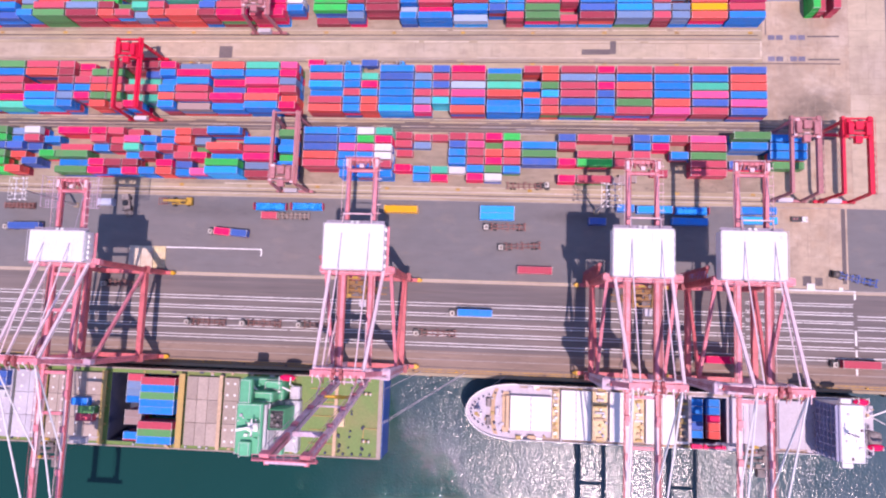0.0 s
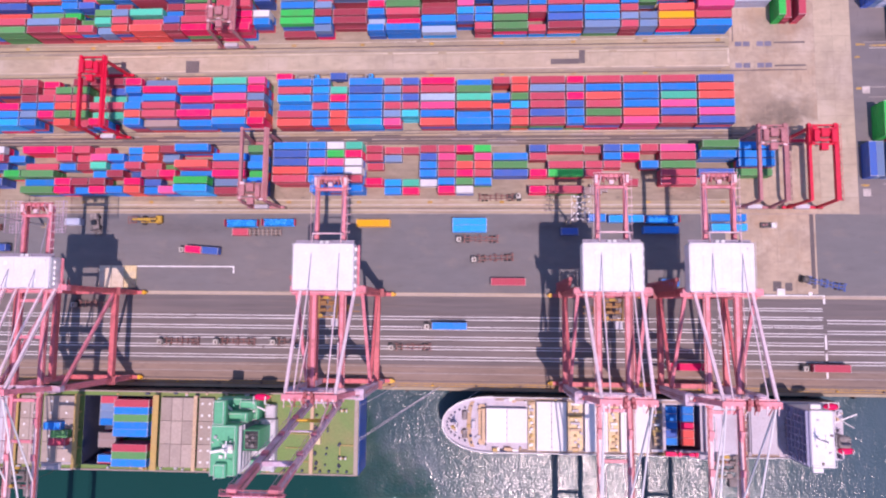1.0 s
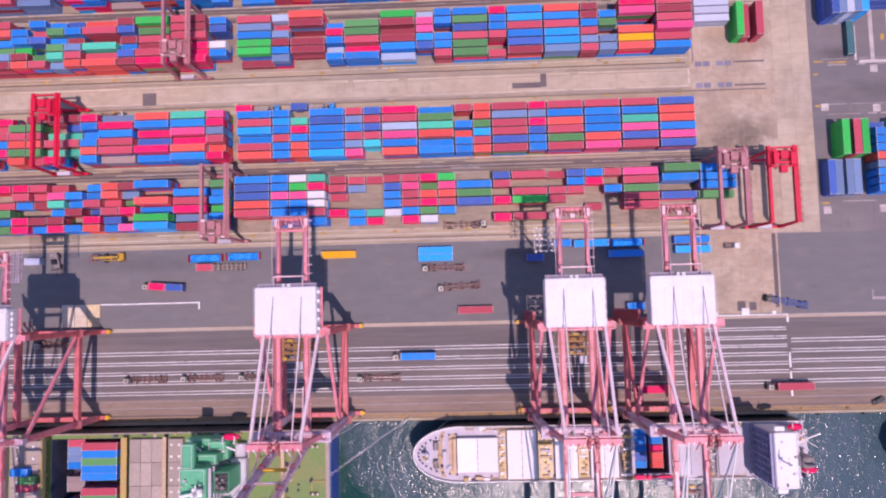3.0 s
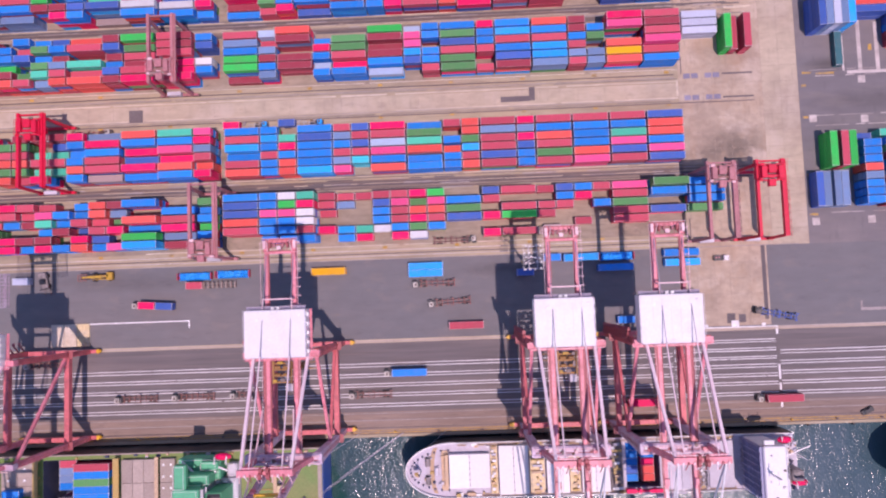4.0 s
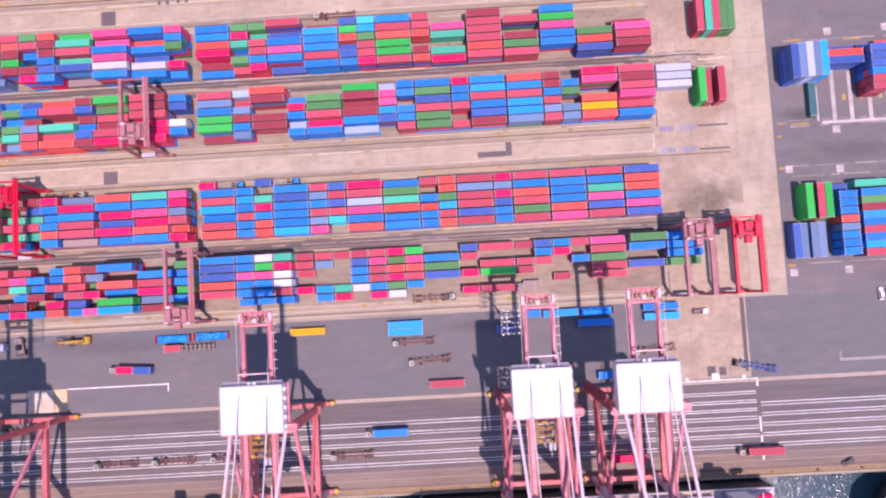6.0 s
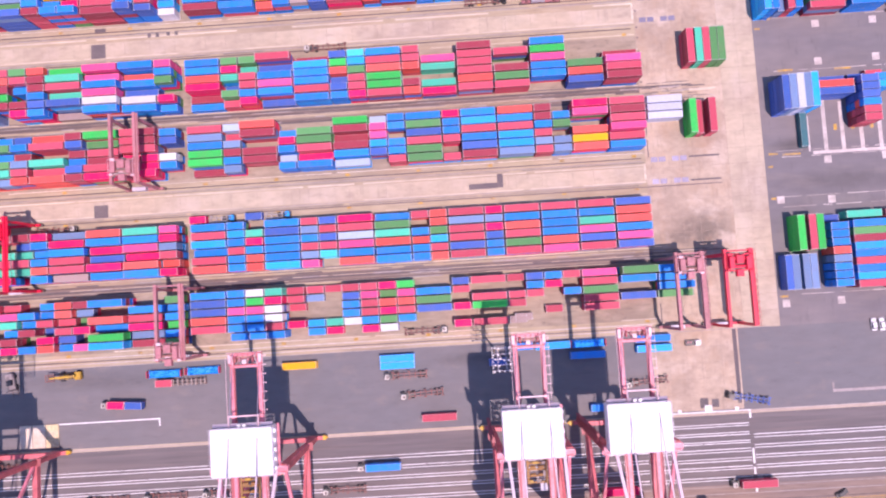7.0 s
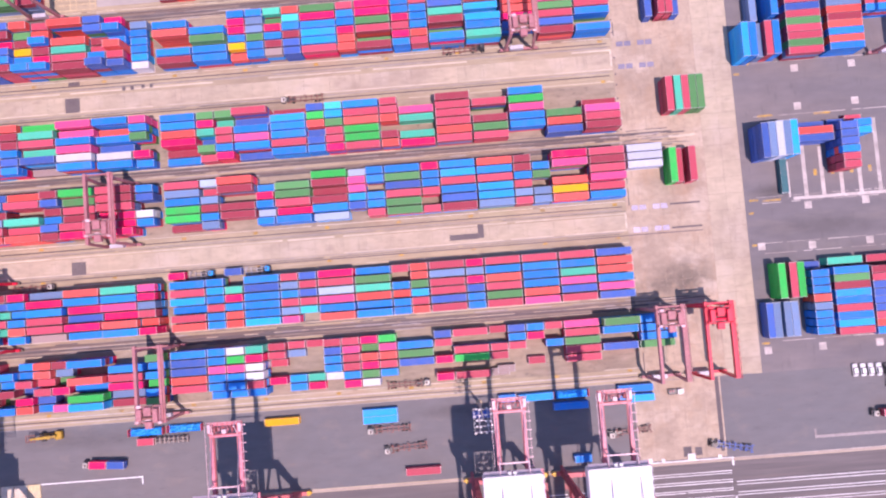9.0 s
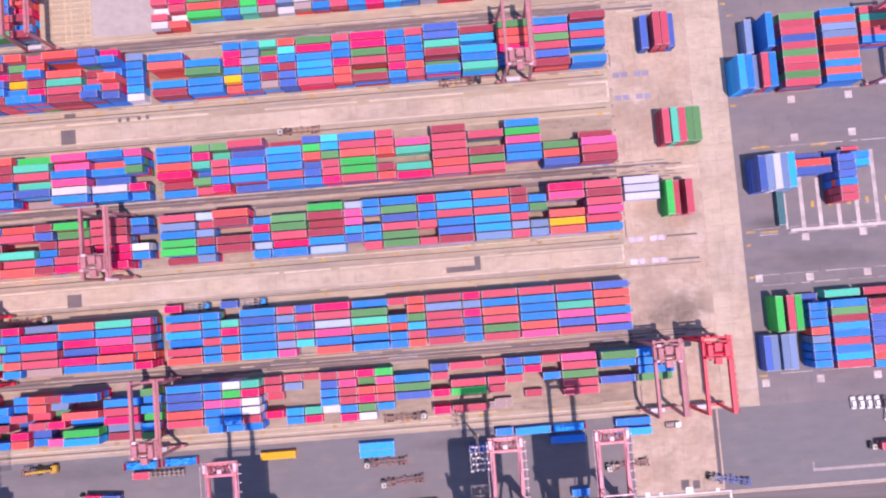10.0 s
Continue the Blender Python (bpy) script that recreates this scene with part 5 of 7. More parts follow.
# ---- yard gantry cranes ----
def yard_gantry(x, y0, y1, z, paint, trolley_at, label):
    g = thing("yard_gantry_crane", pose(x, 0, 0.22), label, "crane", "yard gantries")
    paint = M_DUSTY if paint is M_MAROON else paint
    W = 4.1
    for y in (y0, y1):
        bm = bmesh.new()
        beam(bm, (-6.8, y, 1.6), (6.8, y, 1.6), 0.9, 1.0)
        sill = part("sill_beam", bm, paint, g)
        for s in (-1, 1):
            bm = bmesh.new()
            box(bm, s * 6.0 - 1.3, s * 6.0 + 1.3, y - 0.4, y + 0.4, 0.25, 1.1)
            for k in (-0.7, 0.7):
                tube(bm, (s * 6 + k, y - 0.22, 0.36), (s * 6 + k, y + 0.22, 0.36), 0.36, 10)
            part("wheel_truck", bm, M_RAIL, sill)
            bm = bmesh.new()
            beam(bm, (s * 5.0, y, 2.0), (s * W, y, z - 0.6), 0.9, 0.9)
            part("leg", bm, paint, g)
    for s in (-1, 1):
        bm = bmesh.new()
        beam(bm, (s * W, y0 - 0.3, z), (s * W, y1 + 1.6, z), 0.95, 1.6)
        girder = part("girder", bm, paint, g)
        if s < 0:
            continue
        bm = bmesh.new()
        o = s * (W + 1.3)
        box(bm, *sorted((s * (W + 0.48), o)), y0 - 0.3, y1 + 1.5, z + 0.2, z + 0.27)
        k = y0 - 0.3
        while k <= y1 + 1.4:
            beam(bm, (o, k, z + 0.27), (o, k, z + 1.3), 0.07, 0.07)
            k += 2.4
        beam(bm, (o, y0 - 0.3, z + 1.3), (o, y1 + 1.4, z + 1.3), 0.08, 0.08)
        part("walkway", bm, paint, girder)
    t = trolley_at
    pale = paint if paint is M_RED else M_PALE
    bm = bmesh.new()
    beam(bm, (-W - 0.3, y1 + 1.0, z), (W + 0.3, y1 + 1.0, z), 0.5, 0.9)
    part("end_tie", bm, paint, g)
    bm = bmesh.new()
    for y in (t - 2.6, t + 2.6):
        beam(bm, (-W - 0.4, y, z + 1.1), (W + 0.4, y, z + 1.1), 0.5, 0.5)
    for a in (-3.55, 3.55):
        beam(bm, (a, t - 2.6, z + 1.1), (a, t + 2.6, z + 1.1), 0.5, 0.5)
    trolley = part("trolley", bm, paint, g)
    bm = bmesh.new()
    box(bm, -3.4, 3.4, t - 2.4, t + 2.4, z + 1.0, z + 1.06)
    part("trolley_floor", bm, M_CROSS, trolley)
    for nm, a, b, c, d, h, m in (("winch_house", -3.5, -1.8, -1.9, 1.9, 1.7, paint), ("hoist_house", -1.2, 1.3, -0.4, 2.4, 1.5, paint), ("motor_house", 1.9, 3.5, -2.3, 1.9, 1.8, paint), ("electric_box", -4.1, -3.0, -2.7, -2.0, 1.0, pale),
                             ("cab", -1.1, 1.2, -4.6, -2.3, 0.9, paint), ("resistor_box", -0.9, 0.9, -1.9, -0.9, 1.0, pale), ("brake_box", 1.5, 1.9, 0.3, 2.2, 0.8, paint), ("cable_drum_box", -3.7, -2.2, 2.1, 3.1, 0.9, pale), ("lamp_box", 3.0, 4.3, -3.2, -2.5, 0.6, pale), ("control_box", 0.2, 1.6, 2.5, 3.2, 0.7, M_RAIL), ("ladder_hatch", -2.9, -2.0, -3.4, -2.7, 0.5, M_RAIL)):
        bm = bmesh.new()
        box(bm, a, b, t + c, t + d, z + (1.1 if nm != "cab" else 0.2), z + 1.1 + h)
        bmesh.ops.bevel(bm, geom=bm.edges[:], offset=0.14, segments=1, affect="EDGES")
        part(nm, bm, m, trolley)
    for y in (-1.3, 1.3):
        bm = bmesh.new()
        tube(bm, (-1.7, t + y, z + 1.7), (1.9, t + y, z + 1.7), 0.5, 12)
        part("hoist_drum", bm, M_CHASSIS if paint is not M_RED else paint, trolley)
    for a in (-4.2, 4.2):
        bm = bmesh.new()
        for k in range(4):
            beam(bm, (a, t - 2.7 + k * 1.8, z + 1.3), (a, t - 2.7 + k * 1.8, z + 2.4), 0.07, 0.07)
        beam(bm, (a, t - 2.7, z + 2.4), (a, t + 2.7, z + 2.4), 0.08, 0.08)
        part("trolley_railing", bm, pale, trolley)
    # festoon cable in loops along one girder
    bm = bmesh.new()
    sweep(bm, [Vector((W + 1.7 + 0.3 * math.sin(k * 2.6), k, z - 0.2 - 0.5 * abs(math.sin(k * 1.3)))) for k in (y0 - 0.2 + 0.6 * i for i in range(max(4, int((t - 3 - y0) / 0.6))))], 0.09)
    part("festoon_cable", bm, M_RAIL, g)
    bm = bmesh.new()
    box(bm, -2.4, 2.4, t - 1.2, t + 1.2, z - 4.2, z - 3.2)
    box(bm, -3.05, 3.05, t - 1.2, t + 1.2, z - 4.8, z - 4.2)
    part("spreader", bm, paint, trolley)
    bm = bmesh.new()
    for a in (-2.2, 2.2):
        for b in (-1, 1):
            tube(bm, (a, t + b, z - 3.3), (a, t + b, z + 1), 0.05, 5)
    part("hoist_ropes", bm, M_RAIL, trolley)
    bm = bmesh.new()
    box(bm, -3.4, 1.4, y0 - 0.7, y0 + 0.6, 2.1, 4.2)
    part("power_house", bm, M_HATCHG, g, "pale grey power house on the sill")
    return g


yard_gantry(97.7, 43.9, 67.4, 17.0, M_MAROON, 64.7, "dusty pink yard gantry crane at the end of its rails")
yard_gantry(113.6, 43.9, 67.4, 17.0, M_RED, 64.5, "bright red yard gantry crane at the end of its rails")
yard_gantry(-74.5, 43.9, 67.4, 17.0, M_MAROON, 46.8, "dusty pink yard gantry crane over the front stack")
yard_gantry(-133.0, 70.0, 93.6, 17.0, M_RED, 90.2, "bright red yard gantry crane over a stack")
yard_gantry(-88.0, 104.0, 126.0, 17.0, M_MAROON, 109.0, "dusty pink yard gantry crane over a stack")
yard_gantry(58.0, 163.4, 186.0, 17.0, M_MAROON, 166.5, "dusty pink yard gantry crane over an inland stack")
yard_gantry(-111.5, 188.9, 213.0, 17.0, M_MAROON, 205.0, "dusty pink yard gantry crane over an inland stack")
yard_gantry(188.6, 151.8, 176.5, 17.0, M_MAROON, 171.0, "dark red yard gantry crane in the eastern yard")


# ---- ships ----
def hull(x0, x1, yc, beam_w, z_top, bow, rows=6):
    """A hull shell from the stern end to the bow: x1 is the bow's tip where bow > 0; the deck is its lid."""
    s = 1 if x1 > x0 else -1
    n = 44
    bm = bmesh.new()
    rings = []
    for j in range(rows + 1):
        f = j / rows
        z = -3.6 + (z_top + 3.6) * f
        right, left = [], []
        for i in range(n + 1):
            u = i / n
            lead = bow * (0.72 + 0.28 * f)
            x = x0 + s * u * (abs(x1 - x0) - bow * 0.28 * (1 - f))
            d = abs(x1 - x0) - bow * 0.28 * (1 - f) - u * (abs(x1 - x0) - bow * 0.28 * (1 - f))
            w = beam_w / 2
            if lead and d < lead:
                w *= math.sqrt(max(0.0, 1 - (1 - d / lead) ** 2.2))
            right.append(bm.verts.new((x, yc - w, z)))
            left.append(bm.verts.new((x, yc + w, z)))
        rings.append((right, left))
    for j in range(rows):
        for i in range(n):
            bm.faces.new((rings[j][0][i], rings[j][0][i + 1], rings[j + 1][0][i + 1], rings[j + 1][0][i]))
            bm.faces.new((rings[j][1][i + 1], rings[j][1][i], rings[j + 1][1][i], rings[j + 1][1][i + 1]))
        bm.faces.new((rings[j][0][0], rings[j + 1][0][0], rings[j + 1][1][0], rings[j][1][0]))
    return bm, rings[-1]


def deck_outline(x0, x1, yc, beam_w, bow, z, inset, holes=()):
    """The deck as plates between cross cuts, left open over the holds."""
    s = 1 if x1 > x0 else -1
    bm = bmesh.new()
    cuts = sorted({0.0, abs(x1 - x0)} | {abs(h - x0) for a, b in holes for h in (a, b)} | {abs(x1 - x0) - bow * k / 16 for k in range(17)})

    def half(d):
        w = beam_w / 2 - inset
        e = abs(x1 - x0) - d
        if bow and e < bow:
            w *= math.sqrt(max(0.0, 1 - (1 - e / bow) ** 2.2))
        return w
    for a, b in zip(cuts, cuts[1:]):
        mid = x0 + s * (a + b) / 2
        if b - a < 1e-4:
            continue
        xa, xb = x0 + s * a, x0 + s * b
        if any(min(h) < mid < max(h) for h in holes):
            for sg in (-1, 1):
                v = [bm.verts.new(p) for p in ((xa, yc + sg * half(a), z), (xb, yc + sg * half(b), z), (xb, yc + sg * (half(b) - 1.7), z), (xa, yc + sg * (half(a) - 1.7), z))]
                bm.faces.new(v)
        else:
            v = [bm.verts.new(p) for p in ((xa, yc - half(a), z), (xb, yc - half(b), z), (xb, yc + half(b), z), (xa, yc + half(a), z))]
            bm.faces.new(v)
    return bm


def rail_line(bm, pts, z, h=1.1):
    for p, q in zip(pts, pts[1:]):
        beam(bm, (*p, z + h), (*q, z + h), 0.09, 0.09)
        beam(bm, (*p, z), (*p, z + h), 0.08, 0.08)


def hatch(ship, x0, x1, y0, y1, z, m, cols, rows, dots=True):
    for i in range(cols):
        for j in range(rows):
            a, b = x0 + (x1 - x0) * i / cols, x0 + (x1 - x0) * (i + 1) / cols
            c, d = y0 + (y1 - y0) * j / rows, y0 + (y1 - y0) * (j + 1) / rows
            bm = bmesh.new()
            box(bm, a + 0.05, b - 0.05, c + 0.05, d - 0.05, z - 0.6, z + 0.9)
            bmesh.ops.bevel(bm, geom=bm.edges[:], offset=0.08, segments=1, affect="EDGES")
            h = part("hatch_cover", bm, m, ship)
    if dots:
        k = max(2, int((x1 - x0) / 5))
        for i in range(k):
            for j in range(rows * 2):
                x, y = x0 + (i + 0.5) * (x1 - x0) / k, y0 + (j + 0.5) * (y1 - y0) / (rows * 2)
                bm = bmesh.new()
                box(bm, x - 0.35, x + 0.35, y - 0.35, y + 0.35, z + 0.9, z + 1.1)
                part("lashing_socket", bm, M_HATCHW, h)
    return h


# the green ship, stern towards the berth gap
SHIP_Y, SHIP_Z = -34.2, 11.0
ship = thing("container_ship", pose(0, 0, 0), "green-decked container ship with a blue transom moored at the quay", "ship", "moored ships")
bm, _ = hull(-37.4, -330.0, SHIP_Y, 26.6, SHIP_Z, 60)
# dark colour holds the shade of the hull's sunless quay side
part("hull", bm, M_HULLD, ship, "dark hull")
bm = bmesh.new()
box(bm, -37.36, -37.15, SHIP_Y - 13.1, SHIP_Y + 13.1, -3.0, SHIP_Z - 0.1)
part("transom", bm, M_HULLB, ship, "bright blue transom plate")
HOLD = (-132.2, -107.3)
part("deck", deck_outline(-37.4, -330.0, SHIP_Y, 26.6, 60, SHIP_Z, 0.0, (HOLD,)), M_GREENDECK, ship, "green painted deck")
bm = bmesh.new()
box(bm, HOLD[0], HOLD[1], SHIP_Y - 11.5, SHIP_Y + 11.5, -3.0, -2.6)
for y in (SHIP_Y - 11.6, SHIP_Y + 11.5):
    box(bm, HOLD[0], HOLD[1], y, y + 0.1, -3, SHIP_Z - 0.05)
for x in HOLD:
    box(bm, x - 0.05, x + 0.05, SHIP_Y - 11.6, SHIP_Y + 11.6, -3, SHIP_Z - 0.05)
part("hold", bm, M_HOLD, ship, "dark open hold")
bm = bmesh.new()
box(bm, -38.8, -37.5, SHIP_Y - 13.2, SHIP_Y + 13.2, SHIP_Z + 0.02, SHIP_Z + 0.5)
box(bm, -250, -37.5, SHIP_Y - 13.3, SHIP_Y - 12.9, SHIP_Z + 0.02, SHIP_Z + 0.45)
box(bm, -250, -37.5, SHIP_Y + 12.9, SHIP_Y + 13.3, SHIP_Z + 0.02, SHIP_Z + 0.45)
part("bulwark", bm, M_HATCH, ship)
for x0, x1, dots in ((-104.6, -93.2, False), (-91.5, -86.4, True), (-145.6, -134.6, True), (-153.8, -146.8, True), (-166, -156, True), (-178, -167, True), (-192, -181, True), (-204, -193, True)):
    hatch(ship, x0, x1, SHIP_Y - 11.6, SHIP_Y + 11.4, SHIP_Z + 0.8, M_HATCH if x0 > -154 else M_HATCHG, 3 if x0 == -104.6 else (1 if x0 == -91.5 else 2), 3, dots)
for x, m, w in ((-106.0, M_LASH, 2.0), (-133.4, M_LASH, 1.7), (-154.8, M_LASH, 1.9), (-179.6, M_LASH, 1.3), (-92.3, M_DECKTAN, 1.2), (-52.6, M_DECKTAN, 1.2)):
    bm = bmesh.new()
    for y in (-11.8, -6, 0, 6, 11.6):
        beam(bm, (x, SHIP_Y + y, SHIP_Z), (x, SHIP_Y + y, SHIP_Z + 2.6), 0.5, 0.5)
    box(bm, x - w / 2, x + w / 2, SHIP_Y - 12.4, SHIP_Y + 12.2, SHIP_Z + 2.4, SHIP_Z + 2.7)
    part("lashing_bridge", bm, m, ship)
# superstructure: tall accommodation block with bridge wing, lower houses, funnel
for x0, x1, y0, y1, z0, z1, m, nm in ((-80.6, -72.4, -10.3, 5.2, 0, 17.4, M_GREENHOUSE, "accommodation"), (-78.4, -71.0, 5.24, 8.4, 6.44, 12.4, M_GREENHOUSE, "stair_house"), (-82.6, -80.3, 5.24, 9.6, 6.44, 10.0, M_GREENHOUSE, "pilot_house"), (-80.2, -76.4, 5.22, 12.7, 14.9, 17.2, M_GREENHOUSE, "bridge_wing"), (-83.2, -69.4, 5.22, 12.2, 0, 6.4, M_GREENHOUSE, "side_house"),
                                  (-72.38, -64.6, -11.6, 5.0, 0, 3.6, M_HATCHG, "engine_casing"), (-75.0, -69.6, 8.8, 11.6, 6.42, 8.4, M_GREENHOUSE, "cabin_house"), (-72.36, -68.8, -12.2, -7.6, 3.62, 6.6, M_GREENHOUSE, "store_house"),
                                  (-78.6, -75.0, -10.6, -6.2, 17.42, 19.0, M_GREENHOUSE, "wheelhouse_top"), (-85.4, -80.62, -11.0, 4.0, 0, 3.0, M_GREENHOUSE, "fore_house"), (-68.2, -65.0, 5.4, 9.6, 0, 3.0, M_HATCHG, "winch_house")):
    bm = bmesh.new()
    box(bm, x0, x1, SHIP_Y + y0, SHIP_Y + y1, SHIP_Z + z0 + 0.02, SHIP_Z + z1)
    bmesh.ops.bevel(bm, geom=bm.edges[:], offset=0.2, segments=1, affect="EDGES")
    house = part(nm, bm, m, ship, "mint green steel house" if m is M_GREENHOUSE else "")
    bm = bmesh.new()
    rail_line(bm, [(x0 + 0.3, SHIP_Y + y0 + 0.3), (x1 - 0.3, SHIP_Y + y0 + 0.3), (x1 - 0.3, SHIP_Y + y1 - 0.3), (x0 + 0.3, SHIP_Y + y1 - 0.3), (x0 + 0.3, SHIP_Y + y0 + 0.3)], SHIP_Z + z1)
    part("railing", bm, M_HATCHW, house)
    if nm == "accommodation":
        # deck ledges and windows on the after wall
        for k in range(5):
            z = SHIP_Z + 2.8 + k * 2.8
            bm = bmesh.new()
            box(bm, x1, x1 + 0.9, SHIP_Y + y0 + 0.4, SHIP_Y + y1 - 0.4, z + 1.5, z + 1.62)
            part("deck_ledge", bm, M_HATCHG, house)
            for j in range(6):
                bm = bmesh.new()
                box(bm, x1 - 0.02, x1 + 0.06, SHIP_Y + y0 + 1.6 + j * 2.8, SHIP_Y + y0 + 2.4 + j * 2.8, z, z + 0.9)
                part("window", bm, M_GLASS, house)
bm = bmesh.new()
box(bm, -71.2, -66.2, SHIP_Y - 3.0, SHIP_Y + 3.4, SHIP_Z + 3.62, SHIP_Z + 15.0)
for f in [f for f in bm.faces if f.normal.z > 0.9]:
    bmesh.ops.inset_region(bm, faces=[f], thickness=0.35, depth=-0.6)
funnel = part("funnel", bm, M_GREENHOUSE, ship, "green funnel with a black open top")
bm = bmesh.new()
box(bm, -70.8, -66.6, SHIP_Y - 2.6, SHIP_Y + 3.0, SHIP_Z + 14.42, SHIP_Z + 14.6)
part("funnel_floor", bm, M_HULLD, funnel, "sooty black funnel top")
for x, y, r in ((-69.8, 1.6, 0.55), (-69.6, -0.6, 0.5), (-67.8, 1.2, 0.45), (-67.9, -1.2, 0.6), (-68.8, 0.3, 0.3)):
    bm = bmesh.new()
    tube(bm, (x, SHIP_Y + y, SHIP_Z + 14.6), (x, SHIP_Y + y, SHIP_Z + 16.2), r, 10)
    part("exhaust_pipe", bm, M_CROSS, funnel)
for k in range(3):
    bm = bmesh.new()
    beam(bm, (-70.9, SHIP_Y - 1.6 + k * 1.8, SHIP_Z + 14.95), (-66.5, SHIP_Y - 1.6 + k * 1.8, SHIP_Z + 14.95), 0.14, 0.14)
    part("grating_bar", bm, M_CROSS, funnel)
# radar mast with its long white scanner arm
bm = bmesh.new()
beam(bm, (-74.4, SHIP_Y - 1.6, SHIP_Z + 17.4), (-74.4, SHIP_Y - 1.6, SHIP_Z + 23.5), 0.8, 0.8)
beam(bm, (-74.4, SHIP_Y - 4.2, SHIP_Z + 21.0), (-74.4, SHIP_Y + 1.0, SHIP_Z + 21.0), 0.4, 0.4)
box(bm, -76.2, -73.0, SHIP_Y - 3.0, SHIP_Y - 0.4, SHIP_Z + 19.0, SHIP_Z + 19.3)
mast = part("radar_mast", bm, M_HATCHW, ship)
bm = bmesh.new()
beam(bm, (-79.8, SHIP_Y - 2.8, SHIP_Z + 19.7), (-74.6, SHIP_Y - 1.7, SHIP_Z + 19.9), 0.75, 0.5)
part("scanner_arm", bm, M_HATCHW, mast)
bm = bmesh.new()
bmesh.ops.create_uvsphere(bm, u_segments=12, v_segments=8, radius=0.9, matrix=pose(-73.4, SHIP_Y - 1.0, SHIP_Z + 20.2))
part("radar_dome", bm, M_HATCHW, mast)
# lifeboat on its davits, and the bent white rail of the boat deck
bm = bmesh.new()
bmesh.ops.create_uvsphere(bm, u_segments=14, v_segments=8, radius=1.0, matrix=pose(-68.6, SHIP_Y + 12.6, SHIP_Z + 6.2) @ Matrix.Diagonal((2.9, 1.15, 1.1, 1.0)))
boat = part("lifeboat", bm, CONT["p"], ship, "bright red enclosed lifeboat")
for x in (-70.6, -66.8):
    bm = bmesh.new()
    beam(bm, (x, SHIP_Y + 9.4, SHIP_Z + 3.0), (x, SHIP_Y + 10.8, SHIP_Z + 8.6), 0.4, 0.4)
    beam(bm, (x, SHIP_Y + 10.8, SHIP_Z + 8.6), (x, SHIP_Y + 13.0, SHIP_Z + 8.0), 0.35, 0.35)
    part("davit", bm, M_HATCHW, boat)
bm = bmesh.new()
for p, q in (((-81.6, 11.6), (-77.6, 8.0)), ((-77.6, 8.0), (-70.2, 8.2)), ((-70.6, 10.0), (-66.6, 8.4))):
    beam(bm, (p[0], SHIP_Y + p[1], SHIP_Z + 7.4), (q[0], SHIP_Y + q[1], SHIP_Z + 7.4), 0.45, 0.6)
part("boat_deck_screen", bm, M_HATCHW, ship)
rng = random.Random(8)
# deck gear on the aft deck
for k in range(34):
    x, y, r = rng.choice((-51.5, -43.6, -48)) + rng.uniform(-0.4, 0.4), rng.uniform(-12, 12), rng.uniform(0.25, 0.5)
    if k >= 26:
        x, y, r = -62 + (k - 26) * 3, -12, 0.4
    bm = bmesh.new()
    tube(bm, (x, SHIP_Y + y, SHIP_Z), (x, SHIP_Y + y, SHIP_Z + 0.9), r, 8)
    part("mooring_bitt", bm, M_HOLD, ship)
for x, y in ((-42.6, -7.6), (-42.6, 7.9)):
    bm = bmesh.new()
    tube(bm, (x - 1.2, SHIP_Y + y, SHIP_Z + 0.8), (x + 1.2, SHIP_Y + y, SHIP_Z + 0.8), 0.3, 10)
    box(bm, x - 1.4, x + 1.4, SHIP_Y + y - 0.4, SHIP_Y + y + 0.4, SHIP_Z, SHIP_Z + 0.5)
    winch = part("mooring_winch", bm, M_LASH, ship)
    for d in (-1.2, -0.4, 0.5, 1.2):
        bm = bmesh.new()
        tube(bm, (x + d - 0.15, SHIP_Y + y, SHIP_Z + 0.8), (x + d + 0.15, SHIP_Y + y, SHIP_Z + 0.8), 0.55, 12)
        part("winch_flange", bm, M_HATCHW if d in (-0.4, 1.2) else M_HOLD, winch)
bm = bmesh.new()
box(bm, -52.2, -49.8, SHIP_Y - 3, SHIP_Y + 1.6, SHIP_Z, SHIP_Z + 2.2)
part("deck_locker", bm, M_OCHRE, ship)
bm = bmesh.new()
for y in (-9, -4.6, 0, 4.6, 9):
    box(bm, -62, -54, SHIP_Y + y - 0.1, SHIP_Y + y + 0.1, SHIP_Z + 0.01, SHIP_Z + 0.4)
beam(bm, (-43.5, SHIP_Y - 3.5, SHIP_Z + 0.3), (-39, SHIP_Y - 3.5, SHIP_Z + 0.3), 0.25, 0.25)
beam(bm, (-43.5, SHIP_Y - 8, SHIP_Z + 0.3), (-43.5, SHIP_Y - 3.5, SHIP_Z + 0.3), 0.25, 0.25)
part("deck_pipe", bm, M_LASH, ship)
for k in range(40):
    side = rng.choice((-1, 1))
    x, y = rng.uniform(-200, -40), SHIP_Y + side * rng.uniform(12.0, 12.7)
    bm = bmesh.new()
    if k % 3:
        box(bm, x - rng.uniform(0.3, 1.0), x + 0.4, y - 0.3, y + 0.3, SHIP_Z, SHIP_Z + rng.uniform(0.4, 1.4))
    else:
        tube(bm, (x, y, SHIP_Z), (x, y, SHIP_Z + 1.0), 0.35, 8)
    part("deck_fitting", bm, rng.choice((M_HOLD, M_LASH, M_HATCHG, M_DECKTAN)), ship)
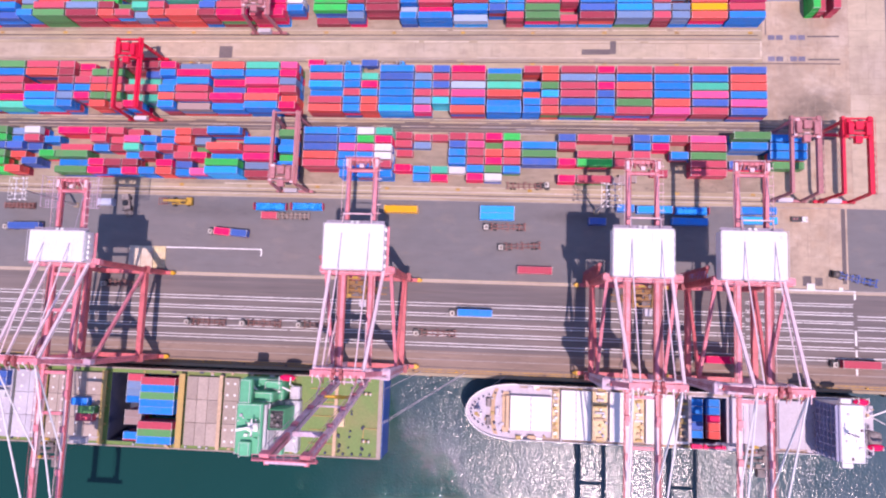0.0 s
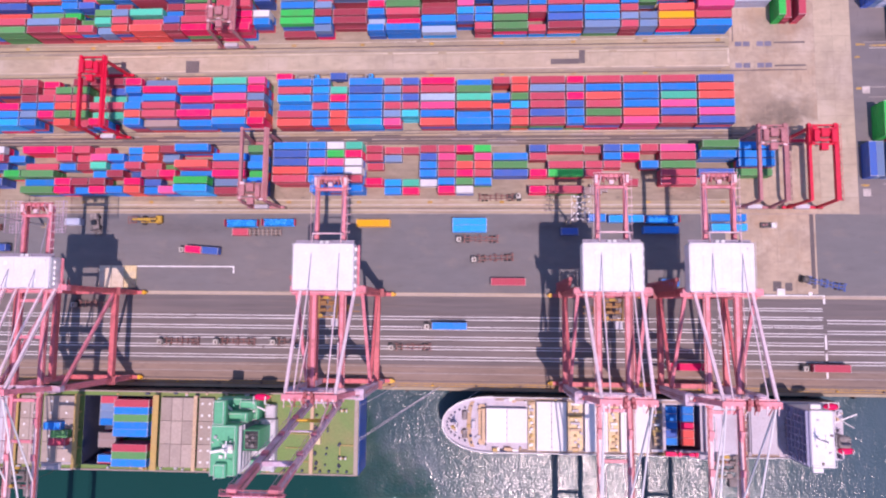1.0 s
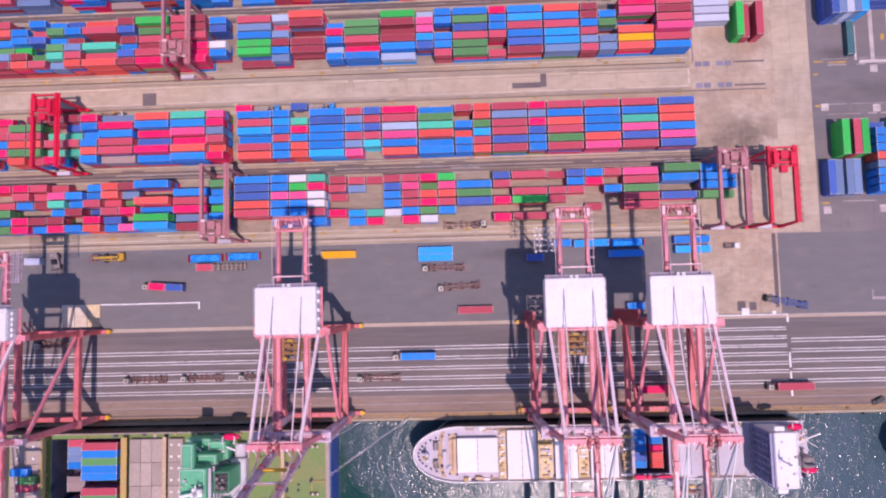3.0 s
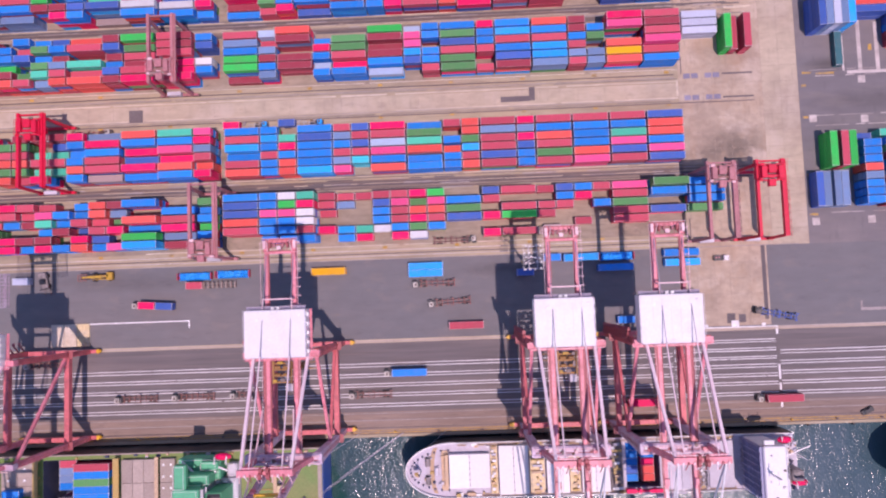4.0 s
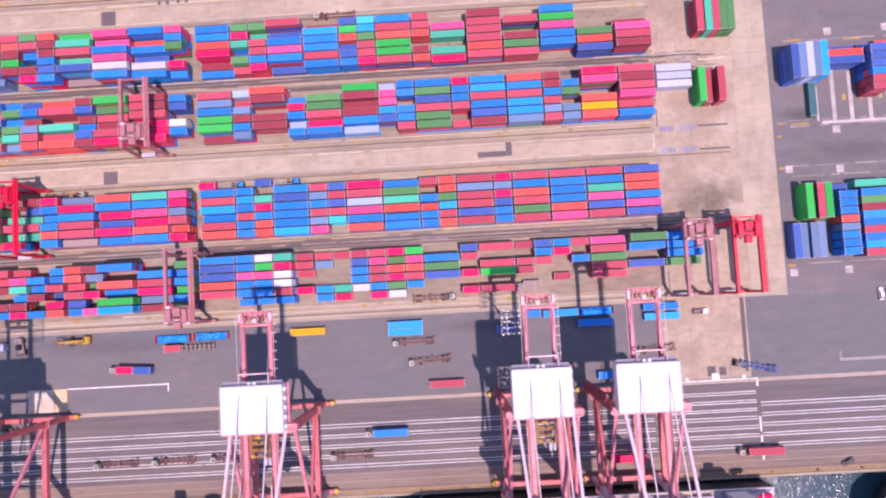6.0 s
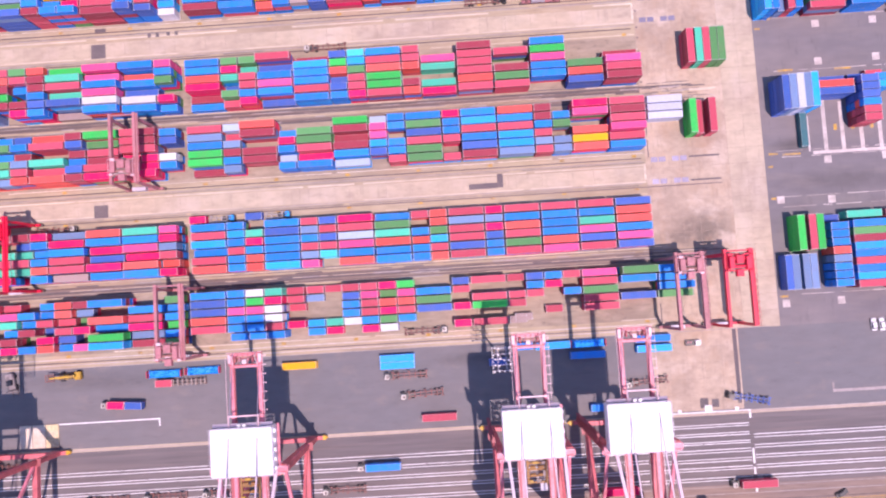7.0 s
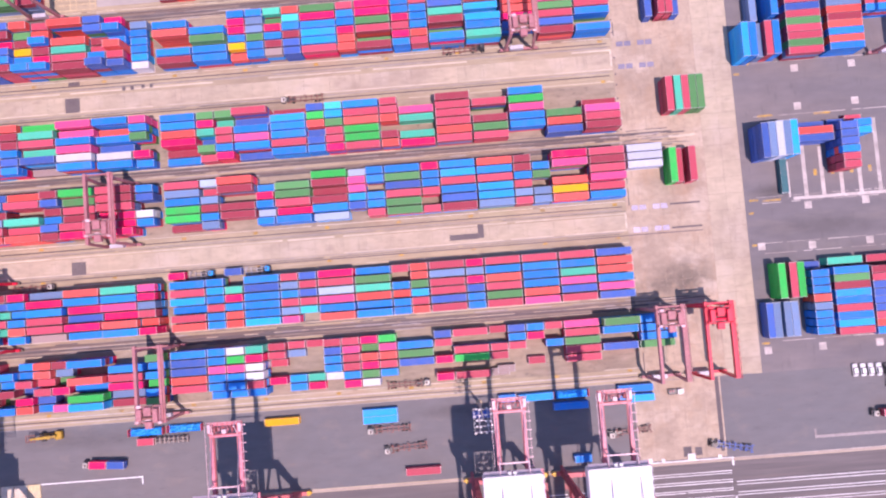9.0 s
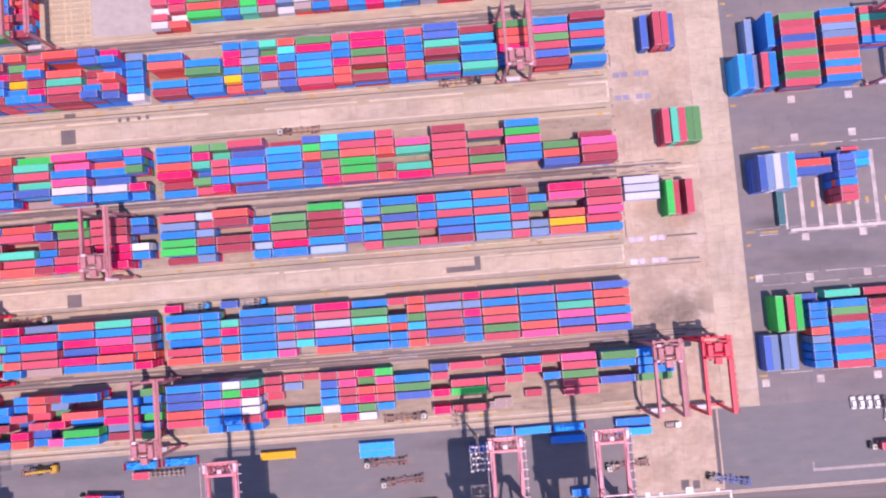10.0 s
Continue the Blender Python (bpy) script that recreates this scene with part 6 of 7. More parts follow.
# vents, lockers and ladders on the roofs of the superstructure
for k in range(44):
    lo = k % 3
    x = rng.uniform(-80, -73.4) if lo == 0 else (rng.uniform(-82.6, -70) if lo == 1 else rng.uniform(-72, -65.2))
    y = SHIP_Y + (rng.uniform(-12, 4.6) if lo == 0 else (rng.uniform(5.6, 11.8) if lo == 1 else rng.choice((rng.uniform(-11, -3.6), 4.2))))
    z = SHIP_Z + (17.4, 6.4, 3.6)[lo]
    bm = bmesh.new()
    if k % 2:
        tube(bm, (x, y, z), (x, y, z + rng.uniform(0.6, 1.8)), rng.uniform(0.15, 0.35), 8)
    else:
        box(bm, x - rng.uniform(0.3, 0.9), x + 0.4, y - rng.uniform(0.2, 0.6), y + 0.3, z, z + rng.uniform(0.4, 1.4))
    part("roof_fitting", bm, rng.choice((M_HATCHW, M_GREENHOUSE, M_HOLD, M_GREENHOUSE, M_HATCHG)), ship)
for x, y in ((-72.0, -10.0), (-71.6, 4.2), (-84.0, 6.4)):
    bm = bmesh.new()
    for d in (-0.35, 0.35):
        beam(bm, (x + d, SHIP_Y + y, SHIP_Z + 3.6), (x + d + 0.4, SHIP_Y + y + 2.6, SHIP_Z + 6.4), 0.14, 0.14)
    part("inclined_ladder", bm, M_HATCHW, ship)
# cargo in and on the green ship: (x, y, z, size, paint), stacked from the hold's floor
CARGO = SHIP_Z - 0.4


def cargo(x, north, rows, size, z, n, group):
    for i, c in enumerate(rows):
        if c != ".":
            for k in range(n):
                container(x, SHIP_Y + north - i * 2.46, z - (n - 1 - k) * (CH + 0.012), size, c if k == n - 1 else rng.choice("rbng"), 0.0, "stowed in a ship's hold", k == n - 1, group, k == n - 1)


cargo(-114.6, 9.3, "rbgbb.rgb", 40, CARGO, 5, "ship cargo")
cargo(-124.1, 10.0, "rssb.ee.br", 20, CARGO - 3.0, 4, "ship cargo")
for i, (x, y, c, s) in enumerate(((-139.2, 1.6, "b", 20), (-136.6, -1.0, "g", 20), (-137.2, -3.6, "r", 20), (-172.0, 9.6, "n", 40), (-172.0, 7.0, "n", 40), (-172.0, 3.2, "w", 40))):
    container(x - 1.5, SHIP_Y + y, SHIP_Z + 1.72, s, c, 0.0, "lashed on a ship's hatch cover", True, "ship cargo")

# the pale ship, bow towards the berth gap
PY, PZ = -30.4, 8.0
ship = thing("cargo_ship", pose(0, 0, 0), "pale cargo ship with white hatch covers moored at the quay", "ship", "moored ships")
bm, _ = hull(119.5, -9.6, PY, 18.2, PZ, 17)
part("hull", bm, M_HULLD, ship, "dark hull")
HOLD2 = (64.0, 75.2)
part("deck", deck_outline(119.5, -9.6, PY, 18.2, 17, PZ, 0.0, (HOLD2,)), M_DECKGREY, ship, "pale lilac grey deck")
bm = bmesh.new()
box(bm, *HOLD2, PY - 7.3, PY + 7.3, -3, -2.7)
for y in (PY - 7.4, PY + 7.3):
    box(bm, *HOLD2, y, y + 0.1, -3, PZ - 0.03)
for x in HOLD2:
    box(bm, x - 0.05, x + 0.05, PY - 7.4, PY + 7.4, -3, PZ - 0.03)
part("hold", bm, M_HOLD, ship, "dark open hold")
# bulwark following the bow
bm = bmesh.new()
pts = []
for k in range(33):
    a = math.pi * (k / 32)
    e = 17 * (1 - math.sin(a))
    w = 9.1 * math.sqrt(max(0.0, 1 - (1 - e / 17) ** 2.2)) * (1 if k <= 16 else -1)
    pts.append((-9.6 + e, PY + w))
for p, q in zip(pts, pts[1:]):
    beam(bm, (*p, PZ + 0.6), (*q, PZ + 0.6), 0.35, 1.3)
for s in (-1, 1):
    beam(bm, (7.4, PY + s * 9.0, PZ + 0.45), (119.5, PY + s * 9.0, PZ + 0.45), 0.2, 0.9)
part("bulwark", bm, M_HATCHW, ship)
bm = bmesh.new()
box(bm, 2.4, 4.6, PY - 6.6, PY + 6.6, PZ + 0.02, PZ + 0.4)
box(bm, 3.6, 4.7, PY - 5.4, PY + 5.4, PZ + 0.4, PZ + 2.2)
part("breakwater", bm, M_DECKTAN, ship, "rusty tan breakwater")
for x, y in ((-2.0, 3.0), (-2.0, -3.0), (1.0, 0.0)):
    bm = bmesh.new()
    tube(bm, (x - 0.2, PY + y - 1.2, PZ + 0.9), (x - 0.2, PY + y + 1.2, PZ + 0.9), 0.8, 12)
    box(bm, x - 1, x + 0.8, PY + y - 1.6, PY + y + 1.6, PZ, PZ + 0.4)
    part("windlass", bm, M_CROSS if y else M_HATCHG, ship)
for k in range(18):
    a = math.pi * (k + 0.5) / 18
    bm = bmesh.new()
    tube(bm, (-8 + 14 * (1 - math.sin(a)), PY + 6.6 * math.cos(a), PZ), (-8 + 14 * (1 - math.sin(a)), PY + 6.6 * math.cos(a), PZ + 0.8), 0.32, 8)
    part("mooring_bitt", bm, M_HOLD, ship)
bm = bmesh.new()
beam(bm, (-4.6, PY, PZ), (-4.6, PY, PZ + 9), 0.5, 0.5)
beam(bm, (-4.6, PY - 1.6, PZ + 6), (-4.6, PY + 1.6, PZ + 6), 0.25, 0.25)
part("foremast", bm, M_HATCHW, ship)
for x0, x1, w, m, c in ((5.0, 18.6, 5.6, M_HATCHW, 2), (21.6, 31.4, 8.0, M_HATCHW, 2), (37.4, 44.8, 8.0, M_HATCHW, 1), (49.0, 58.2, 8.0, M_HATCHW, 2), (76.2, 87.0, 7.8, M_HATCHG, 2), (90.6, 98.8, 7.6, M_HATCHG, 1)):
    hatch(ship, x0, x1, PY - w, PY + w, PZ + 1.4, m, c, 1, False)
    bm = bmesh.new()
    for j in range(6):
        y = PY - w + (j + 0.5) * w / 3
        box(bm, (x0 + x1) / 2 - 0.2, (x0 + x1) / 2 + 0.2, y - 0.25, y + 0.25, PZ + 2.3, PZ + 2.45)
    part("hatch_lug", bm, M_HATCHG, ship)
for x0, x1, m in ((18.9, 21.2, M_OCHRE), (32.0, 36.8, M_OCHRE), (45.2, 48.6, M_OCHRE), (58.6, 62.8, M_CROSS), (87.4, 90.2, M_CROSS)):
    bm = bmesh.new()
    box(bm, x0, x1, PY - 7.8, PY + 7.8, PZ + 0.02, PZ + 1.0)
    part("hatch_crossing", bm, m, ship)
    for j in range(15):
        y, x = PY - 7.2 + j * 1.03, rng.uniform(x0 + 0.5, x1 - 0.5)
        bm = bmesh.new()
        if j % 2:
            tube(bm, (x, y, PZ + 1), (x, y, PZ + rng.uniform(1.5, 2.6)), rng.uniform(0.3, 0.55), 10)
        else:
            w = rng.uniform(0.3, 0.5 * (x1 - x0) - 0.2)
            box(bm, (x0 + x1) / 2 - w, (x0 + x1) / 2 + w, y - 0.35, y + 0.35, PZ + 1.0, PZ + rng.uniform(1.3, 2.2))
        part("vent" if j % 2 else "winch_box", bm, rng.choice((M_LASH, M_DECKTAN, M_HATCHW, M_LASH, M_HATCHG)), ship)
for x in (88.6,):
    bm = bmesh.new()
    for j in range(6):
        y = PY - 7.5 + j * 2.6
        beam(bm, (x - 1.6, y, PZ + 2.2), (x + 1.6, y + 2.2, PZ + 2.2), 0.16, 0.16)
        beam(bm, (x + 1.6, y, PZ + 2.2), (x - 1.6, y + 2.2, PZ + 2.2), 0.16, 0.16)
    for e in (-1.6, 1.6):
        beam(bm, (x + e, PY - 8, PZ + 2.2), (x + e, PY + 8, PZ + 2.2), 0.3, 0.3)
    part("lattice_gantry", bm, M_HATCHG, ship)
# accommodation block with its framed front, bridge wings, funnel and stern gear
bm = bmesh.new()
box(bm, 103.0, 110.0, PY - 8.6, PY + 8.4, PZ + 0.02, PZ + 16.1)
bmesh.ops.bevel(bm, geom=bm.edges[:], offset=0.25, segments=1, affect="EDGES")
acc = part("accommodation", bm, M_HOUSE, ship, "white accommodation block with a framed front")
# sunless west front: its shade is put into the blue of panel, ledges and posts
bm = bmesh.new()
box(bm, 102.7, 102.98, PY - 8.3, PY + 8.1, PZ + 0.4, PZ + 15.8)
part("front_panel", bm, M_SHADEBLUE, acc, "front wall with its shade painted slate blue")
for j in range(6):
    for k in range(8):
        y, z = PY - 7.4 + k * 2.05, PZ + 1.3 + j * 2.5
        bm = bmesh.new()
        box(bm, 102.6, 102.71, y - 0.45, y + 0.45, z, z + 1.0)
        part("window", bm, M_GLASS, acc)
    bm = bmesh.new()
    box(bm, 101.9, 102.7, PY - 8.4, PY + 8.2, PZ + 2.7 + j * 2.5, PZ + 2.85 + j * 2.5)
    part("deck_ledge", bm, M_SHADEBLUE, acc)
for k in range(9):
    bm = bmesh.new()
    beam(bm, (101.95, PY - 8.3 + k * 2.05, PZ + 0.2), (101.95, PY - 8.3 + k * 2.05, PZ + 15.9), 0.22, 0.22)
    part("front_post", bm, M_SHADEBLUE, acc)
for s in (-1, 1):
    bm = bmesh.new()
    box(bm, 103.4, 106.6, *sorted((PY + s * 8.65, PY + s * 10.2)), PZ + 13.8, PZ + 15.6)
    bmesh.ops.bevel(bm, geom=bm.edges[:], offset=0.2, segments=1, affect="EDGES")
    part("bridge_wing", bm, M_HOUSE, acc)
for x, y, w, d, h, m in ((108.6, -4.2, 0.5, 0.4, 0.5, M_HATCHW), (109.0, 1.0, 0.4, 0.3, 0.4, M_RAIL), (105.2, 5.6, 0.3, 0.3, 0.4, M_HATCHG), (104.6, -2.2, 0.25, 0.4, 0.3, M_HATCHG), (106.2, -7.4, 0.3, 0.4, 0.4, M_RAIL)):
    bm = bmesh.new()
    box(bm, x - w, x + w, PY + y - d, PY + y + d, PZ + 16.1, PZ + 16.1 + h)
    bmesh.ops.bevel(bm, geom=bm.edges[:], offset=0.1, segments=1, affect="EDGES")
    part("roof_locker", bm, m, acc)
bm = bmesh.new()
rail_line(bm, [(103.3, PY - 8.2), (109.8, PY - 8.2), (109.8, PY + 8.2), (103.3, PY + 8.2)], PZ + 16.1)
part("roof_railing", bm, M_HATCHW, acc)
bm = bmesh.new()
beam(bm, (105, PY, PZ + 16), (105, PY, PZ + 23), 0.4, 0.4)
beam(bm, (105, PY - 2, PZ + 21), (105, PY + 2, PZ + 21), 0.25, 0.25)
beam(bm, (104.2, PY, PZ + 19), (105.8, PY, PZ + 19), 0.3, 0.3)
part("radar_mast", bm, M_HATCHW, acc)
# lower decks aft of the block
for x1, h in ((113.4, 9.5), (117.6, 6.0)):
    bm = bmesh.new()
    box(bm, 110.02, x1, PY - 7.6, PY + 7.4, PZ + (6.0 if h > 7 else 0.02), PZ + h)
    part("aft_deck_house", bm, M_HATCHG, ship)
bm = bmesh.new()
box(bm, 112.6, 116.2, PY - 3.2, PY + 0.2, PZ + 6.05, PZ + 13.4)
bmesh.ops.bevel(bm, geom=bm.edges[:], offset=0.3, segments=2, affect="EDGES")
funnel = part("funnel", bm, M_CROSS, ship, "dark funnel casing")
for x in (113.4, 114.4, 115.3):
    bm = bmesh.new()
    tube(bm, (x, PY - 1.8, PZ + 13.4), (x, PY - 1.8, PZ + 15.0), 0.35, 10)
    part("exhaust_pipe", bm, M_HOLD, funnel)
for x, y, m in ((113.2, 9.6, "p"), (117.0, -5.4, "p")):
    bm = bmesh.new()
    bmesh.ops.create_uvsphere(bm, u_segments=12, v_segments=8, radius=1.0, matrix=pose(x, PY + y * 0.9, PZ + 8.2) @ Matrix.Diagonal((2.6, 1.1, 1.0, 1.0)))
    boat = part("lifeboat", bm, CONT[m], ship, "crimson lifeboat")
    for d in (-1.5, 1.5):
        bm = bmesh.new()
        beam(bm, (x + d, PY + y * 0.75, PZ + 6.0), (x + d, PY + y * 0.9, PZ + 9.8), 0.25, 0.25)
        beam(bm, (x + d, PY + y * 0.9, PZ + 9.8), (x + d, PY + y * 1.05, PZ + 9.4), 0.22, 0.22)
        part("davit", bm, M_HATCHW, boat)
for a, b, w in (((114.0, 3.0, 6.0), (120.5, 6.6, 9.0), 0.4), ((115.0, 5.2, 6.0), (119.0, 2.4, 10.0), 0.3)):
    bm = bmesh.new()
    beam(bm, (a[0], PY + a[1], PZ + a[2]), (b[0], PY + b[1], PZ + b[2]), w, w)
    part("stores_crane", bm, M_HATCHW, ship)
rng = random.Random(23)
for k in range(26):
    x, y = rng.uniform(110.6, 117.2), rng.uniform(-7.2, 7.2)
    z = PZ + (9.5 if x < 113.0 else 6.0)
    bm = bmesh.new()
    if k % 3:
        box(bm, x - rng.uniform(0.2, 0.7), x + 0.3, PY + y - rng.uniform(0.2, 0.8), PY + y + 0.4, z, z + rng.uniform(0.4, 2.0))
    else:
        tube(bm, (x, PY + y, z), (x, PY + y, z + rng.uniform(0.6, 2.0)), rng.uniform(0.2, 0.45), 8)
    part("stern_fitting", bm, rng.choice((M_HATCHW, M_OCHRE, M_HATCHG, M_HOLD, M_DECKTAN)), ship)
for i in range(5):
    for k, (x, cc) in enumerate(((66.3, "bbbnb"), (71.0, "bbpoo"))):
        for t in range(3):
            c = cc[i] if t == 2 else rng.choice("rbn")
            ob = container(x + (0.8 if k else 0), PY + 5.4 - i * 2.6, -2.6 + t * (CH + 0.012), 20, c, 0.0, "stowed in a ship's hold", t == 2, "ship cargo")
            ob.scale = (0.74, 1, 1)

# red hatch gear stowed beside the open hold
for x0, x1, y0, y1, h in ((63.6, 66.8, -9.0, -7.6, 1.5), (66.8, 71.4, -8.7, -8.2, 1.1), (71.4, 75.6, -9.0, -7.9, 1.3), (67.6, 68.4, -9.1, -7.6, 1.8), (73.0, 73.6, -9.1, -7.6, 1.9)):
    bm = bmesh.new()
    box(bm, x0, x1, PY + y0, PY + y1, PZ + 0.02, PZ + h)
    part("hatch_gear", bm, CONT["p"], ship, "bright red hatch gear")

# pipes, vents, winches and rails along the pale ship's side decks
rng = random.Random(17)
for side in (-1, 1):
    bm = bmesh.new()
    for y in (8.0, 8.5):
        tube(bm, (8, PY + side * y, PZ + 0.35), (100, PY + side * y, PZ + 0.35), 0.12, 6)
    part("deck_pipe", bm, M_DECKTAN, ship)
    bm = bmesh.new()
    rail_line(bm, [(8 + k * 3.0, PY + side * 8.95) for k in range(31)], PZ + 0.9, 0.9)
    part("railing", bm, M_HATCHW, ship)
    for k in range(26):
        x, y, r = rng.uniform(6, 100), PY + side * rng.uniform(7.4, 8.6), rng.random()
        bm = bmesh.new()
        if r < 0.4:
            tube(bm, (x, y, PZ), (x, y, PZ + rng.uniform(0.8, 1.6)), rng.uniform(0.25, 0.5), 10)
        else:
            w, d = rng.uniform(0.4, 1.3), rng.uniform(0.3, 0.6)
            box(bm, x - w, x + w, y - d, y + d, PZ, PZ + rng.uniform(0.5, 1.7))
        part("vent" if r < 0.4 else "deck_locker", bm, rng.choice((M_HATCHW, M_HATCHG, M_DECKTAN, M_HOLD, M_LASH)), ship)
for k in range(14):
    x, y = rng.uniform(-6.5, 4), rng.uniform(-5, 5)
    bm = bmesh.new()
    if k % 2:
        tube(bm, (x, PY + y, PZ), (x, PY + y, PZ + rng.uniform(0.6, 1.3)), rng.uniform(0.2, 0.5), 10)
    else:
        box(bm, x - 0.7, x + 0.5, PY + y - 0.4, PY + y + 0.5, PZ, PZ + rng.uniform(0.4, 1.2))
    part("deck_fitting", bm, rng.choice((M_DECKTAN, M_HOLD, M_HATCHG, M_LASH)), ship)
bm = bmesh.new()
prev = None
for k in range(21):
    a = 0.2 + k * (math.pi - 0.4) / 20
    x, y = 1.0 - 1.8 * math.sin(a), PY + 7.6 * math.cos(a)
    ring = [bm.verts.new((x + dx, y, PZ + dz)) for dx, dz in ((-0.7, 0.03), (0.7, 0.03), (0.7, 0.17), (-0.7, 0.17))]
    if prev:
        for q in range(4):
            bm.faces.new((prev[q], prev[(q + 1) % 4], ring[(q + 1) % 4], ring[q]))
    else:
        bm.faces.new(ring)
    prev = ring
bm.faces.new(prev[::-1])
part("rust_walkway", bm, M_DECKTAN, ship, "rust-tan curved walkway behind the windlass")

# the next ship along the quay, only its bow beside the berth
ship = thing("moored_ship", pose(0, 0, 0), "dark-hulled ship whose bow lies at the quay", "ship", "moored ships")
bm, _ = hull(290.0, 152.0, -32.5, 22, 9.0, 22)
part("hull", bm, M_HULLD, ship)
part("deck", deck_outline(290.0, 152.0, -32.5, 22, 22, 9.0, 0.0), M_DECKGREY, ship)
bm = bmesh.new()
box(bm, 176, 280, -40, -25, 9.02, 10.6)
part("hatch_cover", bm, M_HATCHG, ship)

# mooring lines to the bollards
for p, q in (((-38.4, SHIP_Y - 2, SHIP_Z + 0.6), (-11.0, QUAY + 1.4, 0.6)), ((-38.4, SHIP_Y - 2.6, SHIP_Z + 0.6), (-10.6, QUAY + 1.4, 0.6)), ((-38.2, SHIP_Y + 9, SHIP_Z + 0.6), (-26, QUAY + 1.4, 0.6)), ((-7.5, PY + 3.4, PZ + 0.8), (4.0, QUAY + 1.4, 0.6))):
    bm = bmesh.new()
    a, b = Vector(p), Vector(q)
    prev = a
    for k in range(1, 13):
        u = k / 12
        cur = a.lerp(b, u) - Vector((0, 0, 2.2 * 4 * u * (1 - u) * 0.4))
        tube(bm, prev, cur, 0.065, 6)
        prev = cur
    tagged(new("mooring_line", mesh_of("mooring_line", bm, M_HATCHG)), "pale mooring rope from the ship to a bollard", "rope", "mooring lines")


# ---- vehicles and loose cargo on the apron ----
def tractor(x, y, turn=0.0, load="", trailer=True, paint=None, frame_paint=None):
    """A terminal tractor heading -x with a skeletal trailer behind it."""
    v = thing("terminal_truck", pose(x, y, 0.03, 0, 0, turn), "%s terminal tractor with a %s skeletal trailer" % ("dusty cream" if paint is None else "black" if paint is M_BLACK else "sky blue", "loaded" if load else "bare"), "truck", "terminal trucks")
    p, fp = paint or M_CAB, frame_paint or M_CHASSIS
    bm = bmesh.new()
    box(bm, -8.6, -7.0, -1.15, 0.55, 1.0, 2.9)
    bmesh.ops.bevel(bm, geom=bm.edges[:], offset=0.18, segments=2, affect="EDGES")
    cab = part("cab", bm, p, v)
    bm = bmesh.new()
    box(bm, -8.66, -8.58, -1.0, 0.4, 1.9, 2.6)
    part("windscreen", bm, M_GLASS, cab)
    bm = bmesh.new()
    box(bm, -8.0, -7.3, -0.8, 0.1, 2.9, 3.06)
    bmesh.ops.bevel(bm, geom=bm.edges[:], offset=0.05, segments=1, affect="EDGES")
    part("roof_unit", bm, M_RAIL, cab)
    bm = bmesh.new()
    box(bm, -8.7, -7.2, 0.6, 1.15, 0.9, 1.7)
    bmesh.ops.bevel(bm, geom=bm.edges[:], offset=0.08, segments=1, affect="EDGES")
    part("engine_hood", bm, M_BLACK, v)
    bm = bmesh.new()
    box(bm, -8.8, -3.6, -0.5, 0.5, 0.7, 1.0)
    box(bm, -8.9, -8.5, -1.2, 1.2, 0.6, 1.1)
    box(bm, -6.6, -6.0, -0.9, 0.9, 1.0, 1.8)
    part("tractor_frame", bm, M_BLACK, v)
    for wx in (-8.0, -4.6, 3.4, 4.7) if trailer else (-8.0, -4.6):
        for s in (-1, 1):
            bm = bmesh.new()
            tube(bm, (wx, s * 0.85, 0.5), (wx, s * 1.22, 0.5), 0.5, 12)
            part("wheel", bm, M_DARK, v)
    if trailer:
        bm = bmesh.new()
        for s in (-0.55, 0.55):
            beam(bm, (-6, s, 1.2), (6.2, s, 1.2), 0.22, 0.35)
        for k in range(7):
            beam(bm, (-5.8 + k * 1.95, -1.2, 1.25), (-5.8 + k * 1.95, 1.2, 1.25), 0.28, 0.25)
        for s in (-1.2, 1.2):
            for a in (-5.9, -0.3, 5.9):
                box(bm, a - 0.5, a + 0.5, s - 0.12, s + 0.12, 1.2, 1.75)
        part("trailer", bm, fp, v, "rusty skeletal trailer" if fp is M_CHASSIS else "pale steel skeletal trailer" if fp is M_STEEL else "blue skeletal trailer")
    m = v.matrix_basis
    if len(load) == 1:
        q = m @ Vector((0.2, 0, 1.36))
        container(q.x, q.y, q.z, 40, load, turn, "on a terminal trailer", True, "truck loads")
    elif load:
        for k, c in enumerate(load):
            q = m @ Vector((-3.0 + k * 6.3, 0, 1.36))
            container(q.x, q.y, q.z, 20, c, turn, "on a terminal trailer", True, "truck loads")
    return v


tractor(-176.0, 28.8, 1, "n")
tractor(-103.4, -4.3, 0)
tractor(-83.0, -4.1, 0)
tractor(-62.4, -4.0, 0)
tractor(-20.5, -5.4, 0)
tractor(3.0, 32.7, 0)
tractor(8.4, 47.6, 180, "")
tractor(-97.0, 28.2, -4, "pn")
tractor(8.3, 26.0, 3)
tractor(121.0, 17.6, -12, "", True, M_BLACK, M_HULLB)
tractor(120.0, -10.8, 0, "r")
tractor(73.0, -10.9, 0, "p")
tractor(-8.0, 2.0, 0, "b")
tractor(178.0, 25.6, 0, "r")
tractor(86.5, 25.6, 4)
tractor(-136.0, 8.6, 0)
for x, y, c in ((-64.8, 91.6, "p"), (-44.9, 91.7, "n")):
    tractor(x, y, 180, "", True, CONT["c"], M_STEEL)
    container(x - 3.9, y, 1.42, 20, c, 0, "on a terminal trailer", True, "truck loads")
tractor(-122.0, 91.2, 180)
tractor(-19.5, 151.9, 0)
tractor(37.0, 165.0, 180, "", True, M_BLACK)
rng = random.Random(3)
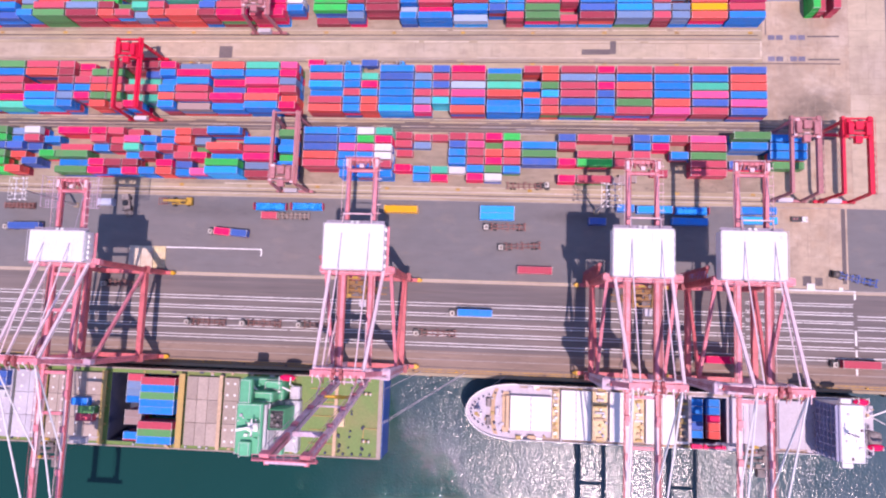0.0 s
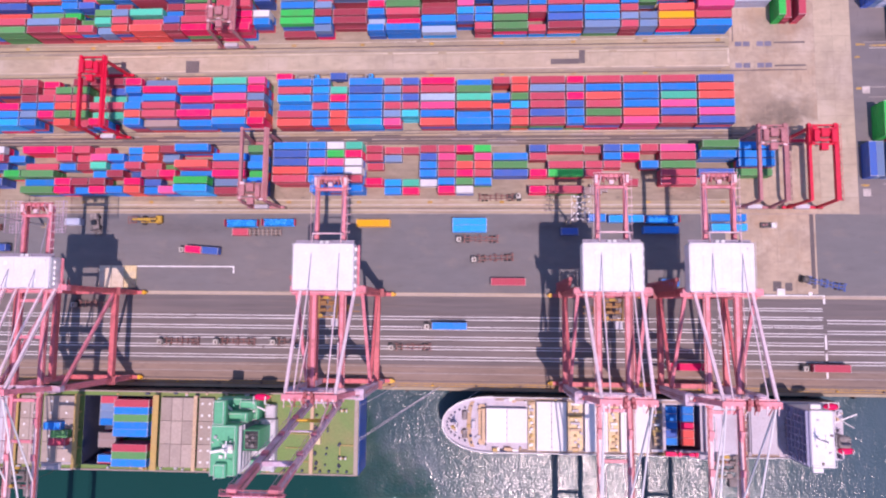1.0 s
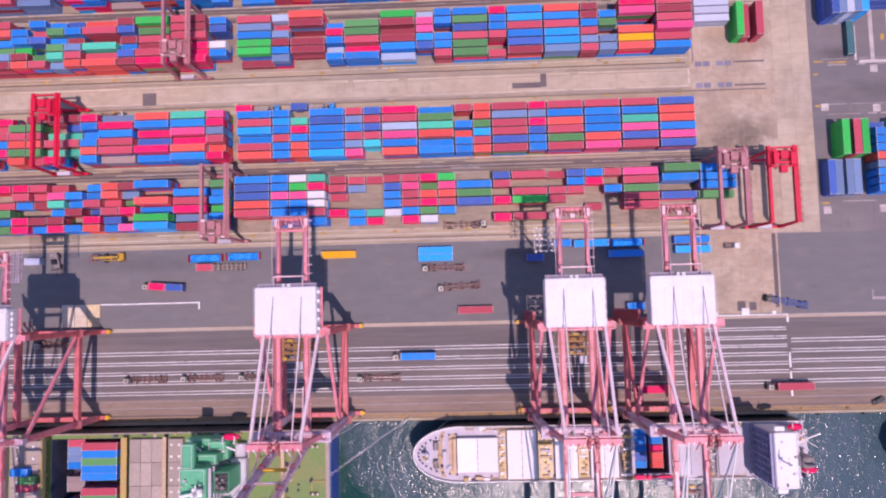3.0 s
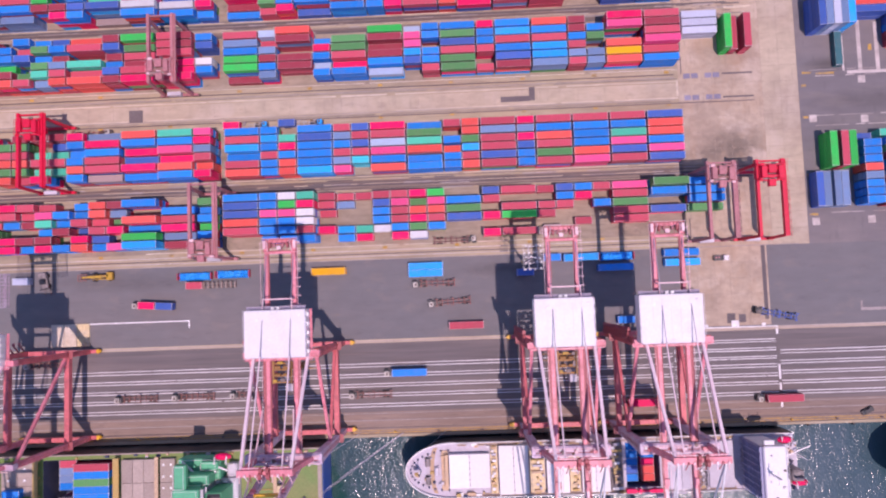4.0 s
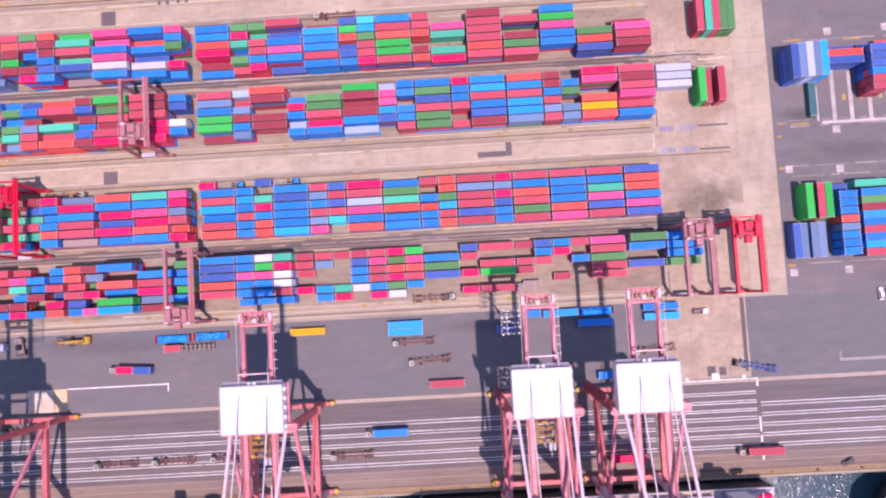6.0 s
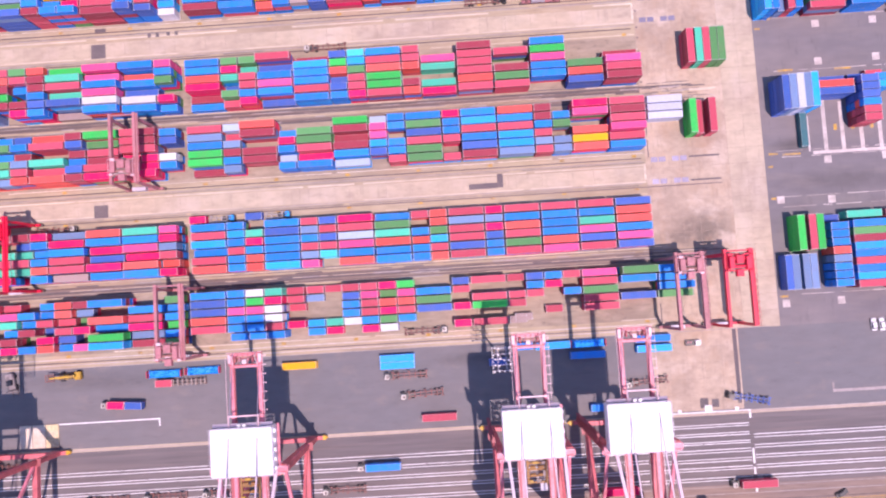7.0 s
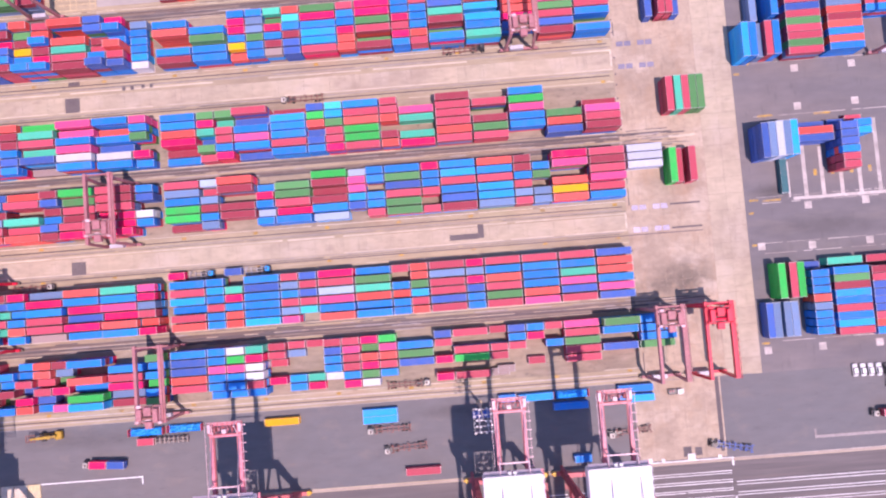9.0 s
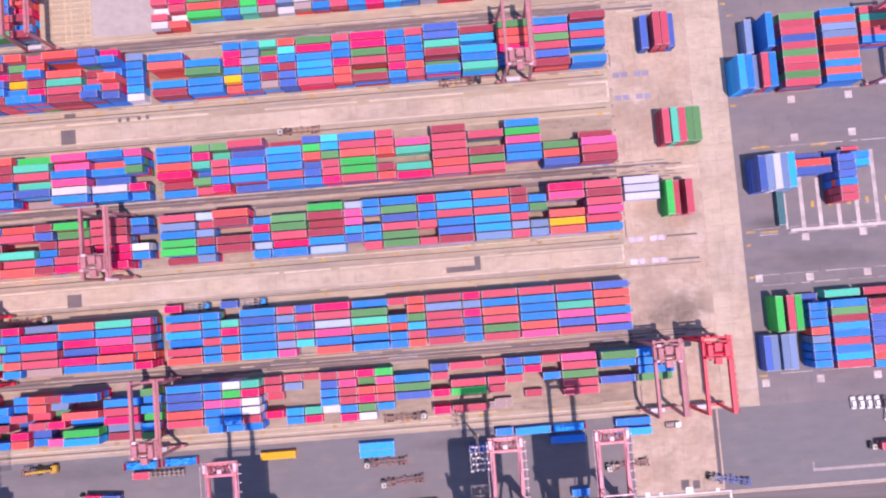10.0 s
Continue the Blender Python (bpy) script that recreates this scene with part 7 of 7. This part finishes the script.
for x, y, s, c, t in ((-35.4, 38.2, 40, "y", 0), (-1.0, 38.8, 40, "c", 0), (-1.0, 36.3, 40, "c", 0), (12.6, 17.6, 40, "r", 0), (-146.0, 38.6, 20, "v", 0), (-83.4, 34.9, 20, "r", 0), (34.0, 35.4, 20, "n", 0), (43.6, 40.2, 20, "b", 0),
                      (53.6, 39.9, 40, "c", 1), (65.5, 36.0, 40, "b", 0), (88.4, 40.3, 40, "b", 0), (88.6, 36.9, 40, "c", 0), (68.2, 17.6, 20, "b", 0), (44.2, 50.6, 20, "e", 0)):
    container(x, y, 0.0 if y < 42 else 0.03, s, c, t, "standing on the apron", True, "apron boxes")


def flat_rack(x, y, label):
    f = thing("flat_rack", pose(x, y, 0.0), label, "flat rack", "covered flat racks")
    bm = bmesh.new()
    box(bm, -6.1, 6.1, -1.2, 1.2, 0.15, 0.65)
    for s in (-1, 1):
        box(bm, s * 6.0 - 0.12, s * 6.0 + 0.12, -1.2, 1.2, 0.65, 2.4)
        for k in (-1, 1):
            box(bm, s * 5.6 - 0.3, s * 5.6 + 0.3, k * 0.9 - 0.2, k * 0.9 + 0.2, 0.0, 0.15)
    part("rack_frame", bm, CONT["r"], f)
    bm = bmesh.new()
    grid = [[bm.verts.new((-5.7 + 11.4 * i / 22, -1.45 + 2.9 * j / 8, 0.7 if j in (0, 8) or i in (0, 22) else 2.0 + 1.1 * noise.noise((x + i * 0.55, j * 0.7, 1.0)))) for j in range(9)] for i in range(23)]
    for i in range(22):
        for j in range(8):
            bm.faces.new((grid[i][j], grid[i + 1][j], grid[i + 1][j + 1], grid[i][j + 1]))
    part("tarpaulin", bm, M_TARP, f, "creased bright blue tarpaulin")


for x, y in ((-83.4, 38.2), (-69.8, 38.5), (66.0, 39.9)):
    flat_rack(x, y, "flat rack with cargo under a creased blue tarpaulin")


def trailer_stack(x, y, m, label):
    f = thing("trailer_stack", pose(x, y, 0.0), label, "trailer", "parked trailers")
    for k in range(3):
        bm = bmesh.new()
        z = 0.9 + k * 0.55
        for s in (-0.5, 0.5):
            beam(bm, (-5.8, s, z), (5.8, s, z), 0.2, 0.3)
        for i in range(8):
            beam(bm, (-5.6 + i * 1.6, -1.15, z), (-5.6 + i * 1.6, 1.15, z), 0.3, 0.2)
        part("trailer_frame", bm, m if k else M_CHASSIS, f)
    for wx in (-3.5, 3.2, 4.6):
        for s in (-0.95, 0.95):
            bm = bmesh.new()
            tube(bm, (wx, s - 0.2, 0.45), (wx, s + 0.2, 0.45), 0.45, 12)
            part("wheel", bm, M_DARK, f)


def heavy_forklift(x, y, turn, paint, label):
    """A container forklift: counterweighted body, caged cab, mast and forks."""
    f = thing("heavy_forklift", pose(x, y, 0.0, 0, 0, turn), label, "forklift", "yard forklifts")
    bm = bmesh.new()
    box(bm, -2.4, 2.6, -1.2, 1.2, 0.9, 1.7)
    box(bm, 1.2, 3.2, -1.3, 1.3, 0.9, 2.3)
    bmesh.ops.bevel(bm, geom=bm.edges[:], offset=0.15, segments=2, affect="EDGES")
    body = part("body", bm, paint, f)
    bm = bmesh.new()
    box(bm, -0.9, 0.9, -0.8, 0.8, 1.7, 2.9)
    bmesh.ops.bevel(bm, geom=bm.edges[:], offset=0.1, segments=1, affect="EDGES")
    cab = part("cab", bm, M_GLASS, body)
    bm = bmesh.new()
    for k in range(5):
        beam(bm, (-0.9, -0.8 + k * 0.4, 2.98), (0.9, -0.8 + k * 0.4, 2.98), 0.1, 0.1)
    part("overhead_guard", bm, M_DARK, cab)
    for s in (-0.75, 0.75):
        bm = bmesh.new()
        beam(bm, (-2.7, s, 0.4), (-2.9, s, 4.2), 0.3, 0.3)
        part("mast_rail", bm, M_CROSS, f)
        bm = bmesh.new()
        beam(bm, (-2.9, s * 1.2, 0.35), (-5.2, s * 1.2, 0.3), 0.28, 0.12)
        part("fork", bm, M_RAIL, f)
    bm = bmesh.new()
    box(bm, -3.2, -2.95, -1.5, 1.5, 0.5, 1.5)
    part("carriage", bm, M_CROSS, f)
    for wx, r in ((-1.8, 0.75), (2.0, 0.65)):
        for s in (-1.25, 1.25):
            bm = bmesh.new()
            tube(bm, (wx, s - 0.35, r), (wx, s + 0.35, r), r, 14)
            part("wheel", bm, M_DARK, f)




def reach_stacker(x, y, turn, paint, label):
    """A container reach stacker: long chassis, counterweight, slanting telescopic boom, cab and a spreader frame."""
    f = thing("reach_stacker", pose(x, y, 0.0, 0, 0, turn), label, "reach stacker", "yard forklifts")
    bm = bmesh.new()
    box(bm, -3.6, 3.4, -1.0, 1.0, 0.8, 1.6)
    box(bm, 2.2, 4.4, -1.4, 1.4, 0.8, 2.3)
    bmesh.ops.bevel(bm, geom=bm.edges[:], offset=0.14, segments=2, affect="EDGES")
    body = part("body", bm, paint, f)
    bm = bmesh.new()
    beam(bm, (3.0, 0, 3.2), (-3.4, 0, 4.0), 0.8, 0.8)
    beam(bm, (-3.4, 0, 4.0), (-5.4, 0, 4.2), 0.6, 0.6)
    boom = part("boom", bm, paint, f)
    bm = bmesh.new()
    for q in (-0.7, 0.7):
        tube(bm, (-0.6, q, 1.6), (-2.6, q, 3.8), 0.16, 8)
    part("lift_cylinder", bm, M_RAIL, boom)
    bm = bmesh.new()
    box(bm, 0.4, 2.0, -0.8, 0.8, 1.6, 2.7)
    bmesh.ops.bevel(bm, geom=bm.edges[:], offset=0.1, segments=1, affect="EDGES")
    part("cab", bm, M_GLASS, body)
    bm = bmesh.new()
    for q in (-1.1, 1.1):
        beam(bm, (-7.6, q, 3.0), (-4.6, q, 3.0), 0.3, 0.3)
    for k in range(4):
        beam(bm, (-7.6 + k, -1.3, 3.0), (-7.6 + k, 1.3, 3.0), 0.25, 0.3)
    beam(bm, (-5.4, 0, 4.2), (-5.4, 0, 3.0), 0.5, 0.5)
    part("spreader", bm, M_CHASSIS, boom, "rusty spreader frame")
    for wx, r in ((-2.6, 0.8), (2.6, 0.65)):
        for q in (-1.25, 1.25):
            bm = bmesh.new()
            tube(bm, (wx, q - 0.35, r), (wx, q + 0.35, r), r, 14)
            part("wheel", bm, M_DARK, f)


reach_stacker(-117.2, 39.3, 2, M_TROLLEYY, "yellow reach stacker parked on the apron")
heavy_forklift(-138.0, 38.2, 100, M_CROSS, "dark brown forklift parked beside a quay crane")
trailer_stack(-179.6, 36.6, M_CHASSIS, "stacked rusty skeletal trailers")
trailer_stack(-74.5, 34.9, M_HATCH, "parked bare skeletal trailer")


def car(x, y, turn, paint, label):
    c = thing("car", pose(x, y, 0.028 if y > 42 else 0.0, 0, 0, turn), label, "car", "parked cars")
    bm = bmesh.new()
    box(bm, -2.2, 2.2, -0.88, 0.88, 0.35, 0.95)
    bmesh.ops.bevel(bm, geom=bm.edges[:], offset=0.2, segments=2, affect="EDGES")
    body = part("body", bm, paint, c)
    bm = bmesh.new()
    box(bm, -1.5, 0.9, -0.74, 0.74, 0.95, 1.42)
    for v in bm.verts:
        if v.co.z > 1.2:
            v.co.x *= 0.78
            v.co.y *= 0.88
    part("glasshouse", bm, M_GLASS, body)
    bm = bmesh.new()
    box(bm, -1.15, 0.7, -0.64, 0.64, 1.425, 1.47)
    part("roof", bm, paint, body)
    for wx in (-1.4, 1.4):
        for s in (-0.8, 0.8):
            bm = bmesh.new()
            tube(bm, (wx, s - 0.1, 0.32), (wx, s + 0.1, 0.32), 0.32, 12)
            part("wheel", bm, M_DARK, c)


for k, x in enumerate((165.6, 168.4, 171.1, 173.9, 176.6, 179.4)):
    car(x, 40.4 - k * 0.1, 93, M_WHITE if k != 4 else M_BLACK, "white car parked in a row on the apron" if k != 4 else "black car parked in a row on the apron")
car(177.0, 35.6, 80, M_WHITE, "white car parked on the apron")
car(148.8, -16.4, 25, M_BLACK, "dark car parked near the quay edge")


def pickup(x, y):
    """A small white pickup heading +x with a dark open bed and a few crates in it."""
    c = thing("pickup_truck", pose(x, y, 0.028), "small white pickup with a dark open bed", "pickup", "parked cars")
    bm = bmesh.new()
    box(bm, 0.5, 2.6, -0.9, 0.9, 0.4, 1.1)
    box(bm, 0.55, 1.9, -0.82, 0.82, 1.1, 1.75)
    bmesh.ops.bevel(bm, geom=bm.edges[:], offset=0.1, segments=2, affect="EDGES")
    cab = part("cab", bm, M_WHITE, c)
    bm = bmesh.new()
    box(bm, 1.92, 2.02, -0.7, 0.7, 1.15, 1.65)
    part("windscreen", bm, M_GLASS, cab)
    bm = bmesh.new()
    box(bm, -2.7, 0.45, -0.9, 0.9, 0.55, 0.7)
    bed = part("bed", bm, M_BLACK, c, "dark open bed")
    for x0, x1, y0, y1 in ((-2.7, 0.45, -0.9, -0.82), (-2.7, 0.45, 0.82, 0.9), (-2.7, -2.62, -0.82, 0.82), (0.37, 0.45, -0.82, 0.82)):
        bm = bmesh.new()
        box(bm, x0, x1, y0, y1, 0.7, 1.15)
        part("side_board", bm, M_CROSS, bed)
    for x0, w in ((-2.2, 0.7), (-1.1, 0.5)):
        bm = bmesh.new()
        box(bm, x0, x0 + w, -0.1, 0.5, 0.7, 1.0)
        part("crate", bm, M_DUSTY, bed)
    for wx in (-1.7, 1.6):
        for s in (-0.82, 0.82):
            bm = bmesh.new()
            tube(bm, (wx, s - 0.1, 0.34), (wx, s + 0.1, 0.34), 0.34, 12)
            part("wheel", bm, M_DARK, c)


pickup(102.6, 37.8)


def light_mast(x, y, label):
    """A tall yard floodlight mast: tapered pole, ringed service platform and two banks of white lamps."""
    z = 31.0
    f = thing("light_mast", pose(x, y, 0.0), label, "light mast", "yard light masts")
    bm = bmesh.new()
    box(bm, -0.9, 0.9, -0.9, 0.9, 0.0, 0.5)
    part("footing", bm, M_CONC, f)
    bm = bmesh.new()
    bmesh.ops.create_cone(bm, cap_ends=True, segments=12, radius1=0.5, radius2=0.2, depth=z - 0.5, matrix=pose(0, 0, 0.5 + (z - 0.5) / 2))
    part("pole", bm, M_STEEL, f)
    bm = bmesh.new()
    for s in (-1.3, 1.3):
        beam(bm, (s, -3.6, z), (s, 3.6, z), 0.22, 0.25)
    for k in range(5):
        beam(bm, (-2.4, -3.4 + k * 1.7, z), (2.4, -3.4 + k * 1.7, z), 0.18, 0.2)
    head = part("lamp_frame", bm, M_HATCHG, f, "pale lattice lamp frame")
    for s in (-1, 1):
        for k in range(5):
            for d in (0.9, 2.3):
                bm = bmesh.new()
                o = 0.3 * math.sin(k * 2.3 + d * 5 + s)
                box(bm, s * d - 0.3 + o, s * d + 0.3 + o, -3.7 + k * 1.7 + o, -3.15 + k * 1.7 + o, z + 0.12, z + 0.5)
                bmesh.ops.bevel(bm, geom=bm.edges[:], offset=0.1, segments=1, affect="EDGES")
                part("floodlight", bm, M_HATCHW, head, "white floodlight housing")
        bm = bmesh.new()
        beam(bm, (s * 3.0, -3.8, z + 1.0), (s * 3.0, 3.8, z + 1.0), 0.09, 0.09)
        for k in range(6):
            beam(bm, (s * 3.0, -3.8 + k * 1.52, z), (s * 3.0, -3.8 + k * 1.52, z + 1.0), 0.08, 0.08)
            beam(bm, (s * 2.4, -3.8 + k * 1.52, z), (s * 3.0, -3.8 + k * 1.52, z), 0.08, 0.08)
        part("guard_rail", bm, M_HATCHW, head)


light_mast(33.8, 39.0, "tall light mast with white floodlights beside a quay crane")
light_mast(-158.2, 37.3, "tall light mast with white floodlights at the yard edge")
# steel cover slabs laid beside a crane
u = thing("equipment_slab", pose(-129.0, 18.7, 0.0), "tan steel cover slabs laid beside a crane", "cover slab")
for k in range(3):
    bm = bmesh.new()
    box(bm, -7.0 + k * 4.7, -2.5 + k * 4.7, -4.0, 4.0, 0.0, 0.5)
    bmesh.ops.bevel(bm, geom=bm.edges[:], offset=0.06, segments=1, affect="EDGES")
    part("cover_plate", bm, M_CREAM if k < 2 else M_OCHRE, u)


joined_stacks()
